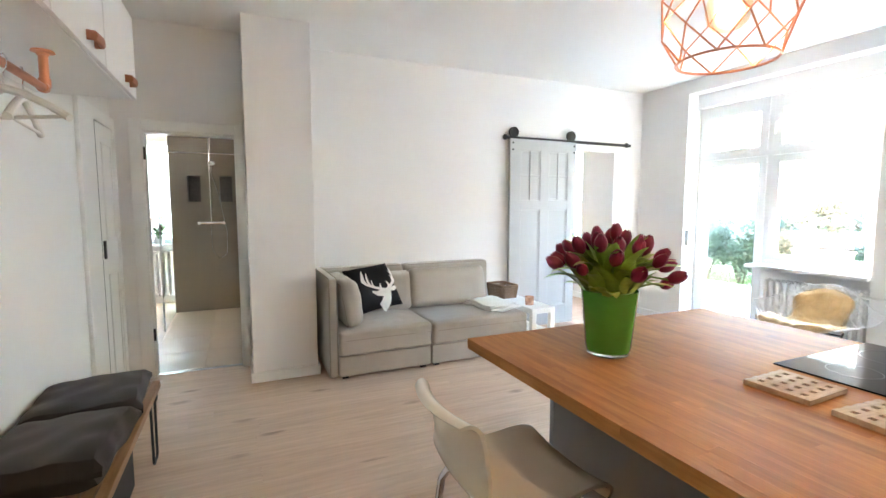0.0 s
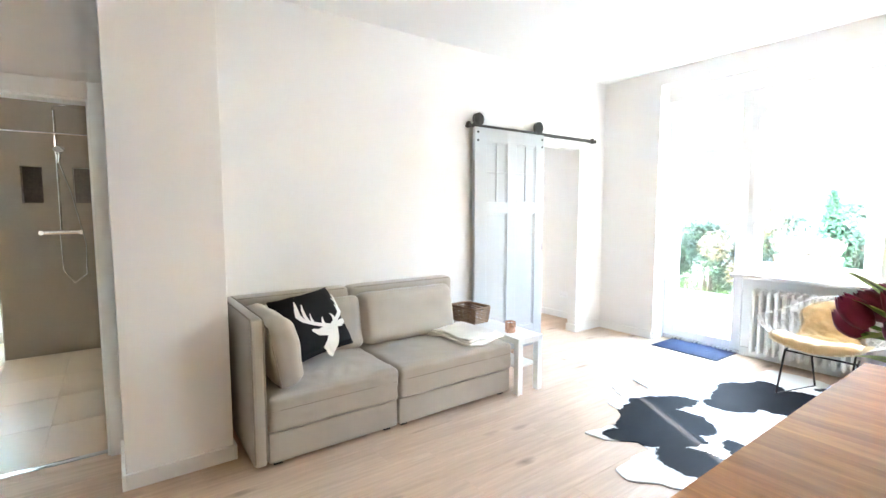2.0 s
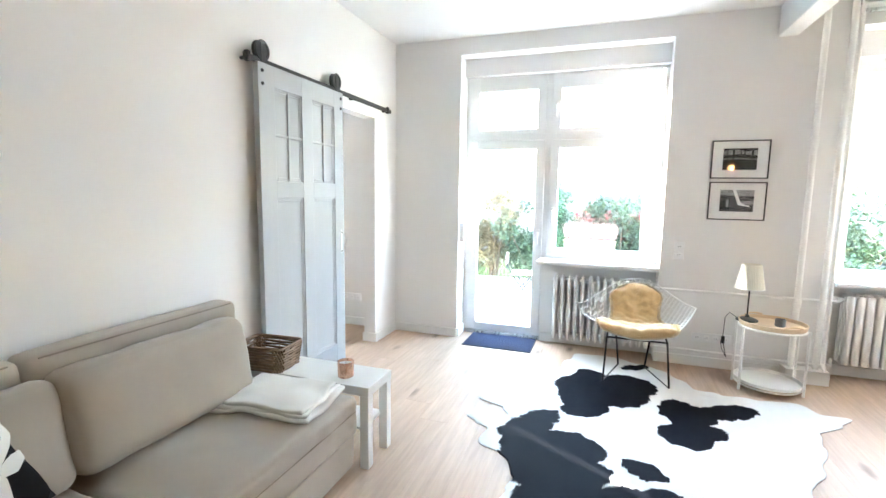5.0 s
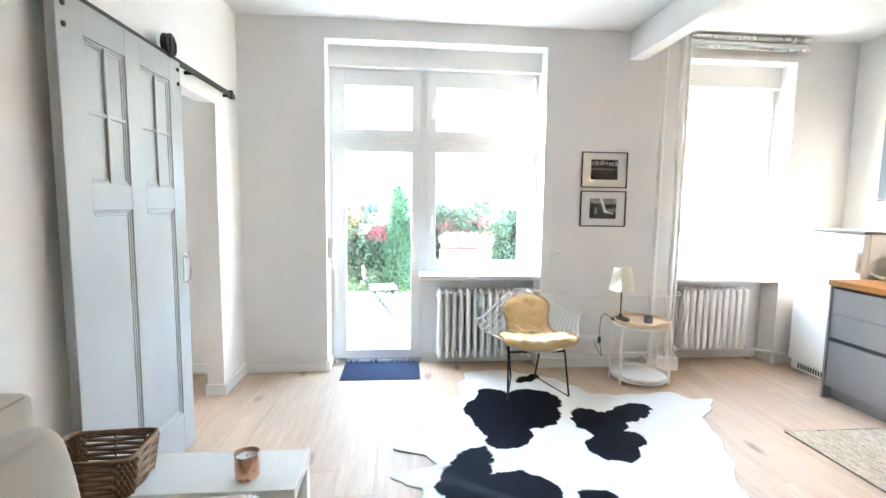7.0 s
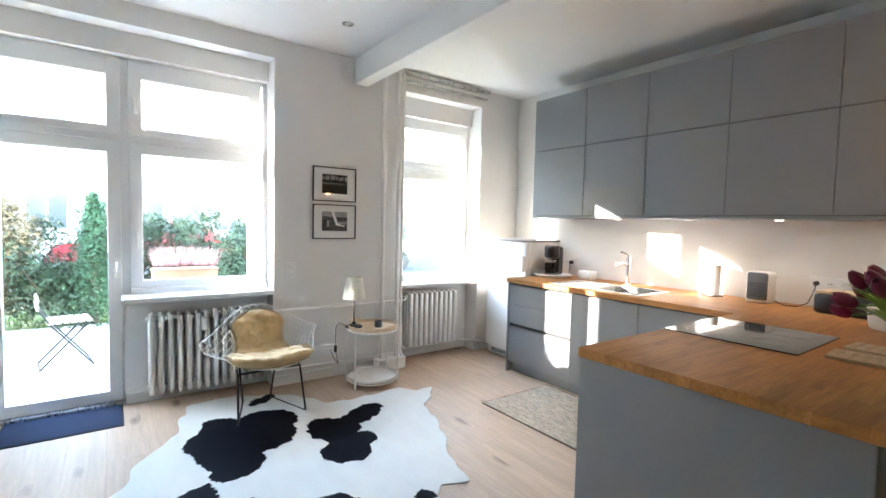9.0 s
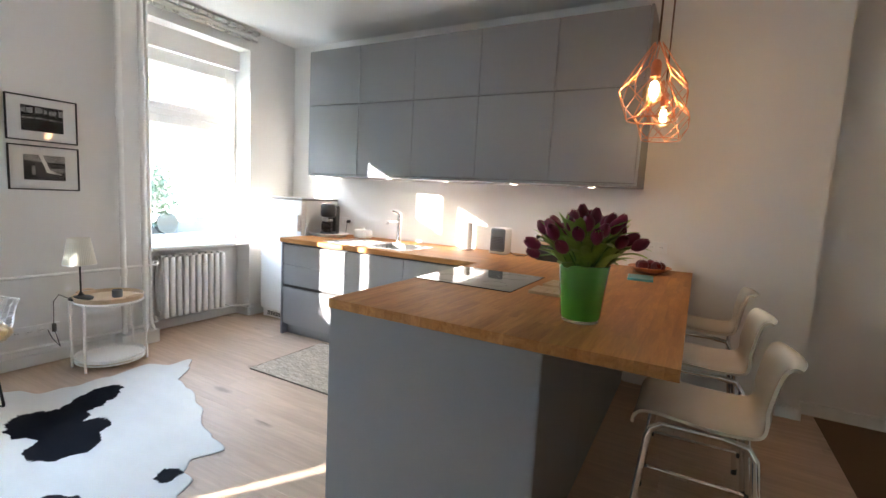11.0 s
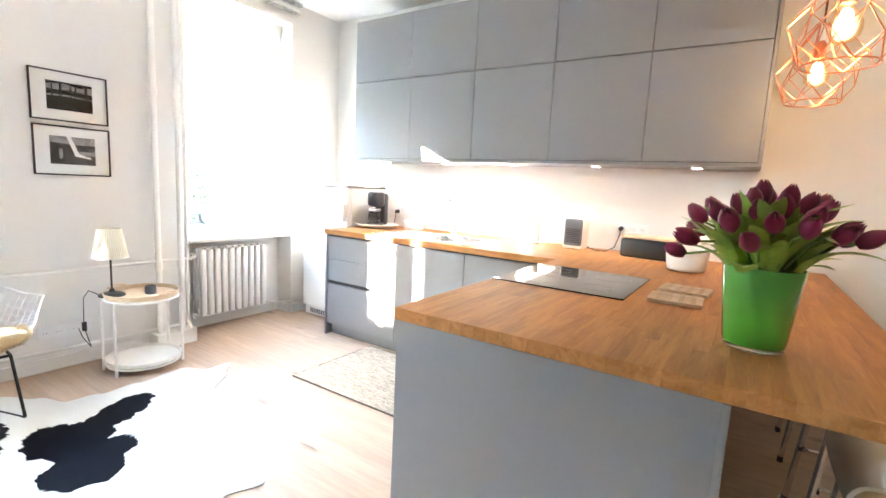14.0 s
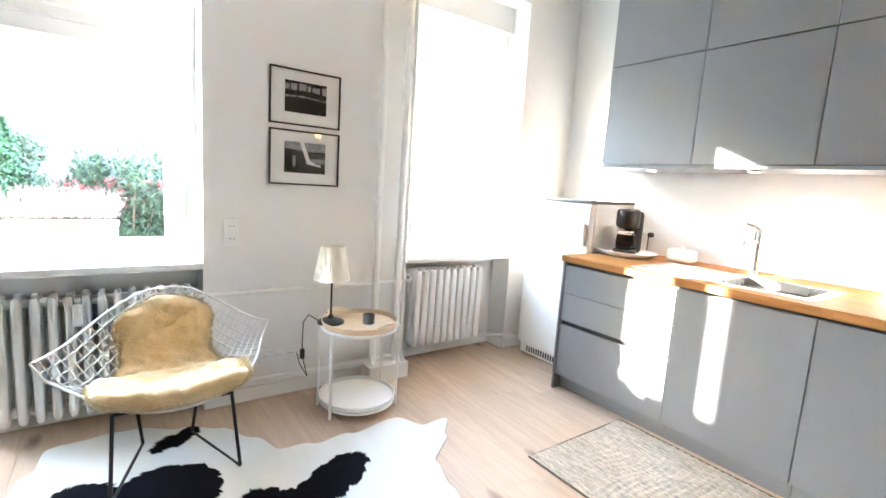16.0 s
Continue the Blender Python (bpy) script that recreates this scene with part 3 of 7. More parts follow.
# fridge
fr = thing("fridge", (4.79, 0.0, 0), "white fridge-freezer with a dark top edge beside the worktop", "fridge")
part("body", box(4.49, 5.08, KY + 0.03, 0.215, 0.02, 1.262, 0.006), WHITEMETAL, fr)
part("lower_door", box(4.492, 5.078, 0.218, 0.268, 0.105, 0.885, 0.008), WHITEMETAL, fr)
part("freezer_door", box(4.492, 5.078, 0.218, 0.268, 0.893, 1.255, 0.008), WHITEMETAL, fr)
part("top", box(4.485, 5.085, KY + 0.03, 0.272, 1.263, 1.283, 0.004), surface("fridge_top_edge", (0.2, 0.19, 0.18), 0.4), fr, "dark grey top plate")
g = part("grille", box(4.5, 5.07, 0.19, 0.235, 0.012, 0.095, 0.003), WHITEMETAL, fr)
for i in range(18):
    part("slot", box(4.56 + i * 0.025, 4.574 + i * 0.025, 0.2355, 0.237, 0.03, 0.075), BLACKPL, g)
for z0, z1 in ((0.62, 0.84), (0.96, 1.12)):
    part("handle", box(4.515, 4.53, 0.27, 0.30, z0, z1, 0.005), WHITEMETAL, fr)

# sink and tap
sk = thing("kitchen_sink", (3.58, 0.23, TOP1), "stainless steel sink with drainer set into the worktop", "sink")
bm = bmesh.new()
box(3.14, BH[0] + 0.004, 0.0, 0.47, TOP1, TOP1 + 0.004, 0.001, bm=bm)
box(BH[1] - 0.004, 4.02, 0.0, 0.47, TOP1, TOP1 + 0.004, 0.001, bm=bm)
box(BH[0], BH[1], BH[3] - 0.004, 0.47, TOP1, TOP1 + 0.004, 0.001, bm=bm)
box(BH[0], BH[1], 0.0, BH[2] + 0.004, TOP1, TOP1 + 0.004, 0.001, bm=bm)
part("rim", bm, STEEL, sk)
bm = bmesh.new()
box(BH[0] + 0.003, BH[0] + 0.006, BH[2] + 0.003, BH[3] - 0.003, 0.76, TOP1, bm=bm)
box(BH[1] - 0.006, BH[1] - 0.003, BH[2] + 0.003, BH[3] - 0.003, 0.76, TOP1, bm=bm)
box(BH[0] + 0.006, BH[1] - 0.006, BH[2] + 0.003, BH[2] + 0.006, 0.76, TOP1, bm=bm)
box(BH[0] + 0.006, BH[1] - 0.006, BH[3] - 0.006, BH[3] - 0.003, 0.76, TOP1, bm=bm)
box(BH[0] + 0.003, BH[1] - 0.003, BH[2] + 0.003, BH[3] - 0.003, 0.755, 0.76, bm=bm)
part("bowl", bm, STEEL, sk)
for i in range(6):
    part("drain_ridge", box(3.64, 3.97, 0.09 + i * 0.06, 0.105 + i * 0.06, TOP1 + 0.004, TOP1 + 0.007, 0.001, seg=1), STEEL, sk)
tp = thing("kitchen_tap", (3.6, -0.12, TOP1), "chrome single-lever kitchen tap behind the sink", "tap")
part("body", lathe([(0, 0), (0.027, 0), (0.025, 0.01), (0.022, 0.015), (0.022, 0.25), (0.019, 0.262), (0, 0.265)], (3.6, -0.12, TOP1), 20), CHROME, tp)
part("spout", tube([(3.6, -0.12, 1.10), (3.6, -0.06, 1.115), (3.6, 0.02, 1.118), (3.6, 0.07, 1.115), (3.6, 0.075, 1.09)], 0.012, 12), CHROME, tp)
part("lever", tube([(3.6, -0.12, 1.18), (3.62, -0.11, 1.2), (3.66, -0.08, 1.215)], 0.007, 8), CHROME, tp)

# hob
HOB = surface("black_glass", (0.006, 0.006, 0.007), 0.05, var=0.05, bump=0, rvar=0.02, spec=0.22)
hb = thing("hob", (2.155, 1.11, TOP1), "black glass induction hob set in the bar top", "hob")
part("glass_top", box(1.872, 2.438, 0.822, 1.402, TOP1 + 0.0005, TOP1 + 0.006, 0.002), HOB, hb)
HOBLINE = surface("hob_marking", (0.1, 0.1, 0.1), 0.3)
for cx, cy, r in ((2.02, 0.97, 0.09), (2.29, 0.97, 0.07), (2.02, 1.25, 0.07), (2.29, 1.25, 0.1)):
    part("zone_ring", lathe([(r, 0), (r, 0.0006), (r - 0.002, 0.0006), (r - 0.002, 0)], (cx, cy, TOP1 + 0.006), 40), HOBLINE, hb)

# ---- sliding barn door ----
sd = thing("sliding_door", (3.6, 5.04, 0), "grey painted panelled sliding barn door on a black rail", "door")
DX0, DX1, DZ0, DZ1, DY0, DY1 = 3.12, 4.055, 0.012, 2.212, 5.015, 5.052
bm = box(DX0, DX1, DY0 + 0.013, DY1, DZ0, DZ1)
for a, c in ((DX0, 3.262), (3.535, 3.655), (3.93, DX1)):
    box(a, c, DY0, DY0 + 0.014, DZ0, DZ1, 0.003, bm=bm)
for a, c in ((DZ0, 0.24), (1.405, 1.515), (2.085, DZ1)):
    for x0, x1 in ((3.26, 3.537), (3.653, 3.932)):
        box(x0, x1, DY0 + 0.0005, DY0 + 0.014, a, c, 0.003, bm=bm)
slab = part("leaf", bm, SLIDEGREY, sd)
for x0, x1 in ((3.262, 3.535), (3.655, 3.93)):
    for z0, z1 in ((0.24, 1.405), (1.515, 2.085)):
        bm = bmesh.new()
        for k, (o, d) in enumerate(((0.0, 0.006), (0.012, 0.003))):
            for q in ((x0 + o, x0 + o + 0.012, z0 + o, z1 - o), (x1 - o - 0.012, x1 - o, z0 + o, z1 - o)):
                box(q[0], q[1], DY0 + 0.012 - d, DY0 + 0.0135, q[2], q[3], 0.0015, bm=bm, seg=1)
            for q in ((x0 + o, x1 - o, z0 + o, z0 + o + 0.012), (x0 + o, x1 - o, z1 - o - 0.012, z1 - o)):
                box(q[0] + 0.012, q[1] - 0.012, DY0 + 0.0121 - d, DY0 + 0.0135, q[2], q[3], 0.0015, bm=bm, seg=1)
        part("moulding", bm, SLIDEGREY, slab)
    xm, zm = (x0 + x1) / 2, 1.80
    part("glazing_bar", box(xm - 0.009, xm + 0.009, DY0 + 0.002, DY0 + 0.0135, 1.52, 2.08, 0.003), SLIDEGREY, slab)
    part("glazing_bar", box(x0, x1, DY0 + 0.004, DY0 + 0.0134, zm - 0.009, zm + 0.009, 0.003), SLIDEGREY, slab)
hd = part("pull_handle", tube([(4.008, DY0, 0.98), (4.008, DY0 - 0.03, 1.0), (4.008, DY0 - 0.035, 1.06), (4.008, DY0 - 0.03, 1.12), (4.008, DY0, 1.14)], 0.006, 8), STEEL, sd)
part("plate", box(3.995, 4.021, DY0 - 0.003, DY0, 0.97, 1.15, 0.001), STEEL, hd)
for hx in (3.175, 3.985):
    hg = part("hanger", box(hx - 0.017, hx + 0.017, DY0 + 0.004, DY0 + 0.01, 2.205, 2.335, 0.002), BLACK, sd)
    wh = lathe([(0, -0.017), (0.02, -0.017), (0.022, -0.012), (0.05, -0.012), (0.053, -0.017), (0.068, -0.016), (0.066, -0.006), (0.061, 0.0), (0.066, 0.006), (0.068, 0.016), (0.053, 0.017), (0.05, 0.012), (0, 0.012)], (0, 0, 0), 32)
    wh.transform(pose(hx, DY0 + 0.022, 2.285, 90) @ Matrix.Diagonal((0.88, 0.88, 1.0, 1.0)))
    part("wheel", wh, BLACK, hg)
    for z in (2.09, 2.165):
        part("bolt", lathe([(0, 0.008), (0.01, 0.006), (0.011, 0)], (0, 0, 0), 12), BLACK, hg).matrix_basis = pose(hx + (-0.02 if hx < 3.5 else 0.035), DY0 - 0.0005, z, 90)
rl = thing("door_rail", (4.0, 5.06, 2.21), "black flat steel sliding door rail on the wall", "door rail")
part("bar", box(3.03, 4.95, 5.03, 5.042, 2.205, 2.24, 0.002), BLACK, rl)
for x in (3.08, 3.7, 4.3, 4.9):
    part("spacer", tube([(x, 5.043, 2.222), (x, 5.1, 2.222)], 0.011, 10), BLACK, rl)
for x in (3.06, 4.88):
    part("stop", box(x - 0.014, x + 0.014, 5.022, 5.05, 2.195, 2.255, 0.004), BLACK, rl)

# ---- sofa ----
so = thing("sofa", (1.9, 4.6, 0), "beige fabric two-seat modular sofa against the wall", "sofa")
DARKLEG = surface("dark_sofa_foot", (0.02, 0.018, 0.016), 0.6)
for x0, x1, ext in ((0.995, 1.815, 0.0), (1.825, 2.825, 0.0)):
    b = part("base", soft(x0, x1, 4.215, 4.93, 0.025, 0.205, 0.016, 8, 0.002, seed=x0), FABRIC, so)
    for fx in (x0 + 0.06, x1 - 0.06):
        for fy in (4.28, 4.86):
            part("foot", box(fx - 0.025, fx + 0.025, fy - 0.025, fy + 0.025, 0.0, 0.03), DARKLEG, b)
    s = part("seat_cushion", wavy(soft(x0 - 0.002, x1 + 0.004, 4.195, 4.90, 0.207, 0.415, 0.03, 40, 0.006, puff=0.028, seed=x0 * 3), 0.0035, 26.0, x0), FABRIC, so)
    if x0 < 1.5:
        for v in s.data.vertices:
            if v.co.z > 0.38:
                p = v.co
                g = math.exp(-((p.x - 1.42) / 0.16) ** 2 - ((p.y - 4.36) / 0.12) ** 2)
                v.co.z += 0.007 * g * math.sin(62 * (p.x - 1.42 - 0.7 * (p.y - 4.36)) + 3 * noise.noise(p * 8))
    part("seam", tube([(x0 + 0.02, 4.196, 0.335), ((x0 + x1) / 2, 4.192, 0.338), (x1 - 0.02, 4.196, 0.335)], 0.0025, 6), PIPING, s)
for x0, x1 in ((0.93, 1.80), (1.80, 2.78)):
    bk = part("backrest", soft(x0 + 0.002, x1 - 0.002, 4.905, 5.05, 0.04, 0.86, 0.04, 14, 0.005, seed=x1), FABRIC, so)
    part("piping", tube([(x0 + 0.045, 4.917, 0.849), (x1 - 0.045, 4.917, 0.849)], 0.0035, 6), PIPING, bk)
arm = part("armrest", soft(0.915, 0.99, 4.205, 5.03, 0.03, 0.86, 0.022, 10, 0.003, seed=5), FABRIC, so)
for xx in (0.922, 0.983):
    part("piping", tube([(xx, 4.207, 0.06), (xx, 4.207, 0.84), (xx, 4.23, 0.858), (xx, 5.0, 0.858)], 0.0045, 6), PIPING, arm)


def loose_cushion(name, sx, sz, th, at, rx, rz, label, seed, spin=0.0):
    """A back cushion: sx wide, sz high, th thick; rx leans it back, rz turns it."""
    m = pose(*at, 90 + rx, 0, rz) @ pose(0, 0, 0, 0, 0, spin)
    c = thing(name, at, label, "cushion", "cushions of the sofa" if "beige" in label else "")
    part("cover", soft(-sx / 2, sx / 2, -sz / 2, sz / 2, -th / 2, th / 2, 0.062, 20, 0.012, puff=0.02, seed=seed, m=m), FABRIC, c)
    pts = []
    for k in range(64):
        a = 2 * math.pi * k / 64
        e = 0.12
        u = math.copysign(abs(math.cos(a)) ** e, math.cos(a)) * (sx / 2 - 0.018)
        v = math.copysign(abs(math.sin(a)) ** e, math.sin(a)) * (sz / 2 - 0.018)
        pts.append(m @ Vector((u, v, -th / 2 + 0.016)))
    part("piping", tube(pts, 0.0045, 6, closed=True), PIPING, c)
    return c, m


loose_cushion("sofa_cushion", 0.72, 0.38, 0.16, (1.46, 4.79, 0.62), -12, 0, "beige fabric back cushion with taupe piping", 2.0)
loose_cushion("sofa_cushion", 0.84, 0.39, 0.17, (2.225, 4.775, 0.63), -12, 0, "beige fabric back cushion with taupe piping", 5.0)
loose_cushion("sofa_cushion", 0.64, 0.40, 0.16, (1.10, 4.53, 0.63), -10, 92, "beige fabric cushion leaning on the armrest", 8.0)

# ---- white side table beside the sofa ----
WHITETOP = surface("white_table_foil", (0.8, 0.79, 0.75), 0.35, var=0.02, fine=30, bump=0.02)
st = thing("side_table", (2.985, 4.55, 0), "white rectangular side table with shelf beside the sofa", "table")
part("tabletop", box(2.845, 3.115, 4.145, 4.985, 0.40, 0.45, 0.002), WHITETOP, st)
for x in (2.847, 3.063):
    for y in (4.147, 4.933):
        part("leg", box(x, x + 0.05, y, y + 0.05, 0, 0.399, 0.002), WHITETOP, st)
part("shelf", box(2.87, 3.09, 4.19, 4.94, 0.20, 0.215, 0.001), WHITETOP, st)


# ---- radiators ----
def radiator(name, y0, y1, z0, z1, xc, n, wide, label):
    """Cast-iron columns: rounded blades with a waist between front, middle and back."""
    r = thing(name, (xc, (y0 + y1) / 2, z0), label, "radiator")
    w = (y1 - y0) / n
    for i in range(n):
        yc = y0 + (i + 0.5) * w
        bm = bmesh.new()
        for dx in (-0.052, 0.0, 0.052):
            soft(xc + dx - 0.024, xc + dx + 0.024, yc - wide / 2, yc + wide / 2, z0, z1 - (0.012 if dx else 0.0), 0.019, 7, 0.0, bm=bm)
        box(xc - 0.06, xc + 0.06, yc - wide * 0.22, yc + wide * 0.22, z0 + 0.03, z1 - 0.03, bm=bm)
        for z in (z0 + 0.045, z1 - 0.05):
            tube([(xc, yc - w / 2 + 0.0005, z), (xc, yc + w / 2 - 0.0005, z)], 0.024, 12, bm=bm)
        part("column", bm, WHITEMETAL, r, sharp=60)
    return r


r1 = radiator("radiator", 2.60, 3.475, 0.085, 0.705, 5.29, 14, 0.038, "white cast-iron column radiator under the window sill")
r2 = radiator("radiator", 0.585, 1.215, 0.14, 0.718, 5.27, 10, 0.05, "white cast-iron column radiator under the kitchen window")
part("valve", tube([(5.27, 1.215, 0.66), (5.27, 1.25, 0.66), (5.27, 1.29, 0.66)], [0.014, 0.02, 0.024], 12), WHITEMETAL, r2)
for r, y, z in ((r1, 3.1, 0.6), (r2, 0.82, 0.56)):
    part("heat_meter", box(5.182, 5.196, y - 0.02, y + 0.02, z - 0.05, z + 0.06, 0.004), WHITEMETAL, r)

# ---- heating pipes ----
hp = thing("heating_pipes", (5.12, 1.5, 0), "white painted heating pipes along the window wall", "pipes")
for y, r in ((1.565, 0.021), (1.40, 0.021)):
    p = part("riser", tube([(5.135, y, 0), (5.135, y, CEILING)], r, 14), WHITEMETAL, hp)
    for z in (0.6, 1.86):
        part("sleeve", tube([(5.135, y, z), (5.135, y, z + 0.06)], r + 0.007, 14), WHITEMETAL, p)
part("riser", tube([(5.085, 1.35, 0), (5.085, 1.35, 0.1), (5.14, 1.352, 0.16), (5.14, 1.352, CEILING)], 0.014, 12), WHITEMETAL, hp)
part("branch", tube([(5.14, 2.6, 0.665), (5.14, 1.8, 0.66), (5.14, 1.3, 0.66), (5.2, 1.26, 0.66), (5.27, 1.25, 0.66)], 0.012, 10), WHITEMETAL, hp)
part("branch", tube([(5.14, 2.6, 0.15), (5.14, 1.8, 0.14), (5.14, 1.34, 0.14)], 0.012, 10), WHITEMETAL, hp)
part("branch", tube([(5.27, 1.25, 0.16), (5.2, 1.28, 0.15), (5.14, 1.3, 0.15)], 0.012, 10), WHITEMETAL, hp)
part("branch", tube([(5.30, 0.59, 0.17), (5.22, 0.5, 0.13), (5.2, 0.30, 0.12), (5.1, 0.26, 0.12)], 0.009, 10), WHITEMETAL, hp)
tagged(part("pipe_casing", box(5.06, WX - 0.018, 1.325, 1.62, 0.0, 0.11, 0.004), TRIM), "white boxed pipe casing at the floor", "pipe casing", kind="structure")


# ---- pictures ----
PAPER = surface("white_mat_board", (0.8, 0.8, 0.79), 0.6, var=0.02)
PICGLASS = pane_glass("picture_glass")


def picture(y0, y1, z0, z1, kind):
    p = thing("picture", (WX, (y0 + y1) / 2, z0), f"black framed black-and-white photograph of {kind}", "picture", "framed photographs on the wall")
    bm = rim(y0, y1, z0, z1, 0.009, WX - 0.024, WX - 0.003)
    part("frame", bm, BLACK, p)
    part("mat", box(WX - 0.012, WX - 0.004, y0 + 0.006, y1 - 0.006, z0 + 0.006, z1 - 0.006), PAPER, p)
    m = surface("photo_" + kind.split()[-1], (0.011, 0.011, 0.011) if "trees" in kind else (0.07, 0.07, 0.07), 0.5, var=0.7, scale=25, fine=70, bump=0, spec=0.1)
    a, b, c, d = y0 + 0.085, y1 - 0.085, z0 + 0.07, z1 - 0.065
    ph = part("photo", box(WX - 0.0135, WX - 0.0122, a, b, c, d), m, p)
    light = surface("photo_light_grey", (0.3, 0.3, 0.3), 0.5, var=0.6, scale=30, fine=90, bump=0, spec=0.1)
    dark = surface("photo_dark_grey", (0.02, 0.02, 0.02), 0.5, var=0.7, scale=30, fine=90, bump=0, spec=0.1)

    def patch(name, pts, material, k):
        """A flat shape of the print: points across and up, from 0 to 1."""
        b2 = bmesh.new()
        xf, xb = WX - 0.0136 - 0.0003 * k, WX - 0.0134
        f = [b2.verts.new((xf, b - (b - a) * u, c + (d - c) * v)) for u, v in pts]
        r = [b2.verts.new((xb, b - (b - a) * u, c + (d - c) * v)) for u, v in pts]
        b2.faces.new(f)
        b2.faces.new(r[::-1])
        for q in range(len(f)):
            w = (q + 1) % len(f)
            b2.faces.new((f[q], r[q], r[w], f[w]))
        part(name, b2, material, ph)

    if "trees" in kind:
        patch("sky", ((0, 0.72), (0.2, 0.7), (0.5, 0.74), (1, 0.66), (1, 0.93), (0.7, 0.85), (0.4, 0.95), (0, 0.88)), light, 1)
        patch("path", ((0, 0.47), (0.45, 0.5), (1, 0.46), (1, 0.5), (0.4, 0.56), (0, 0.53)), light, 1)
        for u, w in ((0.12, 0.03), (0.3, 0.055), (0.52, 0.03), (0.63, 0.04), (0.86, 0.06)):
            patch("tree", ((u - w * 0.7, 0.42), (u + w * 0.7, 0.42), (u + w * 0.4, 0.98), (u - w * 0.4, 0.98)), dark, 2)
    else:
        patch("sky", ((0, 0.78), (0.35, 0.72), (1, 0.7), (1, 1), (0, 1)), light, 1)
        patch("water", ((0.5, 0.3), (1, 0.34), (1, 0.5), (0.55, 0.48)), light, 1)
        patch("sail", ((0.36, 1.0), (0.46, 1.0), (0.62, 0.42), (0.9, 0.22), (0.88, 0.3), (0.55, 0.3)), PAPER, 2)
        patch("quay", ((0.0, 0.05), (0.3, 0.1), (0.3, 0.62), (0.17, 0.66), (0.0, 0.4)), dark, 2)
        patch("bollard", ((0.19, 0.2), (0.27, 0.2), (0.27, 0.56), (0.19, 0.56)), light, 3)
        patch("shore", ((0.6, 0.66), (1, 0.64), (1, 0.72), (0.6, 0.71)), dark, 2)
    g = part("glass", box(WX - 0.019, WX - 0.017, y0 + 0.007, y1 - 0.007, z0 + 0.007, z1 - 0.007), PICGLASS, p)
    g.visible_shadow = False
    return p


picture(1.829, 2.239, 1.607, 1.914, "trees")
picture(1.827, 2.237, 1.270, 1.580, "boats")


# ---- bar stools ----
SHELL = surface("cream_plastic", (0.72, 0.68, 0.59), 0.16, var=0.03, scale=4, fine=60, bump=0.02, coat=0.3)


def stool_shell():
    prof = [(0.222, 0.588), (0.219, 0.612), (0.2, 0.63), (0.155, 0.638), (0.08, 0.632), (0.0, 0.626), (-0.08, 0.625), (-0.14, 0.632), (-0.175, 0.652), (-0.195, 0.69), (-0.203, 0.745), (-0.212, 0.80), (-0.222, 0.85), (-0.234, 0.884), (-0.252, 0.897), (-0.268, 0.888)]
    wid = [0.17, 0.185, 0.19, 0.195, 0.197, 0.197, 0.196, 0.194, 0.188, 0.18, 0.175, 0.175, 0.178, 0.178, 0.17, 0.155]
    fine = [k / 3 for k in range(3 * (len(prof) - 1) + 1)]
    prof, wid = [tuple(curve_at(prof, k)) for k in fine], [curve_at([(w, 0) for w in wid], k)[0] for k in fine]
    b = bmesh.new()
    n = 20
    out = []
    for off in (0.0, -0.011):
        rows = []
        for i, ((x, z), w) in enumerate(zip(prof, wid)):
            x2, z2 = prof[min(i + 1, len(prof) - 1)]
            x1, z1 = prof[max(i - 1, 0)]
            t = Vector((x2 - x1, 0, z2 - z1)).normalized()
            nrm = Vector((t.z, 0, -t.x)) * -1
            row = []
            for k in range(n + 1):
                s = 2 * k / n - 1
                k3 = i / 3
                up = min(1.0, max(0.0, (k3 - 7.0) / 3.0))
                dish = (0.012 + 0.01 * min(1.0, k3 / 2)) * s * s * (1 - up)
                q = Vector((x + 0.03 * s * s * up, s * w, z + dish)) + nrm * off
                row.append(b.verts.new(q))
            rows.append(row)
        out.append(rows)
    for rows, flip in ((out[0], False), (out[1], True)):
        for r0, r1 in zip(rows, rows[1:]):
            for k in range(n):
                f = (r0[k], r0[k + 1], r1[k + 1], r1[k])
                b.faces.new(f[::-1] if flip else f)
    a, c = out
    ring = lambda rows: rows[0][:] + [r[-1] for r in rows[1:]] + rows[-1][-2::-1] + [r[0] for r in rows[-2:0:-1]]
    ra, rc = ring(a), ring(c)
    for k in range(len(ra)):
        k2 = (k + 1) % len(ra)
        b.faces.new((ra[k], rc[k], rc[k2], ra[k2]))
    return b


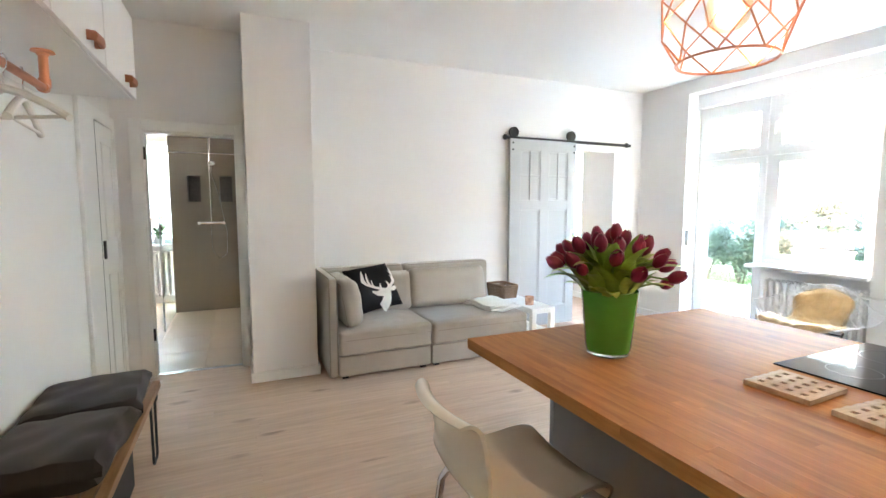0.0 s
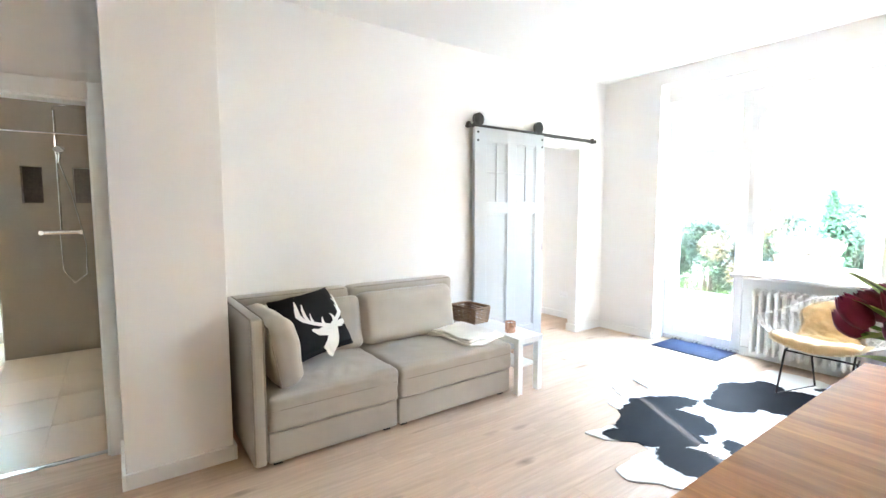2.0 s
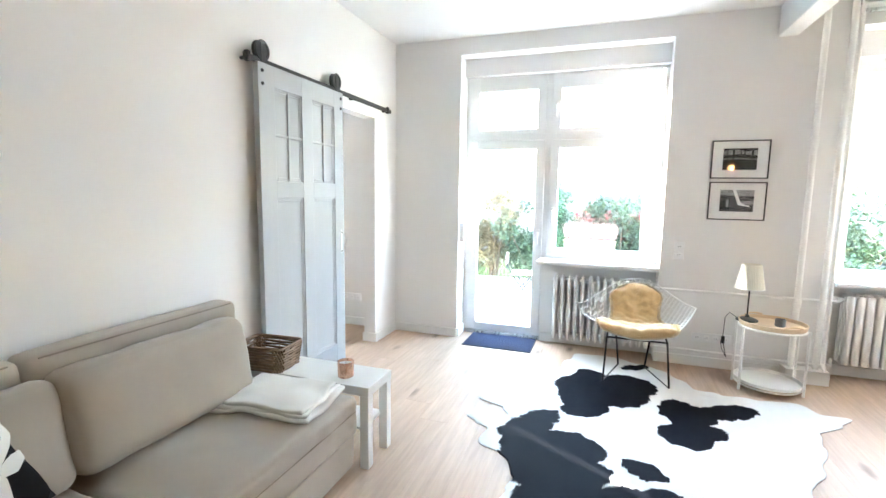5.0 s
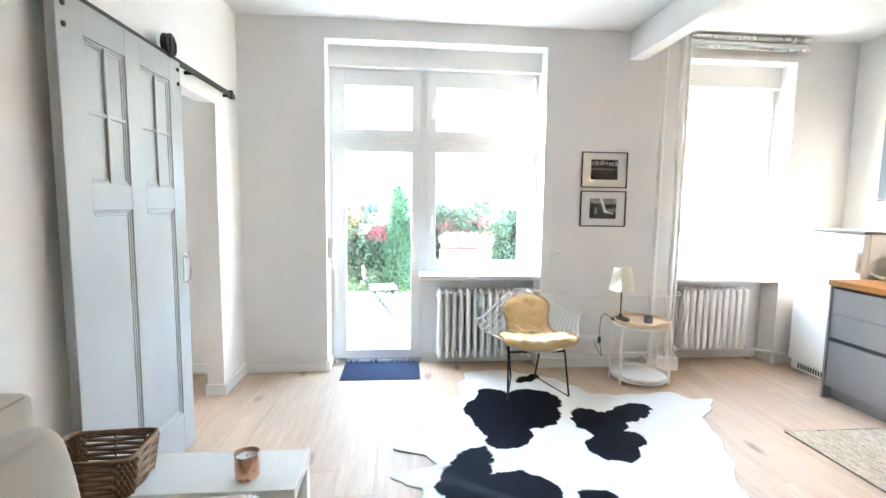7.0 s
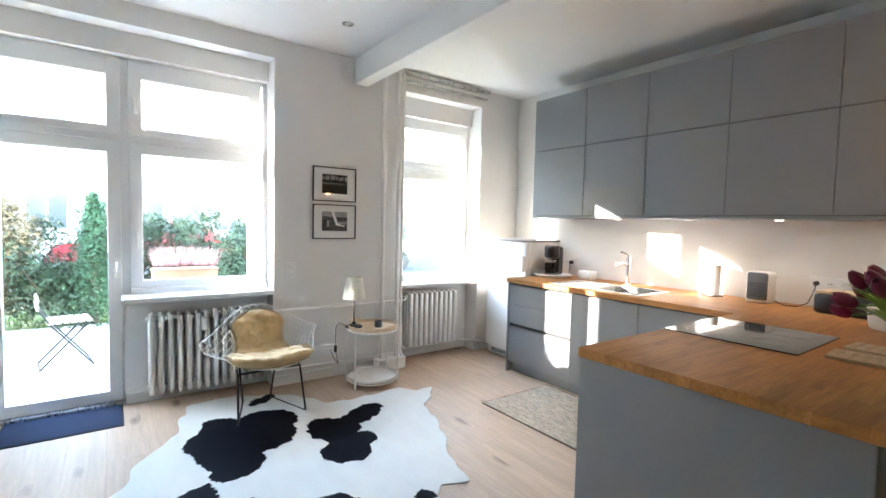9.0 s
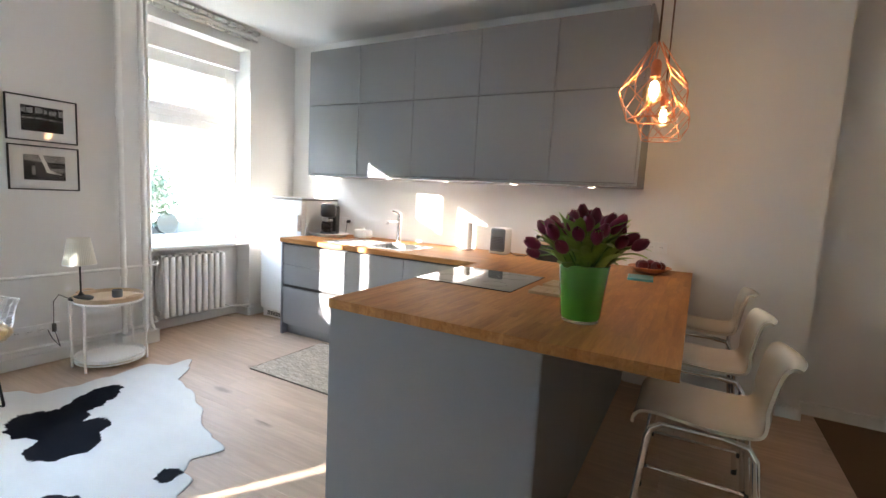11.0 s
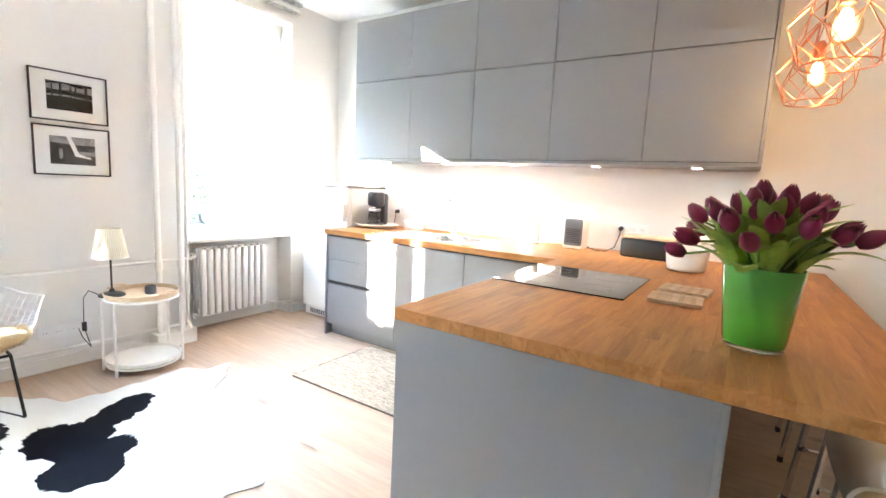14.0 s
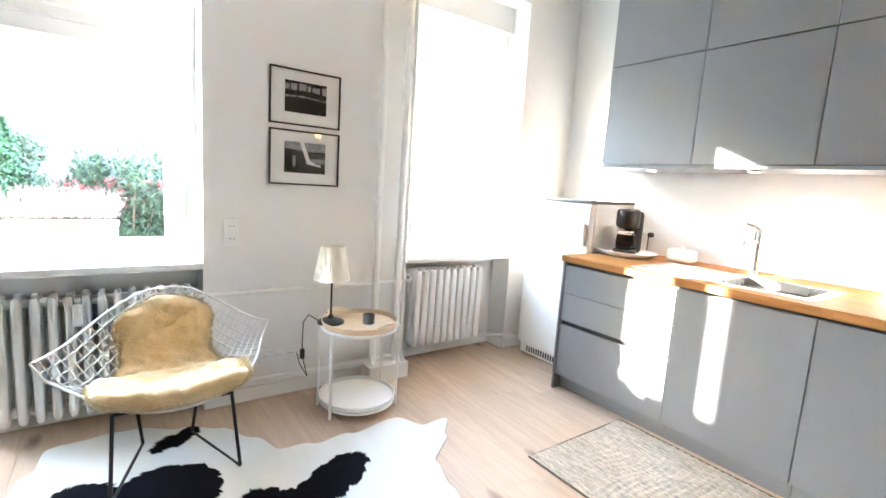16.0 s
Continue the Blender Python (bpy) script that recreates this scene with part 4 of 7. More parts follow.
stool = thing("bar_stool", (1.0, 1.62, 0), "cream plastic bar stool on a chrome frame at the peninsula", "bar stool", "bar stools at the peninsula")
part("seat_shell", stool_shell(), SHELL, stool, "glossy cream one-piece seat and backrest", local=True, sharp=60)
for sy in (-1, 1):
    f = part("front_leg", tube([(0.13, sy * 0.155, 0.612), (0.165, sy * 0.16, 0.59), (0.175, sy * 0.163, 0.56), (0.225, sy * 0.19, 0.012)], 0.0125, 12), CHROME, stool, local=True)
    part("rubber_foot", lathe([(0, 0), (0.014, 0), (0.014, 0.03), (0, 0.03)], (0.225, sy * 0.19, 0), 12), BLACKPL, f, local=True)
    r = part("rear_leg", tube([(-0.06, sy * 0.15, 0.612), (-0.13, sy * 0.155, 0.605), (-0.155, sy * 0.16, 0.57), (-0.215, sy * 0.19, 0.012)], 0.0125, 12), CHROME, stool, local=True)
    part("rubber_foot", lathe([(0, 0), (0.014, 0), (0.014, 0.03), (0, 0.03)], (-0.215, sy * 0.19, 0), 12), BLACKPL, r, local=True)
    part("top_rail", tube([(-0.06, sy * 0.15, 0.612), (0.13, sy * 0.155, 0.612)], 0.009, 10), CHROME, stool, local=True)
    ru = part("side_rung", tube([(-0.172, sy * 0.165, 0.27), (-0.16, sy * 0.158, 0.275), (0.175, sy * 0.158, 0.275), (0.19, sy * 0.166, 0.27)], 0.008, 10), CHROME, stool, local=True)
    for ex in (-0.178, 0.196):
        part("end_cap", tube([(ex - 0.014, sy * 0.17, 0.27), (ex + 0.014, sy * 0.17, 0.27)], 0.011, 10), BLACKPL, ru, local=True)
for y, a in ((0.95, 2), (0.2, -1)):
    copy_thing(stool, pose(1.0, y, 0, 0, 0, a))

# ---- pendant lamps ----
BULB = glow("lit_filament", (1.0, 0.72, 0.38), 1.6)
BULBGLASS = pane_glass("bulb_glass", (1.0, 0.9, 0.72), 0.08)
TEXTILE = surface("brown_textile_cable", (0.1, 0.045, 0.025), 0.8)


def pendant(x, y, zb):
    p = thing("pendant_lamp", (x, y, zb), "copper wire cage pendant lamp with a lit filament bulb", "pendant lamp", "copper pendant lamps over the bar")
    part("cable", tube([(x, y, zb + 0.33), (x, y, CEILING - 0.02)], 0.0045, 8), TEXTILE, p)
    part("ceiling_rose", lathe([(0, 0), (0.05, 0), (0.05, 0.02), (0, 0.02)], (x, y, CEILING - 0.021), 24), COPPER, p)
    rings = ((0.018, 0.335), (0.096, 0.215), (0.151, 0.135), (0.136, 0.065), (0.105, 0.0))
    n = 7
    c = part("cage", tube([(x + 0.104 * math.cos(2 * math.pi * k / 36), y + 0.104 * math.sin(2 * math.pi * k / 36), zb) for k in range(36)], 0.003, 6, closed=True), COPPER, p)
    tube_bm = lambda pts: tube(pts, 0.0024, 6)
    pt = lambda i, k: Vector((x + rings[i][0] * math.cos(2 * math.pi * (k + 0.5 * (i % 2)) / n), y + rings[i][0] * math.sin(2 * math.pi * (k + 0.5 * (i % 2)) / n), zb + rings[i][1]))
    for k in range(n):
        part("wire", tube_bm([pt(0, k), pt(1, k), pt(2, k), pt(3, k), pt(4, k)]), COPPER, c)
        part("wire", tube_bm([pt(0, k), pt(1, k - 1), pt(2, k), pt(3, k - 1), pt(4, k)]), COPPER, c)
    part("socket", lathe([(0, 0.075), (0.014, 0.073), (0.022, 0.058), (0.022, 0.0), (0, 0)], (x, y, zb + 0.188), 20), COPPER, p)
    b = part("bulb", lathe([(0.013, 0.135), (0.018, 0.115), (0.034, 0.092), (0.045, 0.068), (0.0475, 0.046), (0.042, 0.022), (0.028, 0.007), (0.012, 0.001), (0, 0)], (x, y, zb + 0.066), 24), BULBGLASS, p)
    b.visible_shadow = False
    for k in range(4):
        a = 2 * math.pi * k / 4
        part("filament", tube([(x + 0.006 * math.cos(a), y + 0.006 * math.sin(a), zb + 0.165), (x + 0.013 * math.cos(a), y + 0.013 * math.sin(a), zb + 0.135), (x + 0.008 * math.cos(a + 0.7), y + 0.008 * math.sin(a + 0.7), zb + 0.105)], 0.008, 8), BULB, b)
    lamp = new("bulb_light", bpy.data.lights.new("bulb_light", "POINT"))
    lamp.data.energy, lamp.data.color, lamp.data.shadow_soft_size = 0.045, (1.0, 0.55, 0.27), 0.04
    lamp.location = (x, y, zb + 0.13)


pendant(1.332, 0.56, 1.773)
pendant(1.325, 1.235, 1.773)

# ---- entrance: coat rack, bench, doors ----
cr = thing("coat_rack_cabinet", (-0.4, 2.5, 2.0), "white wall cupboard above the coat rail with leather pulls", "wall cupboard")
LEATHER = surface("tan_leather", (0.36, 0.13, 0.06), 0.5, var=0.1, fine=90, bump=0.2)
part("body", box(LX + 0.001, -0.212, 1.60, 3.44, 2.0, 2.42, 0.002), TRIM, cr)
for y0 in (1.603, 2.217, 2.831):
    d = part("door", box(-0.211, -0.192, y0, y0 + 0.607, 2.003, 2.417, 0.0015), TRIM, cr)
    yp = y0 + 0.40
    bm = tube([(-0.192, yp - 0.055, 2.05), (-0.168, yp - 0.05, 2.05), (-0.16, yp, 2.048), (-0.168, yp + 0.05, 2.05), (-0.192, yp + 0.055, 2.05)], 0.012, 8)
    for v in bm.verts:
        v.co.z = 2.05 + (v.co.z - 2.05) * 1.5
    part("pull", bm, LEATHER, d, "tan leather strap pull")
rail = thing("coat_rail", (-0.345, 2.4, 1.88), "copper pipe coat rail hung under the cupboard", "coat rail")
part("pipe", tube([(-0.345, 1.75, 1.865), (-0.345, 2.62, 1.865)], 0.014, 14), COPPER, rail)
for y, s in ((1.72, 1), (2.65, -1)):
    part("elbow", tube([(-0.345, y + s * 0.03, 1.865), (-0.345, y + s * 0.01, 1.866), (-0.345, y, 1.875), (-0.345, y, 1.90)], 0.019, 14), COPPER, rail)
    part("upright", tube([(-0.345, y, 1.895), (-0.345, y, 1.995)], 0.015, 14), COPPER, rail)
    part("flange", lathe([(0, -0.002), (0.034, -0.002), (0.036, -0.008), (0.02, -0.012), (0.018, -0.02), (0, -0.02)], (-0.345, y, 2.001), 24), COPPER, rail)
HANGER = surface("white_wooden_hanger", (0.75, 0.73, 0.69), 0.45, var=0.05)
for y, a in ((2.31, -30), (2.45, 97)):
    h = thing("coat_hanger", (-0.345, y, 1.868), "white wooden coat hanger on the copper rail", "coat hanger", "hangers on the rail", turn=a)
    part("hook", tube([(-0.014, 0, 0.008), (-0.006, 0, 0.02), (0.008, 0, 0.022), (0.017, 0, 0.008), (0.012, 0, -0.02), (0, 0, -0.035), (0, 0, -0.075)], 0.0022, 8), CHROME, h, local=True)
    bm = bmesh.new()
    for s in (-1, 1):
        tube([(0, 0, -0.078), (s * 0.06, 0, -0.095), (s * 0.14, 0, -0.13), (s * 0.21, 0, -0.17)], [0.013, 0.012, 0.011, 0.012], 10, bm=bm)
    part("shoulder_bar", bm, HANGER, h, local=True)
    part("trouser_bar", tube([(-0.195, 0, -0.165), (0.195, 0, -0.165)], 0.006, 8), HANGER, h, local=True)

bn = thing("bench", (-0.39, 2.9, 0), "oiled wooden slat bench with black wire legs along the wall", "bench")
for i in range(9):
    x0 = -0.605 + i * 0.0485
    part("slat", box(x0, x0 + 0.041, 2.16, 3.56, 0.385, 0.425, 0.003, seg=1), BENCHWOOD, bn)
for y in (2.3, 3.42):
    part("cross_bar", box(-0.60, -0.175, y - 0.02, y + 0.02, 0.36, 0.3845, 0.002), BLACK, bn)
    part("leg_frame", tube([(-0.20, y - 0.06, 0.37), (-0.20, y - 0.05, 0.02), (-0.20, y - 0.035, 0.008), (-0.20, y + 0.05, 0.008), (-0.20, y + 0.065, 0.02), (-0.20, y + 0.075, 0.37)], 0.007, 10), BLACK, bn)
    part("leg_frame", tube([(-0.58, y - 0.06, 0.37), (-0.58, y - 0.05, 0.02), (-0.58, y - 0.035, 0.008), (-0.58, y + 0.05, 0.008), (-0.58, y + 0.065, 0.02), (-0.58, y + 0.075, 0.37)], 0.007, 10), BLACK, bn)
DARKCLOTH = surface("dark_brown_linen", (0.034, 0.028, 0.026), 0.9, var=0.15, scale=6, fine=350, bump=0.4, spec=0.15, sheen=0.2)
for y, a in ((3.14, 4), (2.64, -3)):
    c = thing("seat_cushion", (-0.40, y, 0.425), "dark brown linen cushion lying on the bench", "cushion", "dark cushions on the bench")
    part("cover", cushion(0.47, 0.52, 0.15, 18, puff=1.7, m=pose(-0.405, y, 0.497, 0, -3, a), seed=y * 5, wave=0.012), DARKCLOTH, c)
KERN = surface("dark_storage_box", (0.02, 0.02, 0.02), 0.7)
tagged(part("storage_box", box(-0.58, -0.26, 2.45, 3.2, 0.001, 0.27, 0.008), KERN), "black storage box under the bench", "box")

d1 = thing("door_1", (LX, 4.5, 0), "white closed door with a black pull plate in the coat wall", "door", kind="structure")
bm = bmesh.new()
box(LX + 0.001, LX + 0.028, 4.02, 4.352, 0, 2.12, 0.004, bm=bm)
box(LX + 0.001, LX + 0.028, 4.83, 4.925, 0, 2.12, 0.004, bm=bm)
box(LX + 0.001, LX + 0.027, 4.352, 4.83, 2.03, 2.119, 0.004, bm=bm)
part("casing", bm, TRIM, d1)
# dark strip drawn where the door gap lies in shade
part("gap_shade_strip", box(LX + 0.001, LX + 0.0265, 4.3525, 4.3665, 0.008, 2.028), KERN, d1, "dark strip standing in for the shaded gap beside the leaf")
lf = part("leaf", box(LX + 0.001, LX + 0.024, 4.367, 4.826, 0.008, 2.026, 0.003), TRIM, d1)
bm = bmesh.new()
for z0, z1 in ((0.15, 0.95), (1.2, 1.9)):
    for q in ((4.5, 4.515, z0, z1), (4.755, 4.77, z0, z1), (4.515, 4.755, z0, z0 + 0.015), (4.515, 4.755, z1 - 0.015, z1)):
        box(LX + 0.0235, LX + 0.03, q[0], q[1], q[2], q[3], 0.002, bm=bm, seg=1)
part("moulding", bm, TRIM, lf)
part("recessed_pull", soft(LX + 0.0235, LX + 0.037, 4.398, 4.442, 1.07, 1.20, 0.006, 4, 0.0), BLACK, lf, "black oblong pull plate")
part("pull_slot", box(LX + 0.0371, LX + 0.039, 4.412, 4.428, 1.09, 1.18, 0.001), STEEL, lf)

d2 = thing("door_2", (-0.08, 4.9, 0), "white door casing of the open bathroom doorway", "door frame", kind="structure")
bm = bmesh.new()
box(BX0 - 0.085, BX0 + 0.006, 4.905, 4.929, 0, BZ + 0.085, 0.005, bm=bm)
box(BX1 - 0.006, 0.343, 4.905, 4.929, 0, BZ + 0.085, 0.005, bm=bm)
box(BX0 + 0.006, BX1 - 0.006, 4.906, 4.929, BZ - 0.006, BZ + 0.084, 0.005, bm=bm)
part("casing", bm, TRIM, d2)
bm = bmesh.new()
box(BX0 - 0.001, BX0 + 0.018, 4.929, 5.06, 0, BZ, 0.002, bm=bm)
box(BX1 - 0.018, BX1 + 0.001, 4.929, 5.06, 0, BZ, 0.002, bm=bm)
box(BX0 + 0.018, BX1 - 0.018, 4.93, 5.06, BZ - 0.018, BZ, 0.002, bm=bm)
part("lining", bm, TRIM, d2)
for z in (0.32, 1.82):
    part("hinge", tube([(BX0 + 0.02, 4.92, z), (BX0 + 0.02, 4.92, z + 0.1)], 0.009, 10), BLACK, d2)
tagged(part("door_threshold", box(BX0, BX1, 4.97, 5.01, 0.0, 0.006, 0.001), STEEL), "thin metal strip in the bathroom doorway", "threshold", kind="structure")
ENTRY = surface("brown_entrance_mat", (0.13, 0.075, 0.04), 0.95, var=0.15, fine=260, bump=0.5)
tagged(part("entrance_mat", box(-0.6, 0.26, -0.38, 1.1, 0.001, 0.009, 0.003), ENTRY), "dark brown mat on the entrance floor", "mat")

# ---- bathroom ----
sc = thing("shower_screen", (-0.545, 7.1, 0), "clear glass shower screen with steel edge", "shower screen")
g = part("pane", box(-0.549, -0.541, 6.56, 7.6, 0.006, 2.05), pane_glass("shower_glass", (0.86, 0.9, 0.89)), sc)
part("edge_profile", box(-0.553, -0.537, 6.552, 6.562, 0.0, 2.052), STEEL, sc)
part("stay_bar", tube([(-0.545, 6.6, 2.06), (0.42, 6.6, 2.06)], 0.008, 8), CHROME, sc)
sh = thing("shower_set", (-0.08, 7.57, 1.2), "chrome shower column with hand shower and hose", "shower")
part("riser", tube([(-0.06, 7.55, 1.2), (-0.06, 7.55, 2.4), (-0.06, 7.5, 2.43), (0.16, 7.25, 2.43)], 0.011, 10), CHROME, sh)
part("rain_head", lathe([(0, 0.012), (0.11, 0.01), (0.112, 0.0), (0, 0.0)], (0.16, 7.25, 2.40), 28), CHROME, sh)
part("mixer", tube([(-0.22, 7.55, 1.22), (0.10, 7.55, 1.22)], 0.024, 14), CHROME, sh)
for x in (-0.21, 0.09):
    part("valve_knob", tube([(x, 7.56, 1.22), (x, 7.5, 1.22)], 0.022, 14), CHROME, sh)
part("hand_shower", tube([(-0.04, 7.5, 1.9), (-0.03, 7.46, 1.98), (-0.03, 7.42, 2.02)], [0.012, 0.014, 0.045], 12), CHROME, sh)
part("hose", tube([(-0.04, 7.5, 1.9), (0.04, 7.49, 1.6), (0.13, 7.5, 1.1), (0.12, 7.5, 0.8), (0.02, 7.5, 0.72), (-0.06, 7.5, 0.85), (-0.07, 7.53, 1.2)], 0.006, 8), CHROME, sh)
rb = thing("bath_radiator", (-0.9, 8.32, 0.15), "white cast-iron column radiator under the bathroom window", "radiator")
for i in range(9):
    x = -1.15 + i * 0.07
    bm = bmesh.new()
    for dy in (-0.04, 0.04):
        tube([(x, 8.30 + dy, 0.17), (x, 8.30 + dy, 0.78)], 0.02, 8, bm=bm)
    for z in (0.16, 0.76):
        soft(x - 0.034, x + 0.034, 8.24, 8.36, z - 0.03, z + 0.03, 0.024, 3, 0.0, bm=bm)
    part("column", bm, WHITEMETAL, rb)
tagged(part("window_sill", box(-1.16, -0.47, 8.22, 8.44, 0.86, 0.895, 0.004), TRIM), "white bathroom window sill", "window sill", kind="structure")
LEAF = surface("green_leaf", (0.06, 0.16, 0.035), 0.5, var=0.3, scale=9, fine=40, bump=0.1)


def leaf_blade(length, width, bend, n=6):
    """A leaf along +x that droops; two-sided sheet with a folded midrib."""
    b = bmesh.new()
    rows = []
    for i in range(n + 1):
        s = i / n
        w = width / 2 * math.sin(math.pi * min(1.0, 0.06 + s * 0.94)) ** 0.7 if i < n else 0.0008
        a = bend * s
        x, z = length * (math.sin(a) / a * s if a else s), length * s * (-(1 - math.cos(a)) / a if a else 0)
        rows.append([b.verts.new((x, -w, z + w * 0.35)), b.verts.new((x, 0, z)), b.verts.new((x, w, z + w * 0.35))])
    for r0, r1 in zip(rows, rows[1:]):
        for k in range(2):
            b.faces.new((r0[k], r0[k + 1], r1[k + 1], r1[k]))
    return b


pl = thing("sill_plant", (-0.8, 8.32, 0.895), "green leafy plant with pale flowers in a white pot", "plant")
part("pot", lathe([(0, 0), (0.05, 0), (0.065, 0.12), (0.06, 0.12), (0.05, 0.1), (0, 0.1)], (-0.8, 8.32, 0.896), 20), TRIM, pl)
bm = bmesh.new()
rp = random.Random(2)
for i in range(46):
    b = leaf_blade(rp.uniform(0.12, 0.24), 0.05, rp.uniform(0.2, 1.2), 4)
    b.transform(pose(-0.8 + rp.uniform(-0.03, 0.03), 8.32 + rp.uniform(-0.03, 0.03), 1.0 + rp.uniform(0, 0.15), 0, rp.uniform(-60, 5), rp.uniform(0, 360)))
    join(bm, b)
part("foliage", bm, LEAF, pl)
bm = bmesh.new()
for i in range(5):
    soft(*(lambda x, y, z: (x - 0.035, x + 0.035, y - 0.035, y + 0.035, z - 0.025, z + 0.03))(-0.8 + rp.uniform(-0.15, 0.15), 8.3 + rp.uniform(-0.08, 0.05), 1.2 + rp.uniform(0, 0.1)), 0.03, 4, 0.008, seed=i, bm=bm)
part("blossoms", bm, surface("pale_pink_petal", (0.75, 0.55, 0.5), 0.7), pl)

# ---- vase of tulips ----
VX, VY = 1.462, 1.715
GREENGLASS = surface("green_lacquered_glass", (0.06, 0.27, 0.035), 0.12, var=0.08, scale=5, fine=30, bump=0.02, coat=0.5)
CLEAR = surface("clear_thick_glass", (0.85, 0.92, 0.87), 0.04, var=0.02, bump=0, trans=0.9)
STALK = surface("tulip_stalk", (0.14, 0.27, 0.06), 0.5, var=0.2, fine=40, bump=0.05)
TLEAF = surface("tulip_leaf", (0.25, 0.40, 0.075), 0.42, var=0.35, scale=7, fine=60, bump=0.1, stretch=(1, 1, 3))
PETAL = surface("dark_red_tulip", (0.18, 0.008, 0.048), 0.42, var=0.35, scale=14, fine=60, bump=0.1)
va = thing("vase", (VX, VY, TOP1), "green glass vase with a thick clear base on the bar top", "vase")
part("glass_body", lathe([(0, 0.016), (0.074, 0.016), (0.078, 0.03), (0.087, 0.13), (0.097, 0.228), (0.094, 0.229), (0.084, 0.13), (0.073, 0.03), (0, 0.026)], (VX, VY, TOP1), 48), GREENGLASS, va)
part("glass_base", lathe([(0, 0.0), (0.066, 0.0), (0.072, 0.003), (0.074, 0.0155), (0, 0.0155)], (VX, VY, TOP1 + 0.0005), 48), CLEAR, va)
tu = thing("tulip_bunch", (VX, VY, TOP1 + 0.03), "bunch of dark red tulips standing in the green vase", "flowers")
rt = random.Random(11)


def tulip_head(size, openness):
    b = bmesh.new()
    for ring, n in ((0, 3), (1, 3)):
        for k in range(n):
            a0 = 2 * math.pi * k / n + ring * math.pi / 3
            rows = []
            for i in range(7):
                s = i / 6
                r = size * (0.345 * math.sin(math.pi * min(1, 0.12 + s * 0.79)) ** 0.75 + openness * s * s * 0.2) + ring * 0.0012
                z = size * 1.05 * s
                half = (0.95 * math.sin(math.pi * (0.14 + 0.82 * s)) ** 0.8) if i < 6 else 0.1
                rows.append([b.verts.new((r * math.cos(a0 + half * q), r * math.sin(a0 + half * q), z - abs(q) * size * 0.05 * s)) for q in (-1, -0.5, 0, 0.5, 1)])
            for r0, r1 in zip(rows, rows[1:]):
                for k2 in range(4):
                    b.faces.new((r0[k2], r0[k2 + 1], r1[k2 + 1], r1[k2]))
    return b


heads = []
for i in range(34):
    a = 2.39996 * i
    rr = 0.195 * math.sqrt((i + 0.4) / 34)
    top = Vector((VX + rr * math.cos(a), VY + rr * math.sin(a), TOP1 + 0.398 - 0.6 * rr * rr / 0.235 - 0.03 * rt.random() + (0.02 if i % 3 == 0 else 0)))
    if i == 33:
        top = Vector((VX + 0.2, VY - 0.05, TOP1 + 0.235))
    foot = Vector((VX + 0.04 * math.cos(a + 2.5), VY + 0.04 * math.sin(a + 2.5), TOP1 + 0.04))
    lip = Vector((VX + 0.075 * rr / 0.235 * math.cos(a), VY + 0.075 * rr / 0.235 * math.sin(a), TOP1 + 0.225))
    mid = lip.lerp(top, 0.55) + Vector((0, 0, 0.03))
    part("stalk", tube([foot, lip, mid, top], [0.004, 0.004, 0.0035, 0.0035], 8), STALK, tu)
    way = ((top - mid).normalized() + Vector((0, 0, 0.55)) + 0.25 * Vector((rt.uniform(-1, 1), rt.uniform(-1, 1), 0))).normalized()
    b = tulip_head(rt.uniform(0.055, 0.069), rt.uniform(-0.35, 0.0))
    b.transform(Matrix.Translation(top - way * 0.004) @ way.to_track_quat("Z", "Y").to_matrix().to_4x4() @ pose(0, 0, 0, 0, 0, rt.uniform(0, 360)))
    part("blossom", b, PETAL, tu, sharp=80)
for i in range(90):
    a = rt.uniform(0, 2 * math.pi)
    rr = rt.uniform(0.03, 0.088)
    L = rt.uniform(0.12, 0.215)
    b = leaf_blade(L, rt.uniform(0.036, 0.058), rt.uniform(0.2, 1.3), 8)
    b.transform(pose(VX + rr * math.cos(a), VY + rr * math.sin(a), TOP1 + rt.uniform(0.19, 0.27), 0, rt.uniform(-86, -48), math.degrees(a) + rt.uniform(-35, 35)))
    part("leaf", b, TLEAF, tu, sharp=80)

# ---- things on the bar and the worktop ----
TRIVET = wood("trivet_wood", (0.6, 0.47, 0.33), (0.45, 0.33, 0.22), 0.6, along="x")


def trivet(x, y, a):
    t = thing("trivet", (x, y, TOP1), "pale wooden trivet with square holes beside the hob", "trivet", "trivets on the bar top", turn=a)
    bm = bmesh.new()
    for i in range(5):
        box(-0.095 + i * 0.0415, -0.071 + i * 0.0415, -0.085, 0.085, 0.001, 0.016, 0.001, bm=bm, seg=1)
    for i in range(5):
        box(-0.0945, 0.0945, -0.085 + i * 0.0365, -0.063 + i * 0.0365, 0.0014, 0.0156, 0.001, bm=bm, seg=1)
    part("lattice", bm, TRIVET, t, local=True)


trivet(1.71, 1.25, 2)
trivet(1.70, 1.02, -4)
bb = thing("bread_box", (2.02, -0.05, TOP1), "black bread box with a wooden lid", "bread box", turn=-8)
part("body", soft(-0.17, 0.17, -0.10, 0.10, 0.0, 0.125, 0.02, 6, 0.0), BLACKPL, bb, local=True)
part("lid", box(-0.165, 0.165, -0.095, 0.095, 0.126, 0.142, 0.004), TRAYWOOD, bb, "pale wooden lid", local=True)
wp = thing("storage_pot", (1.77, 0.33, TOP1), "white round storage pot with a dipped rim", "pot")
bm = lathe([(0, 0.001), (0.088, 0.001), (0.096, 0.008), (0.1, 0.03), (0.104, 0.12), (0.1, 0.122), (0.095, 0.03), (0.086, 0.012), (0, 0.01)], (1.77, 0.33, TOP1), 48)
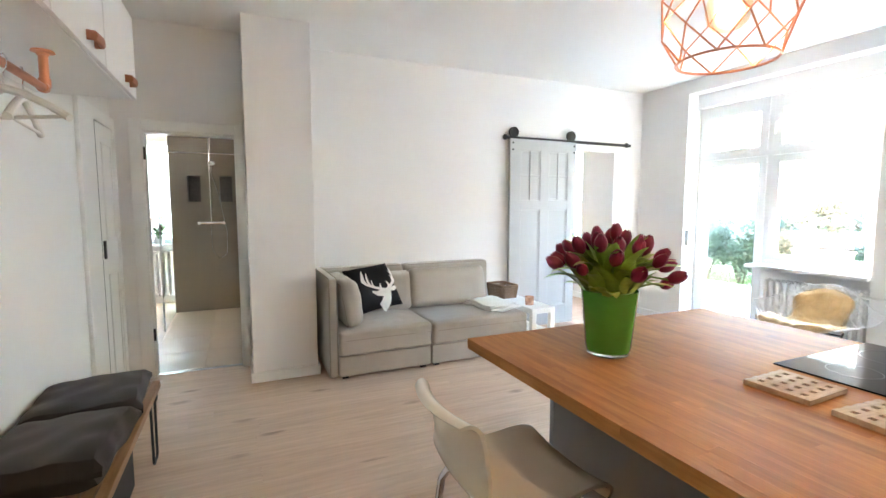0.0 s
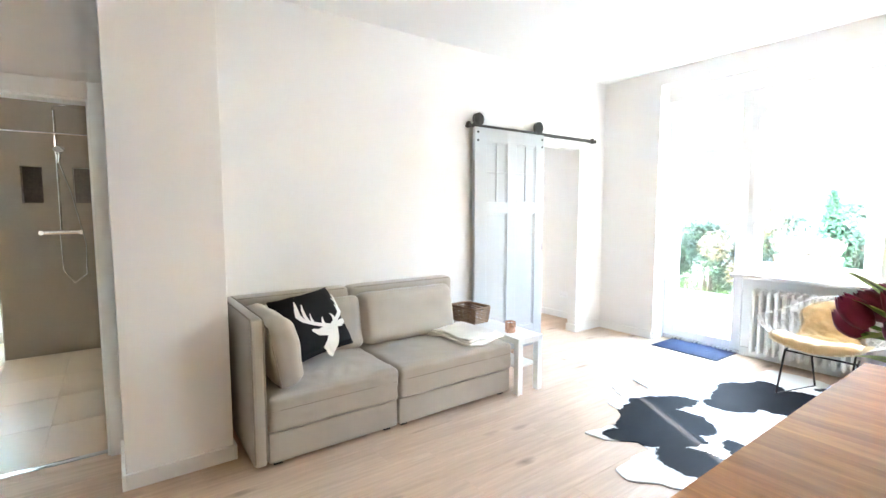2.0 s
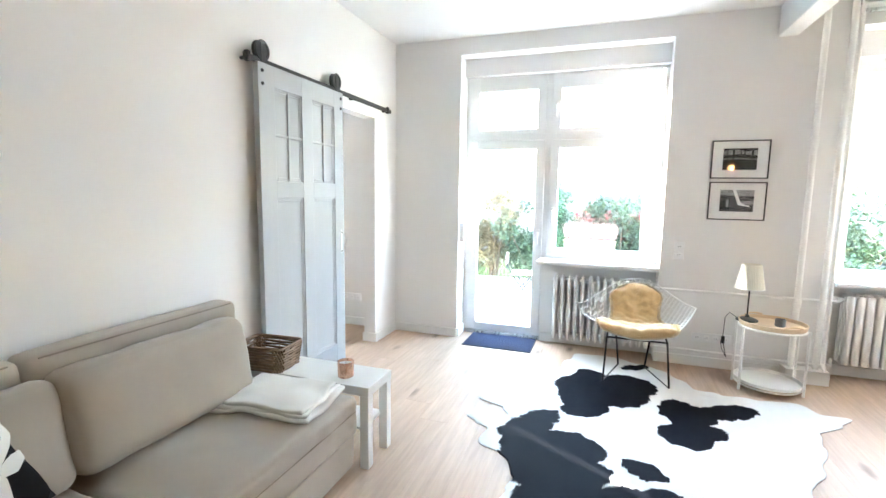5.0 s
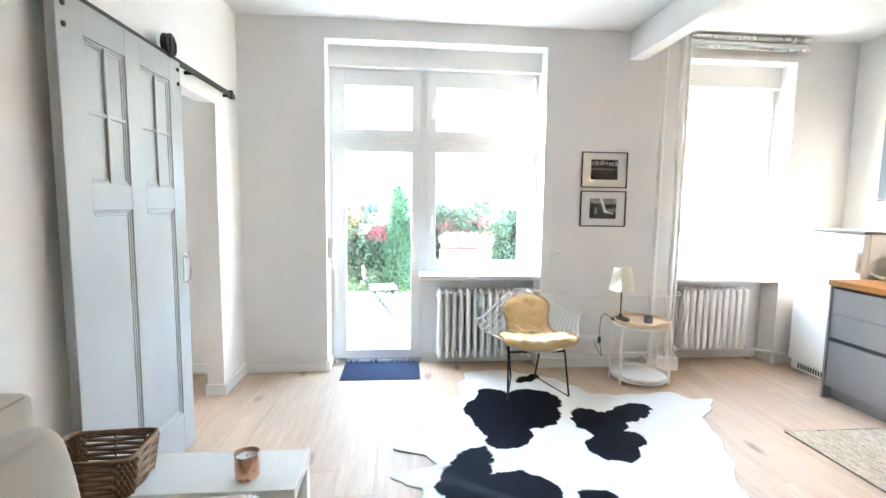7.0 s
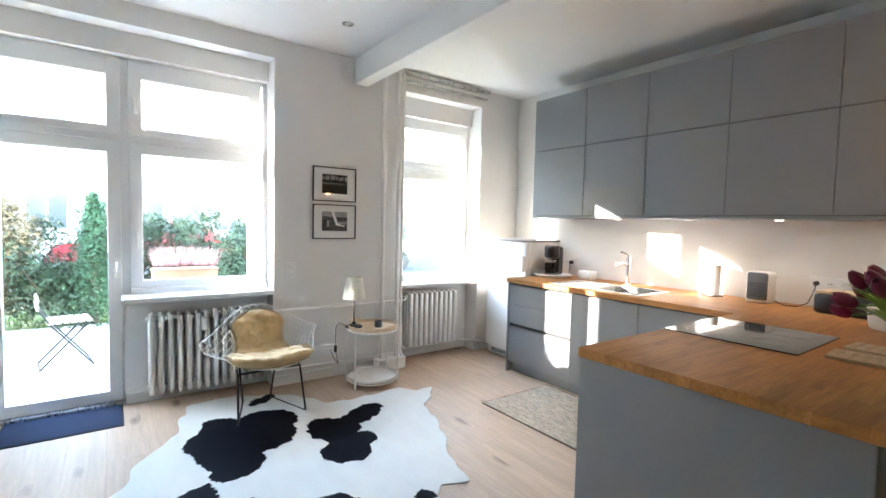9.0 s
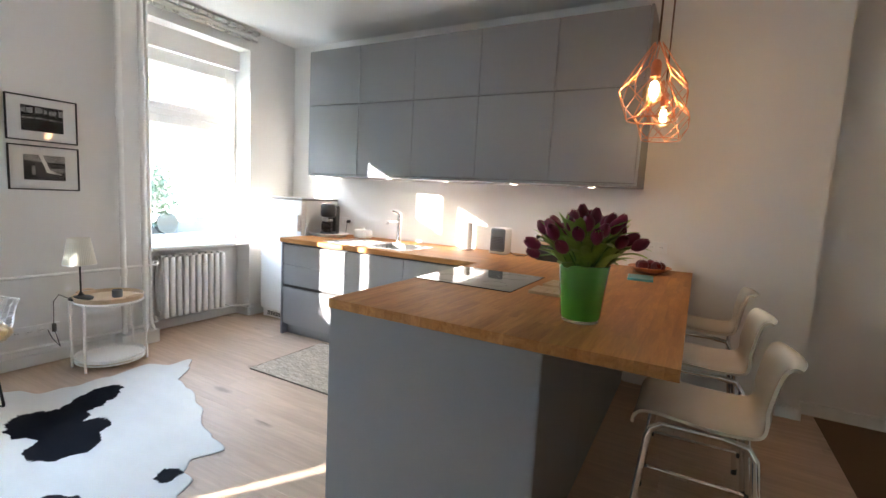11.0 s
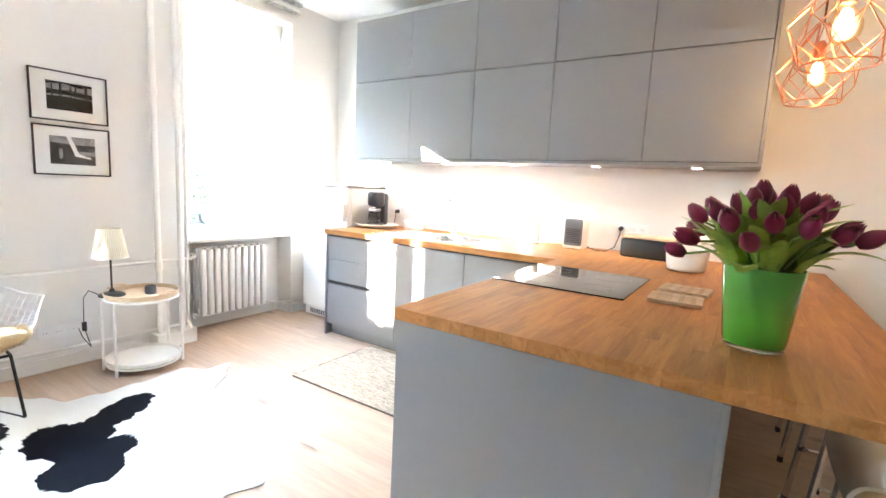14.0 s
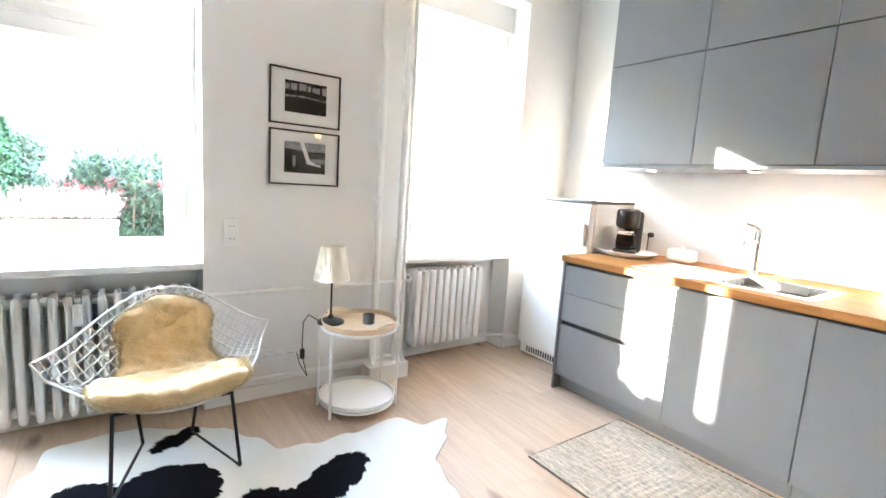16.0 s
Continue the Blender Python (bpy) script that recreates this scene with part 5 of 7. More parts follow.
for v in bm.verts:
    h = (v.co.z - TOP1) / 0.12
    a = math.atan2(v.co.y - 0.33, v.co.x - 1.77) - radians(60)
    v.co.z += 0.02 * max(0.0, h - 0.3) * (-1.2 * math.exp(-(math.sin(a / 2) / 0.3) ** 2) + 0.35)
    v.co.x = 1.77 + (v.co.x - 1.77) * (1 + 0.08 * h)
part("body", bm, TRIM, wp, sharp=50)
ah = thing("fan_heater", (2.54, -0.09, TOP1), "grey and white upright fan heater on the worktop", "heater")
part("shell", soft(2.465, 2.615, -0.17, -0.03, TOP1 + 0.001, TOP1 + 0.225, 0.02, 6, 0.0), TRIM, ah)
HEATGREY = surface("grey_heater_plastic", (0.11, 0.122, 0.14), 0.4, var=0.1, fine=300, bump=0.3)
fp = part("front_grille", soft(2.475, 2.605, -0.05, -0.018, TOP1 + 0.025, TOP1 + 0.219, 0.015, 6, 0.0), HEATGREY, ah, "grey front grille")
for i in range(8):
    part("louvre", box(2.488, 2.592, -0.019, -0.016, TOP1 + 0.05 + i * 0.013, TOP1 + 0.056 + i * 0.013), BLACKPL, fp)
cb = thing("power_cable", (2.4, -0.1, TOP1), "black power cable running to the wall socket", "cable")
part("cord", tube([(2.49, -0.15, TOP1 + 0.03), (2.45, -0.16, TOP1 + 0.006), (2.38, -0.08, TOP1 + 0.005), (2.32, -0.1, TOP1 + 0.005), (2.28, -0.17, TOP1 + 0.03), (2.265, -0.235, TOP1 + 0.12), (2.262, -0.245, TOP1 + 0.16)], 0.0035, 8), BLACKPL, cb)
part("plug", tube([(2.262, -0.262, TOP1 + 0.165), (2.262, -0.235, TOP1 + 0.163), (2.262, -0.225, TOP1 + 0.15)], [0.017, 0.016, 0.008], 12), BLACKPL, cb)
pr = thing("paper_roll", (2.88, -0.13, TOP1), "white kitchen paper roll on a dark wire stand", "kitchen roll")
part("paper", lathe([(0.02, 0.008), (0.052, 0.008), (0.0535, 0.012), (0.0535, 0.238), (0.052, 0.242), (0.02, 0.242)], (2.88, -0.13, TOP1), 32), PAPER, pr)
part("stand", tube([(2.88 + 0.075 * math.cos(2 * math.pi * k / 28), -0.13 + 0.075 * math.sin(2 * math.pi * k / 28), TOP1 + 0.004) for k in range(28)], 0.0035, 8, closed=True), BLACK, pr)
part("spindle", tube([(2.88, -0.13, TOP1 + 0.004), (2.88, -0.13, TOP1 + 0.275)], 0.004, 8), BLACK, pr)

ct = thing("serving_tray", (4.36, 0.06, TOP1), "white oval tray under the coffee maker", "tray")
part("dish", lathe([(0, 0.002), (0.17, 0.002), (0.222, 0.034), (0.216, 0.037), (0.167, 0.009), (0, 0.008)], (4.33, 0.06, TOP1), 36, sy=0.8), TRIM, ct)
cm = thing("coffee_maker", (4.33, 0.05, TOP1 + 0.008), "black filter coffee maker with glass jug on the tray", "coffee maker")
part("base", lathe([(0, 0), (0.074, 0), (0.078, 0.006), (0.076, 0.03), (0.07, 0.036), (0, 0.036)], (4.33, 0.075, TOP1 + 0.009), 32), BLACKPL, cm)
part("column", soft(4.272, 4.388, -0.045, 0.03, TOP1 + 0.02, TOP1 + 0.31, 0.025, 5, 0.0), BLACKPL, cm)
part("filter_head", lathe([(0, 0), (0.05, 0), (0.07, 0.012), (0.076, 0.03), (0.076, 0.118), (0.072, 0.124), (0, 0.124)], (4.33, 0.07, TOP1 + 0.188), 36), BLACKPL, cm)
part("lid", lathe([(0, 0.012), (0.06, 0.01), (0.07, 0.002), (0.07, 0), (0, 0)], (4.33, 0.07, TOP1 + 0.3125), 36), BLACKPL, cm)
jg = part("jug", lathe([(0, 0), (0.048, 0), (0.056, 0.02), (0.058, 0.06), (0.05, 0.11), (0.043, 0.128), (0.041, 0.128), (0.048, 0.11), (0.055, 0.06), (0.053, 0.02), (0, 0.004)], (4.33, 0.085, TOP1 + 0.046), 28), pane_glass("jug_glass", (0.5, 0.45, 0.42)), cm)
part("jug_handle", tube([(4.268, 0.10, TOP1 + 0.16), (4.235, 0.12, TOP1 + 0.15), (4.235, 0.12, TOP1 + 0.08), (4.265, 0.1, TOP1 + 0.07)], 0.008, 8), BLACKPL, jg)
part("coffee", lathe([(0, 0), (0.048, 0.003), (0.0525, 0.045), (0, 0.045)], (4.33, 0.085, TOP1 + 0.052), 24), KERN, jg)
part("rim_band", lathe([(0.052, 0.0), (0.054, 0.004), (0.054, 0.02), (0.052, 0.024)], (4.33, 0.085, TOP1 + 0.15), 28), STEEL, cm)
mb = thing("butter_dish", (4.02, -0.1, TOP1), "white porcelain box on the worktop", "dish")
part("box", soft(3.94, 4.1, -0.16, -0.04, TOP1 + 0.001, TOP1 + 0.085, 0.02, 5, 0.001), TRIM, mb)
part("knob", lathe([(0, 0.02), (0.012, 0.016), (0.014, 0.006), (0.008, 0)], (4.02, -0.1, TOP1 + 0.084), 16), TRIM, mb)

fb = thing("fruit_bowl", (1.36, 0.02, TOP1), "shallow orange bowl holding dark red fruit", "bowl")
part("bowl", lathe([(0, 0.001), (0.06, 0.001), (0.12, 0.03), (0.145, 0.045), (0.142, 0.048), (0.115, 0.035), (0.06, 0.01), (0, 0.008)], (1.36, 0.02, TOP1), 36), surface("orange_glaze", (0.5, 0.16, 0.04), 0.3, var=0.15), fb)
PLUM = surface("dark_red_fruit", (0.1, 0.008, 0.012), 0.3, var=0.3, scale=12, bump=0.02)
for i, (dx, dy, r) in enumerate(((-0.045, 0.02, 0.036), (0.04, 0.03, 0.038), (0.0, -0.045, 0.037), (0.065, -0.04, 0.033), (-0.07, -0.035, 0.032))):
    f = thing("fruit", (1.36 + dx, 0.02 + dy, TOP1 + 0.02), "dark red plum in the orange bowl", "fruit", "fruit in the bowl")
    part("flesh", lathe([(0, 0.004), (r * 0.5, 0.0), (r * 0.9, r * 0.5), (r, r), (r * 0.85, r * 1.55), (r * 0.4, r * 1.9), (0, r * 1.82)], (1.36 + dx, 0.02 + dy, TOP1 + 0.018), 18), PLUM, f)
    part("stem", tube([(1.36 + dx, 0.02 + dy, TOP1 + 0.018 + r * 1.8), (1.363 + dx, 0.02 + dy, TOP1 + 0.03 + r * 1.85)], 0.0015, 6), TEXTILE, f)
bk = thing("book", (1.38, 0.36, TOP1), "thin turquoise book lying on the bar top", "book", turn=5)
part("cover", box(-0.075, 0.075, -0.1, 0.1, 0.0, 0.015, 0.002), surface("turquoise_cover", (0.06, 0.3, 0.32), 0.4, var=0.1), bk, local=True)
part("pages", box(-0.072, 0.077, -0.098, 0.098, 0.003, 0.012), PAPER, bk, local=True)


# ---- sockets and switches ----
def socket_plate(name, x, y, z, face, n, label, upright=False, plugged=False):
    """n round socket inserts on a plate; face 'x': on the window wall, 'y': on the kitchen wall."""
    s = thing(name, (x, y, z), label, "socket" if "socket" in label else "switch", turn=-90 if face == "x" else 180)
    w, h = (0.081, 0.081 + 0.071 * (n - 1)) if upright else (0.081 + 0.071 * (n - 1), 0.081)
    part("plate", box(-w / 2, w / 2, -0.010, -0.0005, -h / 2, h / 2, 0.003), PVC, s, local=True)
    for k in range(n):
        o = (k - (n - 1) / 2) * 0.071
        px, pz = (0, o) if upright else (o, 0)
        b = lathe([(0, 0.004), (0.017, 0.004), (0.0185, 0.001), (0.0185, 0.0035), (0.024, 0.0035), (0.025, 0.0)], (0, 0, 0), 24)
        b.transform(pose(px, -0.0095, pz, 90))
        i = part("insert", b, PVC, s, local=True)
        for dx in (-0.008, 0.008):
            b = lathe([(0, 0.0006), (0.0028, 0.0006), (0.0028, 0), (0, 0)], (0, 0, 0), 8)
            b.transform(pose(px + dx, -0.0135, pz, 90))
            part("hole", b, KERN, i, local=True)
    return s


socket_plate("wall_socket", WX, 2.13, 0.255, "x", 4, "white four-gang wall socket above the baseboard")
socket_plate("wall_socket", WX, 2.425, 0.995, "x", 2, "white light switch and socket by the window niche", True)
socket_plate("wall_socket", 4.37, KY, 1.06, "y", 2, "white double wall socket above the worktop")
socket_plate("wall_socket", 2.19, KY, 1.085, "y", 3, "white triple wall socket above the worktop")
socket_plate("wall_socket", 1.35, KY, 1.085, "y", 2, "white double wall socket above the bar top")
socket_plate("wall_socket", WX, 5.62, 0.31, "x", 3, "white triple wall socket in the next room")
pg = thing("power_plug", (4.335, KY, 1.06), "black power plug of the coffee maker in the wall socket", "plug")
part("plug", tube([(4.335, KY + 0.013, 1.06), (4.335, KY + 0.04, 1.06), (4.335, KY + 0.052, 1.05)], [0.019, 0.018, 0.009], 14), BLACKPL, pg)
part("cord", tube([(4.335, KY + 0.05, 1.05), (4.335, KY + 0.055, 1.0), (4.31, KY + 0.1, 0.935), (4.3, KY + 0.16, 0.928)], 0.0035, 8), BLACKPL, pg)
tagged(part("door_sensor", box(5.235, 5.28, 4.36, 4.409, 0.97, 1.16, 0.006), PVC), "white shutter strap winder beside the terrace door", "strap winder")

# ---- blind and ceiling spot ----
rbl = thing("roller_blind", (5.15, 0.82, 2.83), "rolled-up white blind in a metal rail above the kitchen window", "blind")
part("head_rail", box(5.10, 5.199, 0.275, 1.36, 2.868, 2.898, 0.004), STEEL, rbl)
part("roll", tube([(5.145, 0.29, 2.845), (5.145, 1.345, 2.845)], 0.023, 14), TRIM, rbl)
part("bottom_bar", box(5.125, 5.165, 0.285, 1.35, 2.80, 2.823, 0.005), STEEL, rbl)
cs = thing("ceiling_spot", (4.55, 2.21, CEILING), "small recessed ceiling spotlight, unlit", "ceiling light")
part("ring", lathe([(0, 0.0), (0.03, -0.001), (0.032, -0.006), (0.045, -0.004), (0.046, 0.0)], (4.55, 2.21, CEILING - 0.0005), 24), STEEL, cs)

# ---- lounge corner: cowhide, wire chair, tray table ----
SPOKES = ((0, 1.28), (8, 1.38), (14, 1.42), (21, 1.45), (26, 1.3), (37, 1.08), (46, 1.04), (55, 1.05), (70, 1.0), (79, 1.06), (83, 1.13), (87, 0.93), (93, 0.88), (97, 1.14), (101, 1.08), (105, 1.0), (114, 1.07), (121, 0.98), (126, 0.96), (134, 1.0), (138, 1.1), (142, 1.23), (146, 1.15), (149, 0.95), (154, 0.93), (158, 1.1), (162, 1.26), (166, 1.27), (172, 1.12), (180, 1.03), (190, 0.95), (200, 0.82), (207, 0.82), (212, 0.74), (219, 0.73), (225, 0.87), (236, 0.8), (247, 0.76), (268, 0.85), (283, 0.97), (292, 1.06), (296, 1.3), (299, 1.46), (303, 1.32), (309, 1.33), (318, 1.1), (327, 0.98), (336, 0.94), (344, 1.06), (352, 1.2))
HX, HY = 3.75, 2.70
PATCHES = (
    (4.55, 3.06, 0.20, 0.13, 25), (4.30, 2.96, 0.23, 0.30, 1), (3.99, 3.10, 0.18, 0.13, -51), (4.41, 3.19, 0.20, 0.13, -28), (4.53, 2.79, 0.17, 0.20, -32), (4.09, 3.21, 0.20, 0.07, 17),
    (4.27, 2.18, 0.22, 0.11, -60), (3.81, 2.51, 0.16, 0.15, 67), (4.24, 2.50, 0.12, 0.09, 10), (4.13, 2.45, 0.16, 0.18, 8), (3.94, 2.41, 0.17, 0.11, 61))
NEAR_PATCHES = (
    (3.23, 3.46, 0.05, 0.15, 7), (3.51, 3.16, 0.11, 0.11, 9), (3.33, 3.43, 0.22, 0.12, 11), (3.18, 3.27, 0.20, 0.30, -71), (3.64, 3.42, 0.12, 0.27, 58), (3.08, 3.17, 0.31, 0.13, -43), (3.43, 3.22, 0.26, 0.18, -87),
    (3.34, 2.78, 0.12, 0.08, 59), (2.99, 2.84, 0.17, 0.24, 15), (3.10, 2.70, 0.10, 0.13, 0), (3.15, 2.37, 0.062, 0.055, 40), (4.92, 2.73, 0.055, 0.14, 35))


def spoke(a):
    a %= 360
    pts = list(SPOKES) + [(360 + SPOKES[0][0], SPOKES[0][1])]
    for (a0, r0), (a1, r1) in zip(pts, pts[1:]):
        if a0 <= a <= a1:
            s = (a - a0) / (a1 - a0)
            s = s * s * (3 - 2 * s)
            return r0 + (r1 - r0) * s
    return 1.0


def dark_at(x, y):
    w = Vector((x * 6, y * 6, 0))
    x += 0.012 * noise.noise(w) + 0.022 * noise.noise(w * 2.6) + 0.012 * noise.noise(w * 7)
    y += 0.012 * noise.noise(w + Vector((7, 3, 1))) + 0.022 * noise.noise(w * 2.6 + Vector((3, 9, 2))) + 0.012 * noise.noise(w * 7 + Vector((1, 4, 7)))
    best = 9.0
    for cx, cy, rx, ry, t in PATCHES + NEAR_PATCHES:
        c, s = math.cos(radians(t)), math.sin(radians(t))
        u, v = (x - cx) * c + (y - cy) * s, -(x - cx) * s + (y - cy) * c
        best = min(best, math.hypot(u / rx, v / ry))
    return 1.0 if best < 1.0 else 0.0


bm = bmesh.new()
shade = bm.verts.layers.float_color.new("coat")
NA, NR = 720, 150
mid = bm.verts.new((HX, HY, 0.008))
mid[shade] = (0, 0, 0, 1)
rings = []
for j in range(1, NR + 1):
    ring = []
    for i in range(NA):
        a = 360 * i / NA
        R = spoke(a) * (1 + 0.012 * noise.noise(Vector((math.cos(radians(a)) * 9, math.sin(radians(a)) * 9, 0))))
        r = R * (j / NR) ** 0.8
        x, y = HX + r * math.cos(radians(a)), HY + r * math.sin(radians(a))
        lift = 0.008 + 0.005 * max(0, noise.noise(Vector((x * 3, y * 3, 4)))) + (0.004 * max(0.0, noise.noise(Vector((x * 7, y * 7, 1)))) if j > NR - 20 else 0)
        v = bm.verts.new((x, y, lift if j < NR else lift - 0.003))
        d = dark_at(x, y)
        v[shade] = (d, d, d, 1)
        ring.append(v)
    rings.append(ring)
for i in range(NA):
    bm.faces.new((mid, rings[0][i], rings[0][(i + 1) % NA]))
for r0, r1 in zip(rings, rings[1:]):
    for i in range(NA):
        bm.faces.new((r0[i], r1[i], r1[(i + 1) % NA], r0[(i + 1) % NA]))
low = [bm.verts.new((v.co.x, v.co.y, 0.001)) for v in rings[-1]]
for i in range(NA):
    bm.faces.new((rings[-1][i], low[i], low[(i + 1) % NA], rings[-1][(i + 1) % NA]))
HIDE = surface("cowhide_hair", (0.7, 0.695, 0.66), 0.6, var=0.07, scale=4, fine=170, bump=0.35, depth=0.003, stretch=(1, 2.2, 1), spec=0.04)
nt = HIDE.node_tree
att = nt.nodes.new("ShaderNodeAttribute")
att.attribute_name = "coat"
mixc = nt.nodes.new("ShaderNodeMix")
mixc.data_type = "RGBA"
hs = [n for n in nt.nodes if n.type == "HUE_SAT"][0]
nt.links.new(att.outputs["Fac"], mixc.inputs[0])
mixc.inputs["A"].default_value = (0.7, 0.695, 0.66, 1)
mixc.inputs["B"].default_value = (0.0035, 0.0045, 0.008, 1)
nt.links.new(mixc.outputs["Result"], hs.inputs["Color"])
tagged(part("cowhide_rug", bm, HIDE, sharp=70), "black and white cowhide rug on the oak floor", "rug")

WHITEWIRE = surface("white_coated_wire", (0.78, 0.78, 0.77), 0.35, var=0.03)
ch = thing("wire_chair", (4.74, 2.75, 0), "white wire diamond lounge chair on a black rod base", "chair")
SEAT_LINE = ((4.44, 0.392), (4.49, 0.408), (4.57, 0.405), (4.68, 0.388), (4.785, 0.385), (4.87, 0.435), (4.925, 0.52), (4.965, 0.61), (4.992, 0.69), (5.01, 0.755))
SEAT_HALF = ((0.255, 0), (0.285, 0), (0.29, 0), (0.265, 0), (0.215, 0), (0.188, 0), (0.192, 0), (0.208, 0), (0.2, 0), (0.17, 0))
REACH = 0.45


def ease(x, lo, hi):
    t = max(0.0, min(1.0, (x - lo) / (hi - lo)))
    return t * t * (3 - 2 * t)


def seat_at(lat, v):
    """A place on the chair's shell: lat metres aside, v from the front edge (0) to the top (1)."""
    x, z = curve_at(SEAT_LINE, max(0.0, min(v, 1.0)) * (len(SEAT_LINE) - 1))
    q = (lat / REACH) ** 2
    return Vector((x - 0.17 * q * ease(v, 0.3, 0.75) - 0.1 * lat / REACH * ease(v, 0.1, 0.5), 2.765 + lat, z + 0.15 * q * (1 - ease(v, 0.5, 0.95))))


def shell(a, b):
    lat, v = (a - b) * REACH, (a + b) / 2
    r = abs(a - b)
    lo, hi = 0.55 * (0.1 * r + 0.9 * r ** 2.9), 1 - 0.45 * r ** 1.8
    old_lo, old_hi = r / 2, 1 - r / 2
    f = (v - old_lo) / (old_hi - old_lo) if old_hi - old_lo > 1e-6 else 0.5
    return seat_at(lat, lo + (hi - lo) * f)


N = 21
rim_pts = [shell(i / 20, 0) for i in range(20)] + [shell(1, i / 20) for i in range(20)] + [shell(1 - i / 20, 1) for i in range(20)] + [shell(0, 1 - i / 20) for i in range(20)]
part("rim_wire", tube(rim_pts, 0.0055, 8, closed=True), WHITEWIRE, ch)
for i in range(1, N):
    s = i / N
    part("wire", tube([shell(s, k / 16) for k in range(17)], 0.0034, 6), WHITEWIRE, ch)
    part("wire", tube([shell(k / 16, s) for k in range(17)], 0.0034, 6), WHITEWIRE, ch)
bf = part("base_frame", tube([(4.66, 2.97, 0.36), (4.60, 2.975, 0.345), (4.52, 2.99, 0.02), (4.53, 2.99, 0.008), (4.55, 2.985, 0.006), (4.94, 2.87, 0.006), (4.955, 2.865, 0.01), (4.92, 2.90, 0.33), (4.90, 2.92, 0.37)], 0.0075, 10), BLACK, ch)
part("base_frame", tube([(4.66, 2.545, 0.36), (4.60, 2.54, 0.345), (4.545, 2.515, 0.02), (4.555, 2.515, 0.008), (4.575, 2.52, 0.006), (4.95, 2.65, 0.006), (4.965, 2.655, 0.01), (4.93, 2.62, 0.33), (4.91, 2.6, 0.37)], 0.0075, 10), BLACK, ch)
part("cross_rod", tube([(4.60, 2.975, 0.345), (4.60, 2.54, 0.345)], 0.0075, 10), BLACK, ch)
part("cross_rod", tube([(4.92, 2.90, 0.34), (4.93, 2.62, 0.34)], 0.0075, 10), BLACK, ch)

# sheepskin over the chair
FLEECE = surface("cream_wool_tips", (0.82, 0.68, 0.45), 0.95, var=0.25, scale=6, fine=60, bump=0.1, spec=0.1, sheen=0.4)
WOOL = surface("honey_sheepskin", (0.69, 0.48, 0.245), 0.95, var=0.18, scale=7, fine=90, bump=0.6, depth=0.006, spec=0.1, sheen=0.5)


def on_shell(u, v):
    """u across (-1..1), v from the front edge (0) to the top of the back (1)."""
    w = 0.015 + 0.915 * v
    half = curve_at(SEAT_HALF, w * (len(SEAT_HALF) - 1))[0]
    if w > 0.74:
        half *= math.sqrt(max(0.0, 1 - ((w - 0.74) / 0.1925) ** 2))
    if w < 0.1:
        half *= 0.8 + 0.2 * math.sqrt(max(0.0, 1 - ((0.1 - w) / 0.1) ** 2))
    return seat_at(u * half, w)


bm = bmesh.new()
NU, NV = 44, 70
grid, under = [], []
for j in range(NV + 1):
    v = j / NV
    wide = 1.0 + 0.05 * noise.noise(Vector((v * 9, 2, 5)))
    row, row2 = [], []
    for i in range(NU + 1):
        u = math.sin(math.pi / 2 * (2 * i / NU - 1))
        p = on_shell(u * wide, v)
        e = 0.01
        nrm = (on_shell(u * wide + e, v) - on_shell(u * wide - e, v)).cross(on_shell(u * wide, min(1, v + e)) - on_shell(u * wide, max(0, v - e)))
        nrm = nrm.normalized() if nrm.length > 0 else Vector((0, 0, 1))
        if nrm.z < 0:
            nrm = -nrm
        th = 0.010 + 0.042 * (max(0.0, 1 - abs(u) ** 5)) ** 0.5 * (min(1, 14 * v * (1 - v)) ** 0.5)
        th += 0.022 * math.exp(-((v - 0.06) / 0.07) ** 2) * max(0.0, 1 - abs(u) ** 6)
        th += 0.03 * noise.noise(p * 8) + 0.012 * noise.noise(p * 24)
        row.append(bm.verts.new(p + nrm * max(0.006, th)))
        row2.append(bm.verts.new(p + nrm * 0.004))
    grid.append(row)
    under.append(row2)
for j in range(NV):
    for i in range(NU):
        bm.faces.new((grid[j][i], grid[j][i + 1], grid[j + 1][i + 1], grid[j + 1][i]))
        bm.faces.new((under[j][i], under[j + 1][i], under[j + 1][i + 1], under[j][i + 1]))
loop = lambda g: g[0][:] + [r[-1] for r in g[1:]] + g[-1][-2::-1] + [r[0] for r in g[-2:0:-1]]
ga, gb = loop(grid), loop(under)
for k in range(len(ga)):
    k2 = (k + 1) % len(ga)
    bm.faces.new((ga[k], gb[k], gb[k2], ga[k2]))
bm.normal_update()
rw = random.Random(8)
tufts = []
faces = [f for f in bm.faces]
for f in faces:
    c = f.calc_center_median()
    if (c - Vector((4.75, 2.75, 0))).length < 0.1:
        continue
    for q in range(11):
        w = [rw.random() for _ in f.verts]
        p = sum((vv.co * wi for vv, wi in zip(f.verts, w)), Vector()) / sum(w)
        tufts.append((p, f.normal.copy()))
sk2 = thing("sheepskin", (4.75, 2.75, 0.45), "honey-coloured sheepskin draped over the wire chair", "sheepskin")
part("hide", bm, WOOL, sk2, sharp=180)
vs, fs = [], []
for p, n in tufts:
    if n.z < -0.3:
        continue
    d = (n + Vector((rw.uniform(-0.7, 0.7), rw.uniform(-0.7, 0.7), rw.uniform(-0.9, 0.3)))).normalized()
    side = d.orthogonal().normalized() * rw.uniform(0.002, 0.004)
    L = rw.uniform(0.016, 0.036)
    k = len(vs)
    vs += [p - side, p + side, p + d * L]
    fs.append((k, k + 1, k + 2))
me = bpy.data.meshes.new("wool")
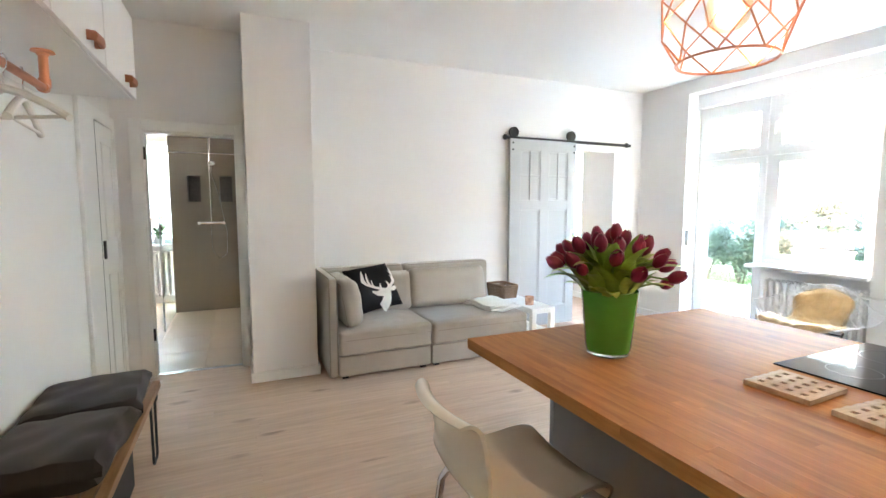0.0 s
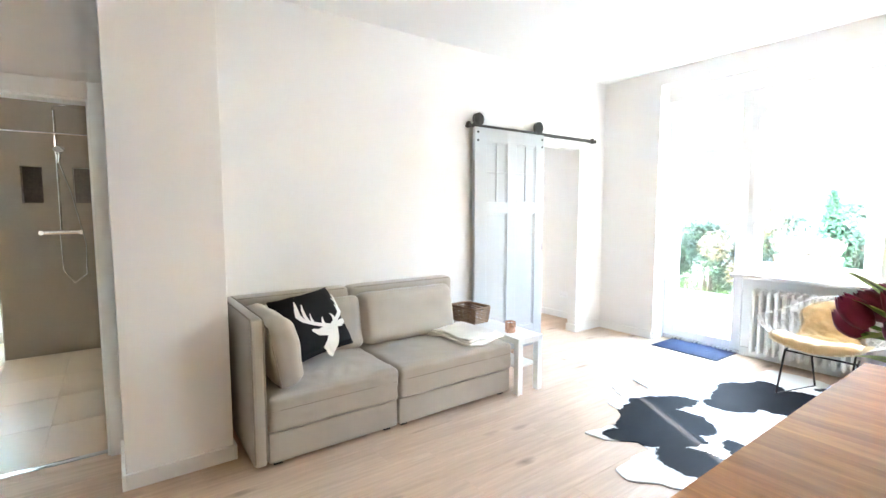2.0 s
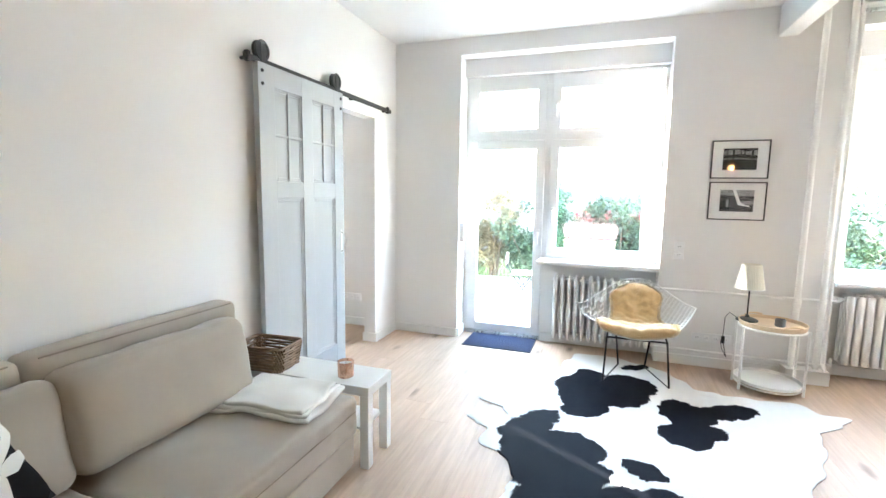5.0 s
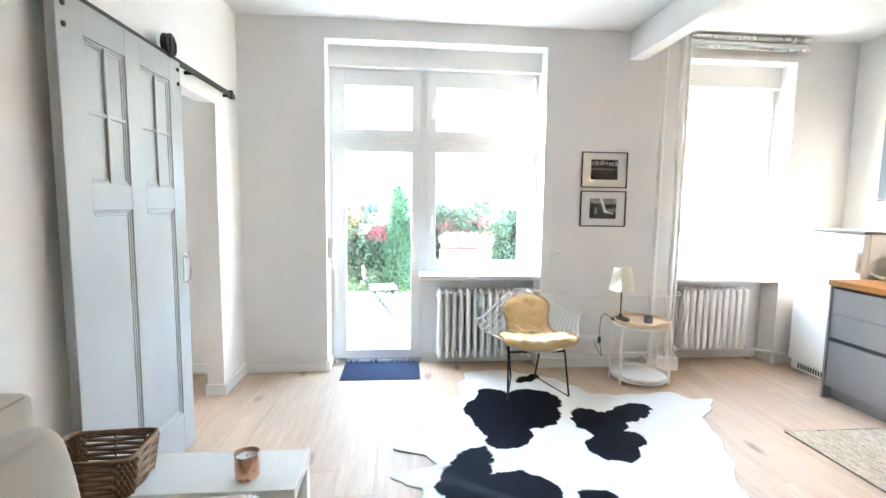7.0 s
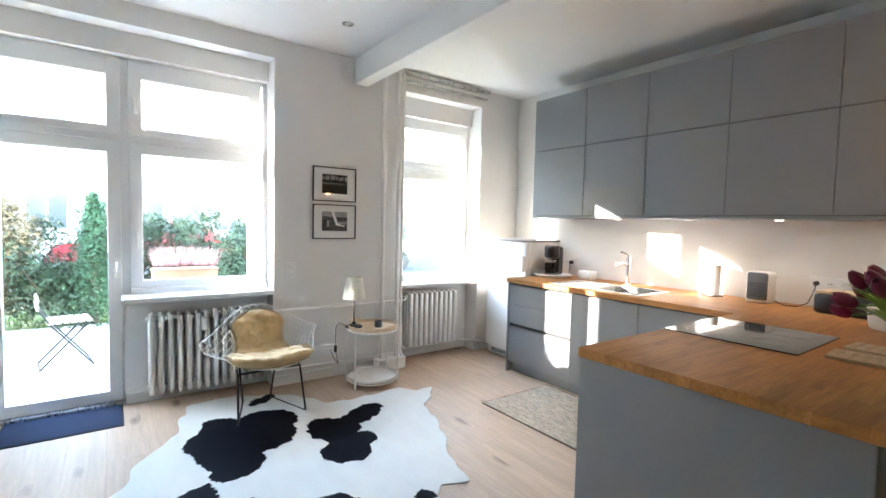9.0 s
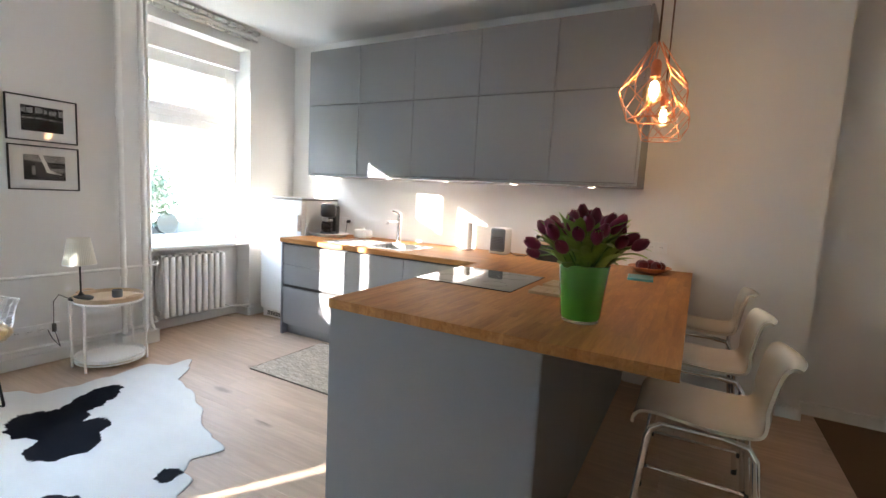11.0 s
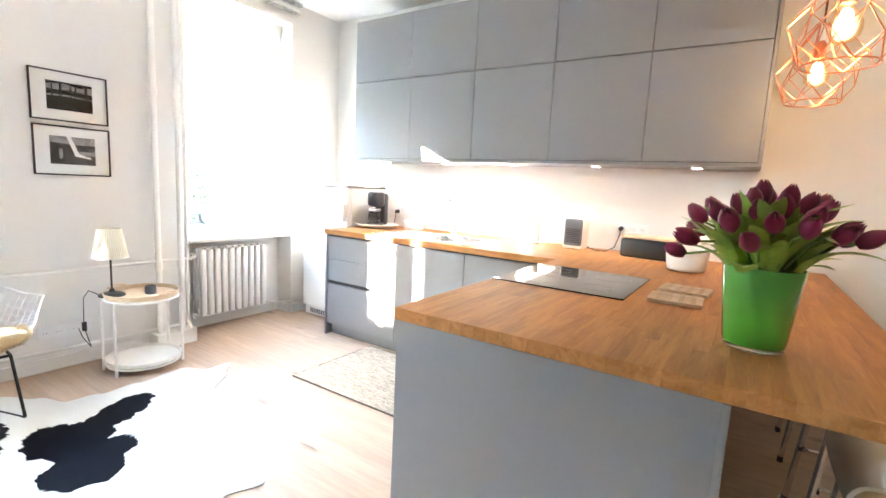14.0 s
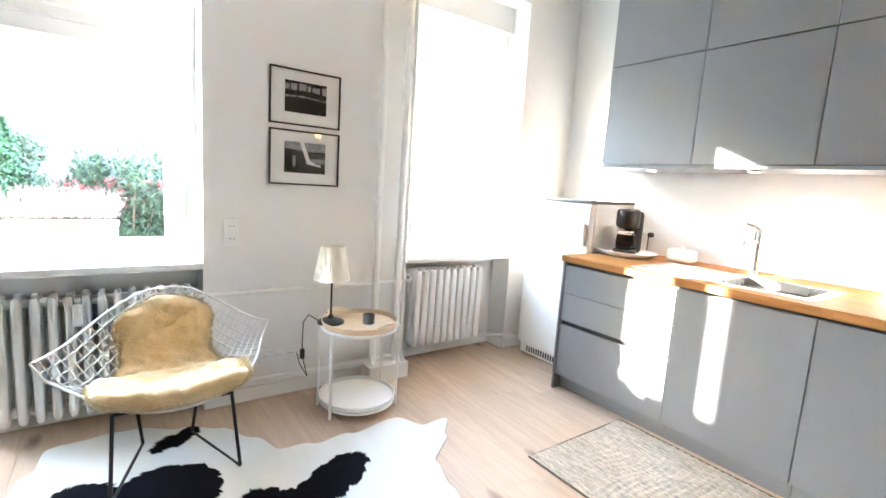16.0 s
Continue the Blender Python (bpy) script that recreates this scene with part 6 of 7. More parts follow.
me.from_pydata(vs, [], fs)
me.materials.append(FLEECE)
wl = new("wool", me)
wl.parent = sk2
wl.matrix_parent_inverse = world_of(sk2).inverted()
tagged(wl, kind="stuff")

TX, TY, TZ = 4.86, 1.80, 0.49
tt = thing("tray_table", (TX, TY, 0), "round white metal tray table with a pale wooden tray top", "table")
tr = part("tray_top", lathe([(0, 0.0), (0.195, 0.0), (0.213, 0.004), (0.219, 0.036), (0.213, 0.037), (0.206, 0.012), (0, 0.010)], (TX, TY, TZ), 48), TRAYWOOD, tt, "pale bentwood tray top")
for a in (20, 200):
    part("grip", tube([(TX + 0.218 * math.cos(radians(a + d)), TY + 0.218 * math.sin(radians(a + d)), TZ + 0.038 + 0.012 * math.cos(radians(d * 4.5))) for d in range(-18, 19, 6)], 0.007, 8), TRAYWOOD, tr)
part("top_ring", tube([(TX + 0.212 * math.cos(2 * math.pi * k / 40), TY + 0.212 * math.sin(2 * math.pi * k / 40), TZ - 0.009) for k in range(40)], 0.008, 8, closed=True), WHITEMETAL, tt)
part("lower_tray", lathe([(0, 0.0), (0.2, 0.0), (0.218, 0.006), (0.222, 0.03), (0.217, 0.031), (0.209, 0.012), (0, 0.008)], (TX, TY, 0.05), 48), WHITEMETAL, tt)
part("lower_ring", tube([(TX + 0.214 * math.cos(2 * math.pi * k / 40), TY + 0.214 * math.sin(2 * math.pi * k / 40), 0.043) for k in range(40)], 0.007, 8, closed=True), WHITEMETAL, tt)
for a in (65, 115, 245, 295):
    x, y = TX + 0.229 * math.cos(radians(a)), TY + 0.229 * math.sin(radians(a))
    part("leg", tube([(x, y, 0), (x, y, TZ + 0.0)], 0.009, 10), WHITEMETAL, tt)
tl = thing("table_lamp", (4.93, 1.95, TZ + 0.01), "small table lamp with pleated cream shade on a dark foot", "lamp")
part("foot", lathe([(0, 0.0), (0.075, 0.0), (0.076, 0.01), (0.06, 0.02), (0.02, 0.03), (0.01, 0.05), (0, 0.05)], (4.93, 1.95, TZ + 0.0105), 28), BLACK, tl)
part("stem", tube([(4.93, 1.95, TZ + 0.05), (4.93, 1.95, 0.86)], 0.006, 10), BLACK, tl)
b = bmesh.new()
np_ = 96
r0 = [b.verts.new((4.93 + (0.098 + 0.003 * (k % 2)) * math.cos(2 * math.pi * k / np_), 1.95 + (0.098 + 0.003 * (k % 2)) * math.sin(2 * math.pi * k / np_), 0.755)) for k in range(np_)]
r1 = [b.verts.new((4.93 + (0.064 + 0.002 * (k % 2)) * math.cos(2 * math.pi * k / np_), 1.95 + (0.064 + 0.002 * (k % 2)) * math.sin(2 * math.pi * k / np_), 0.945)) for k in range(np_)]
for k in range(np_):
    b.faces.new((r0[k], r0[(k + 1) % np_], r1[(k + 1) % np_], r1[k]))
part("shade", b, surface("cream_pleated_paper", (0.78, 0.76, 0.66), 0.8, var=0.03), tl, "pleated cream shade", sharp=10)
part("shade_ring", tube([(4.93 + 0.0985 * math.cos(2 * math.pi * k / 40), 1.95 + 0.0985 * math.sin(2 * math.pi * k / 40), 0.757) for k in range(40)], 0.003, 6, closed=True), PAPER, tl)
lc = thing("lamp_cable", (5.0, 2.05, 0), "black lamp cable with inline switch hanging to the floor", "cable")
part("cord", tube([(4.96, 2.01, TZ + 0.02), (5.0, 2.055, TZ + 0.05), (5.03, 2.075, TZ), (5.03, 2.08, 0.3), (5.05, 2.04, 0.15), (5.12, 2.06, 0.2), (5.18, 2.06, 0.25)], 0.003, 8), BLACKPL, lc)
part("switch", box(5.02, 5.04, 2.065, 2.09, 0.27, 0.33, 0.004), BLACKPL, lc)
cu = thing("candle_cup", (4.83, 1.76, TZ + 0.01), "small dark grey candle holder on the tray", "candle holder")
part("cup", lathe([(0, 0), (0.03, 0), (0.034, 0.004), (0.034, 0.055), (0.031, 0.055), (0.03, 0.01), (0, 0.008)], (4.83, 1.76, TZ + 0.0105), 24), HEATGREY, cu)

# ---- mats ----
NAVY = surface("dark_blue_doormat", (0.03, 0.048, 0.105), 0.95, var=0.15, fine=250, bump=0.5)
dm = thing("doormat", (5.18, 3.95, 0), "dark blue ribbed doormat at the terrace door", "doormat")
part("backing", box(4.965, 5.39, 3.62, 4.285, 0.0005, 0.006, 0.002), KERN, dm, "dark rubber backing")
for i in range(24):
    x0 = 4.972 + i * 0.0173
    part("rib", box(x0, x0 + 0.0105, 3.63, 4.275, 0.006, 0.0105, 0.002, seg=1), NAVY, dm)
JUTE = surface("oatmeal_woven_wool", (0.47, 0.40, 0.315), 0.95, var=0.75, scale=30, fine=75, bump=0.6, depth=0.004, stretch=(0.5, 4, 1))
kr = thing("kitchen_rug", (3.2, 0.9, 0), "oatmeal woven wool rug in front of the kitchen run", "rug")
bm = bmesh.new()
bmesh.ops.create_grid(bm, x_segments=120, y_segments=74, size=0.5, matrix=pose(3.26, 0.905, 0.009) @ Matrix.Diagonal((1.36, 0.76, 1, 1)))
for v in bm.verts:
    v.co.z += 0.0035 * math.sin(v.co.x * 2 * math.pi / 0.034 + 9 * noise.noise(v.co * 3)) + 0.0028 * math.sin(v.co.y * 2 * math.pi / 0.0205) + 0.002 * noise.noise(v.co * 60) + 0.002 * noise.noise(v.co * 9)
ed = [e for e in bm.edges if e.is_boundary]
ex = bmesh.ops.extrude_edge_only(bm, edges=ed)
for v in [g for g in ex["geom"] if isinstance(g, bmesh.types.BMVert)]:
    v.co.z = 0.001
part("weave", bm, JUTE, kr, sharp=180)
part("binding", tube([(2.578, 0.523, 0.006), (3.942, 0.523, 0.006), (3.942, 1.287, 0.006), (2.578, 1.287, 0.006)], 0.0055, 8, closed=True), surface("brown_rug_binding", (0.1, 0.075, 0.055), 0.9), kr, "dark brown edge binding")

# ---- things on the sofa and side table ----
PILLOW = surface("charcoal_cushion_cotton", (0.012, 0.013, 0.016), 0.9, var=0.2, fine=350, bump=0.35, spec=0.15)
WHITEPRINT = surface("white_print", (0.78, 0.77, 0.74), 0.9, var=0.04, fine=350, bump=0.2, spec=0.1)
PU = Vector((0.963, 0.25, 0.09)).normalized()
PN = PU.cross(Vector((-0.086, 0.584, 0.807))).normalized()
PM = Matrix.Translation((1.40, 4.64, 0.685)) @ Matrix((PU, PN.cross(PU), PN)).transposed().to_4x4()
PS, PT = 0.45, 0.15
pw = thing("throw_pillow", (1.4, 4.6, 0.45), "charcoal throw pillow printed with a white stag head", "pillow")
part("cover", cushion(PS, PS, PT, 22, puff=1.6, m=PM, seed=3.0, wave=0.004), PILLOW, pw)


def print_strip(pts, widths):
    """A ribbon of the print that lies on the pillow's bulge; points and widths in halves of its side."""
    b = bmesh.new()
    rows = []
    P = []
    W = []
    for (a, c), (wa, wc) in zip(zip(pts, pts[1:]), zip(widths, widths[1:])):
        for k in range(6):
            s = k / 6
            P.append((a[0] + (c[0] - a[0]) * s, a[1] + (c[1] - a[1]) * s))
            W.append(wa + (wc - wa) * s)
    P.append(pts[-1])
    W.append(widths[-1])
    for i, ((u, v), w) in enumerate(zip(P, W)):
        u2, v2 = P[min(i + 1, len(P) - 1)]
        u1, v1 = P[max(i - 1, 0)]
        d = Vector((u2 - u1, v2 - v1)).normalized()
        row = []
        for s in (-1, -0.33, 0.33, 1):
            x, y = u - d.y * w * s, v + d.x * w * s
            h = (max(0.0, 1 - abs(x) ** 4) * max(0.0, 1 - abs(y) ** 4)) ** (0.5 / 1.6)
            row.append(b.verts.new((x * PS / 2, y * PS / 2, PT / 2 * (0.12 + 0.88 * h) + 0.006)))
        rows.append(row)
    for r0, r1 in zip(rows, rows[1:]):
        for k in range(3):
            b.faces.new((r0[k], r0[k + 1], r1[k + 1], r1[k]))
    b.transform(PM)
    return b


NECK = ([(-0.02, -1.03), (0.16, -0.87), (0.28, -0.67), (0.33, -0.43), (0.33, -0.32)], [0.2, 0.2, 0.17, 0.2, 0.13])
bm = print_strip(*NECK)
for pts, w in (
        ([(0.33, -0.48), (0.12, -0.45), (-0.1, -0.43), (-0.29, -0.3)], [0.2, 0.15, 0.1, 0.035]),
        ([(0.5, -0.38), (0.65, -0.36), (0.8, -0.3), (0.86, -0.24)], [0.05, 0.1, 0.08, 0.015]),
        ([(0.3, -0.33), (0.11, -0.26), (-0.17, -0.12), (-0.42, 0.05), (-0.51, 0.22), (-0.47, 0.43), (-0.42, 0.68)], [0.06, 0.06, 0.055, 0.06, 0.085, 0.06, 0.015]),
        ([(-0.27, -0.04), (-0.31, 0.15), (-0.3, 0.36), (-0.25, 0.53)], [0.05, 0.05, 0.04, 0.015]),
        ([(-0.14, -0.13), (-0.16, 0.01), (-0.13, 0.19)], [0.04, 0.035, 0.012]),
        ([(0.16, -0.27), (0.15, -0.15), (0.19, -0.01)], [0.05, 0.04, 0.012]),
        ([(0.37, -0.35), (0.59, -0.21), (0.75, -0.1), (0.9, 0.04), (0.95, 0.28), (0.93, 0.52), (0.88, 0.64)], [0.06, 0.06, 0.06, 0.06, 0.07, 0.05, 0.015]),
        ([(0.84, 0.02), (0.83, 0.18), (0.78, 0.28)], [0.05, 0.035, 0.012]),
        ([(0.94, 0.28), (0.87, 0.41), (0.79, 0.49)], [0.05, 0.035, 0.012]),
        ([(0.53, -0.24), (0.54, -0.08), (0.48, 0.03)], [0.05, 0.04, 0.012]),
        ):
    join(bm, print_strip(pts, w))
part("print", bm, WHITEPRINT, pw, "white stag head print", sharp=180)

THROW = surface("white_cotton_throw", (0.76, 0.74, 0.69), 0.95, var=0.05, fine=300, bump=0.4, sheen=0.3)
bl = thing("folded_throw", (2.575, 4.475, 0.44), "folded white cotton throw lying on the sofa seat", "blanket", turn=6)
for k, (w, d, z) in enumerate(((0.36, 0.50, 0.0), (0.34, 0.47, 0.015), (0.33, 0.44, 0.03))):
    part("fold", wavy(soft(-w / 2, w / 2, -d / 2, d / 2, z + 0.006, z + 0.028, 0.011, 26, 0.008, seed=k * 4.0), 0.016, 6.5, k * 1.3), THROW, bl, local=True)
WICKER = surface("brown_wicker", (0.23, 0.14, 0.08), 0.6, var=0.4, scale=20, fine=90, bump=0.4)
bs = thing("wicker_basket", (2.92, 4.83, 0.45), "brown rectangular wicker basket on the side table", "basket", turn=4)
BW, BD, BHH = 0.11, 0.15, 0.135


def round_rect(w, d, n=44, e=0.22):
    out = []
    for k in range(n):
        a = 2 * math.pi * k / n
        out.append((math.copysign(abs(math.cos(a)) ** e, math.cos(a)) * w, math.copysign(abs(math.sin(a)) ** e, math.sin(a)) * d))
    return out


for i in range(8):
    s = i / 7
    ring = round_rect(BW * (0.88 + 0.12 * s), BD * (0.9 + 0.1 * s))
    pts = [(x * (1 + 0.045 * (1 if (k + i) % 2 else -1)), y * (1 + 0.035 * (1 if (k + i) % 2 else -1)), 0.008 + s * (BHH - 0.016)) for k, (x, y) in enumerate(ring)]
    part("weaver", tube(pts, 0.0072, 6, closed=True), WICKER, bs, local=True)
for i in (0, 1):
    part("rim", tube([(x * (1.0 + 0.02 * i), y * (1.0 + 0.02 * i), BHH + 0.004 * i) for x, y in round_rect(BW, BD)], 0.0075, 6, closed=True), WICKER, bs, local=True)
for x, y in round_rect(BW * 0.98, BD * 0.98, 30):
    part("stake", tube([(x * 0.9, y * 0.92, 0.004), (x, y, BHH)], 0.004, 6), WICKER, bs, local=True)
part("bottom", box(-BW * 0.86, BW * 0.86, -BD * 0.88, BD * 0.88, 0.001, 0.008, 0.002), WICKER, bs, local=True)
cn = thing("candle", (2.94, 4.335, 0.45), "cream candle in a hammered copper cup", "candle")
part("cup", lathe([(0, 0.001), (0.038, 0.001), (0.043, 0.006), (0.044, 0.088), (0.0415, 0.088), (0.041, 0.07), (0, 0.07)], (2.94, 4.335, 0.45), 32), surface("hammered_copper", (0.66, 0.38, 0.27), 0.26, metal=1.0, var=0.2, scale=30, fine=80, bump=0.3), cn, "hammered copper cup")
part("wax", lathe([(0, 0.074), (0.04, 0.073), (0.041, 0.071), (0, 0.0705)], (2.94, 4.335, 0.45), 28), PAPER, cn, "cream wax")
part("wick", tube([(2.94, 4.335, 0.523), (2.942, 4.335, 0.533)], 0.0012, 6), KERN, cn)

# ---- garden, terrace and street ----
te = part("terrace", box(5.54, 9.0, 1.5, 9.0, -0.099, -0.045), PAVING)
tagged(te, "pale paved terrace outside the door", "terrace", kind="structure")
for i in range(7):
    for j in range(15):
        x0, y0 = 5.56 + i * 0.49, 1.52 + j * 0.49
        part("slab", box(x0, x0 + 0.484, y0, y0 + 0.484, -0.045, -0.035, 0.002, seg=1), PAVING, te)

HEDGE = surface("hedge_leaf", (0.03, 0.058, 0.024), 0.5, var=0.45, scale=5, fine=50, bump=0.1)
CONIFER = surface("conifer_green", (0.03, 0.085, 0.035), 0.7, var=0.4, scale=6, fine=50, bump=0.1)
BARK = surface("bark", (0.12, 0.08, 0.055), 0.9, var=0.3, scale=8, fine=60, bump=0.5)
DRY = surface("dry_leaf", (0.14, 0.10, 0.045), 0.7, var=0.4, scale=5, fine=40, bump=0.1)
GRASS = surface("grass_blade", (0.10, 0.17, 0.04), 0.7, var=0.4, scale=3, fine=40, bump=0.1)


def leaf_mass(name, spots, material, size, parent, seed, flat=1.0):
    """Many small leaves about given centres (x, y, z, radius, number)."""
    r = random.Random(seed)
    vs, fs = [], []
    for cx, cy, cz, rad, n in spots:
        for _ in range(n):
            d = Vector((r.gauss(0, 1), r.gauss(0, 1), r.gauss(0, 1) * flat))
            d = d.normalized() * rad * r.random() ** 0.45
            p = Vector((cx, cy, cz)) + d
            a = Vector((r.uniform(-1, 1), r.uniform(-1, 1), r.uniform(-1, 1))).normalized()
            b = a.orthogonal().normalized()
            L = size * r.uniform(0.6, 1.4)
            k = len(vs)
            vs += [p - a * L, p + b * L * 0.4 + a.cross(b) * L * 0.15, p + a * L, p - b * L * 0.4 + a.cross(b) * L * 0.15]
            fs.append((k, k + 1, k + 2, k + 3))
    me = bpy.data.meshes.new(name)
    me.from_pydata(vs, [], fs)
    me.materials.append(material)
    o = new(name, me)
    if parent:
        o.parent = parent
        o.matrix_parent_inverse = world_of(parent).inverted()
    return o


def shrub(name, x, y, w, h, n, material, label, seed, size=0.035, base=-0.1):
    s = thing(name, (x, y, base), label, "shrub", "garden shrubs")
    r = random.Random(seed)
    bm = bmesh.new()
    spots = []
    for i in range(9):
        tx, ty, tz = x + r.uniform(-w, w) * 0.8, y + r.uniform(-w, w) * 0.8, base + h * r.uniform(0.35, 0.95)
        tube([(x + r.uniform(-0.08, 0.08), y + r.uniform(-0.08, 0.08), base), ((x + tx) / 2 + r.uniform(-0.06, 0.06), (y + ty) / 2, base + (tz - base) * 0.55), (tx, ty, tz)], [0.018, 0.012, 0.005], 6, bm=bm)
        spots.append((tx, ty, tz, w * r.uniform(0.4, 0.62), n // 14))
    for i in range(5):
        spots.append((x + r.uniform(-w, w) * 0.6, y + r.uniform(-w, w) * 0.6, base + h * r.uniform(0.15, 0.6), w * 0.5, n // 14))
    part("branches", bm, BARK, s)
    leaf_mass("foliage", spots, material, size, s, seed + 50)
    return s


for i in range(15):
    rs = random.Random(i)
    shrub("shrub", 9.3 + rs.uniform(-0.25, 0.35), -0.8 + i * 0.72, 0.55, 1.48 + rs.uniform(-0.15, 0.25), 6500, HEDGE if i % 4 else DRY if i == 8 else HEDGE, "leafy green garden shrub behind the terrace", 20 + i)
# unseen wall added to keep low sun off the floor and trim its patches
bm = box(5.54, 6.63, 5.84, 5.96, -0.1, 2.6)
box(6.63, 7.0, 5.84, 5.96, -0.1, 1.78, bm=bm)
tagged(part("wall_sun_block", bm, FACADE), "unseen stepped wall beside the terrace, added to block low sun", "wall", kind="structure")

tr = thing("conifer", (9.0, 3.86, -0.1), "slim dark green conifer at the edge of the terrace", "tree")
part("trunk", tube([(9.0, 3.86, -0.1), (9.0, 3.87, 0.7), (9.01, 3.86, 1.55)], [0.045, 0.03, 0.008], 10), BARK, tr)
spots = []
rc = random.Random(6)
for i in range(70):
    s = i / 69
    z = 0.05 + 1.66 * s
    rad = 0.33 * (1 - s) ** 0.75 + 0.02
    a = 2.4 * i
    spots.append((9.0 + rad * 0.6 * math.cos(a), 3.86 + rad * 0.6 * math.sin(a), z, rad * 0.55 + 0.03, 70))
leaf_mass("foliage", spots, CONIFER, 0.028, tr, 12, 1.5)

gr = random.Random(3)
vs, fs = [], []
for i in range(9000):
    x, y = gr.uniform(8.9, 10.6), gr.uniform(-1.5, 9.5)
    a, L = gr.uniform(0, math.pi), gr.uniform(0.04, 0.14)
    dx, dy = math.cos(a) * 0.006, math.sin(a) * 0.006
    k = len(vs)
    vs += [(x - dx, y - dy, -0.1), (x + dx, y + dy, -0.1), (x + gr.uniform(-0.05, 0.05), y + gr.uniform(-0.05, 0.05), -0.1 + L)]
    fs.append((k, k + 1, k + 2))
me = bpy.data.meshes.new("grass")
me.from_pydata(vs, [], fs)
me.materials.append(GRASS)
tagged(new("grass", me), "short garden grass behind the terrace", "grass", kind="stuff")

SLATWOOD = wood("bistro_slat", (0.66, 0.6, 0.52), (0.54, 0.47, 0.4), 0.6, along="y")
fc = thing("folding_chair", (6.98, 4.04, -0.035), "small folding metal garden chair with pale wooden slats on the terrace", "garden chair", turn=-82)
for s_ in (-0.17, 0.17):
    part("back_leg", tube([(0.19, s_, 0.008), (-0.13, s_, 0.43), (-0.2, s_, 0.56), (-0.225, s_, 0.7)], 0.009, 8), BLACK, fc, local=True)
    part("front_leg", tube([(-0.21, s_ * 0.9, 0.008), (0.16, s_ * 0.9, 0.425)], 0.009, 8), BLACK, fc, local=True)
for x_ in (-0.21, 0.19):
    part("cross_bar", tube([(x_, -0.16, 0.008), (x_, 0.16, 0.008)], 0.008, 8), BLACK, fc, local=True)
for i in range(6):
    part("seat_slat", box(-0.15 + i * 0.058, -0.105 + i * 0.058, -0.185, 0.185, 0.434, 0.45, 0.003, seg=1), SLATWOOD, fc, local=True)
for z_ in (0.57, 0.64):
    part("back_slat", box(-0.225, -0.207, -0.185, 0.185, z_, z_ + 0.05, 0.003, seg=1), SLATWOOD, fc, local=True)

TERRA = surface("pale_terracotta", (0.6, 0.38, 0.25), 0.8, var=0.1, fine=60, bump=0.15)
HEATHER = surface("pink_heather", (0.56, 0.34, 0.37), 0.8, var=0.3, scale=9, fine=60, bump=0.1)
pb = thing("flower_box", (5.66, 3.17, 0.80), "terracotta flower box of pink heather on the outer sill", "flower box")
bm = soft(5.575, 5.74, 2.93, 3.41, 0.862, 1.0, 0.015, 6, 0.0)
part("trough", bm, TERRA, pb)
part("rim", box(5.568, 5.747, 2.923, 3.417, 0.985, 1.003, 0.004), TERRA, pb)
vs, fs = [], []
rh = random.Random(9)
for i in range(420):
    x, y = rh.uniform(5.58, 5.735), rh.uniform(2.94, 3.4)
    h = rh.uniform(0.08, 0.19)
    tx, ty = x + rh.uniform(-0.05, 0.05), y + rh.uniform(-0.06, 0.06)
    for q in range(22):
        s = 0.25 + 0.75 * q / 21
        c = Vector((x + (tx - x) * s, y + (ty - y) * s, 1.0 + h * s))
        a = Vector((rh.uniform(-1, 1), rh.uniform(-1, 1), rh.uniform(-0.2, 1))).normalized() * 0.007
        b = a.orthogonal().normalized() * 0.003
        k = len(vs)
        vs += [c - b, c + b, c + a]
        fs.append((k, k + 1, k + 2))
me = bpy.data.meshes.new("heather")
me.from_pydata(vs, [], fs)
me.materials.append(HEATHER)
o = new("heather", me)
o.parent, o.matrix_parent_inverse = pb, world_of(pb).inverted()
tagged(o, "pink heather sprigs", kind="stuff")
tagged(part("window_sill", box(5.531, 5.78, 2.5, 3.6, 0.84, 0.861, 0.003), STEEL), "outer metal window sill", "window sill", kind="structure")

# street and the houses opposite
tagged(part("road", box(13.5, 20.0, -60, 70, -0.1, -0.085), surface("asphalt", (0.05, 0.05, 0.052), 0.9, var=0.15, fine=80, bump=0.4)), "asphalt street beyond the garden", "road", kind="structure")
tagged(part("pavement", box(20.0, 23.0, -60, 70, -0.1, 0.03), PAVING), "pavement of the opposite side", "pavement", kind="structure")
HGLASS = surface("far_window_glass", (0.05, 0.06, 0.07), 0.1, var=0.2)
SHUT = surface("grey_shutter", (0.3, 0.3, 0.3), 0.6, var=0.1, fine=20, stretch=(1, 1, 8))
ROOF = surface("roof_tile", (0.2, 0.09, 0.06), 0.8, var=0.2, fine=30, bump=0.3)


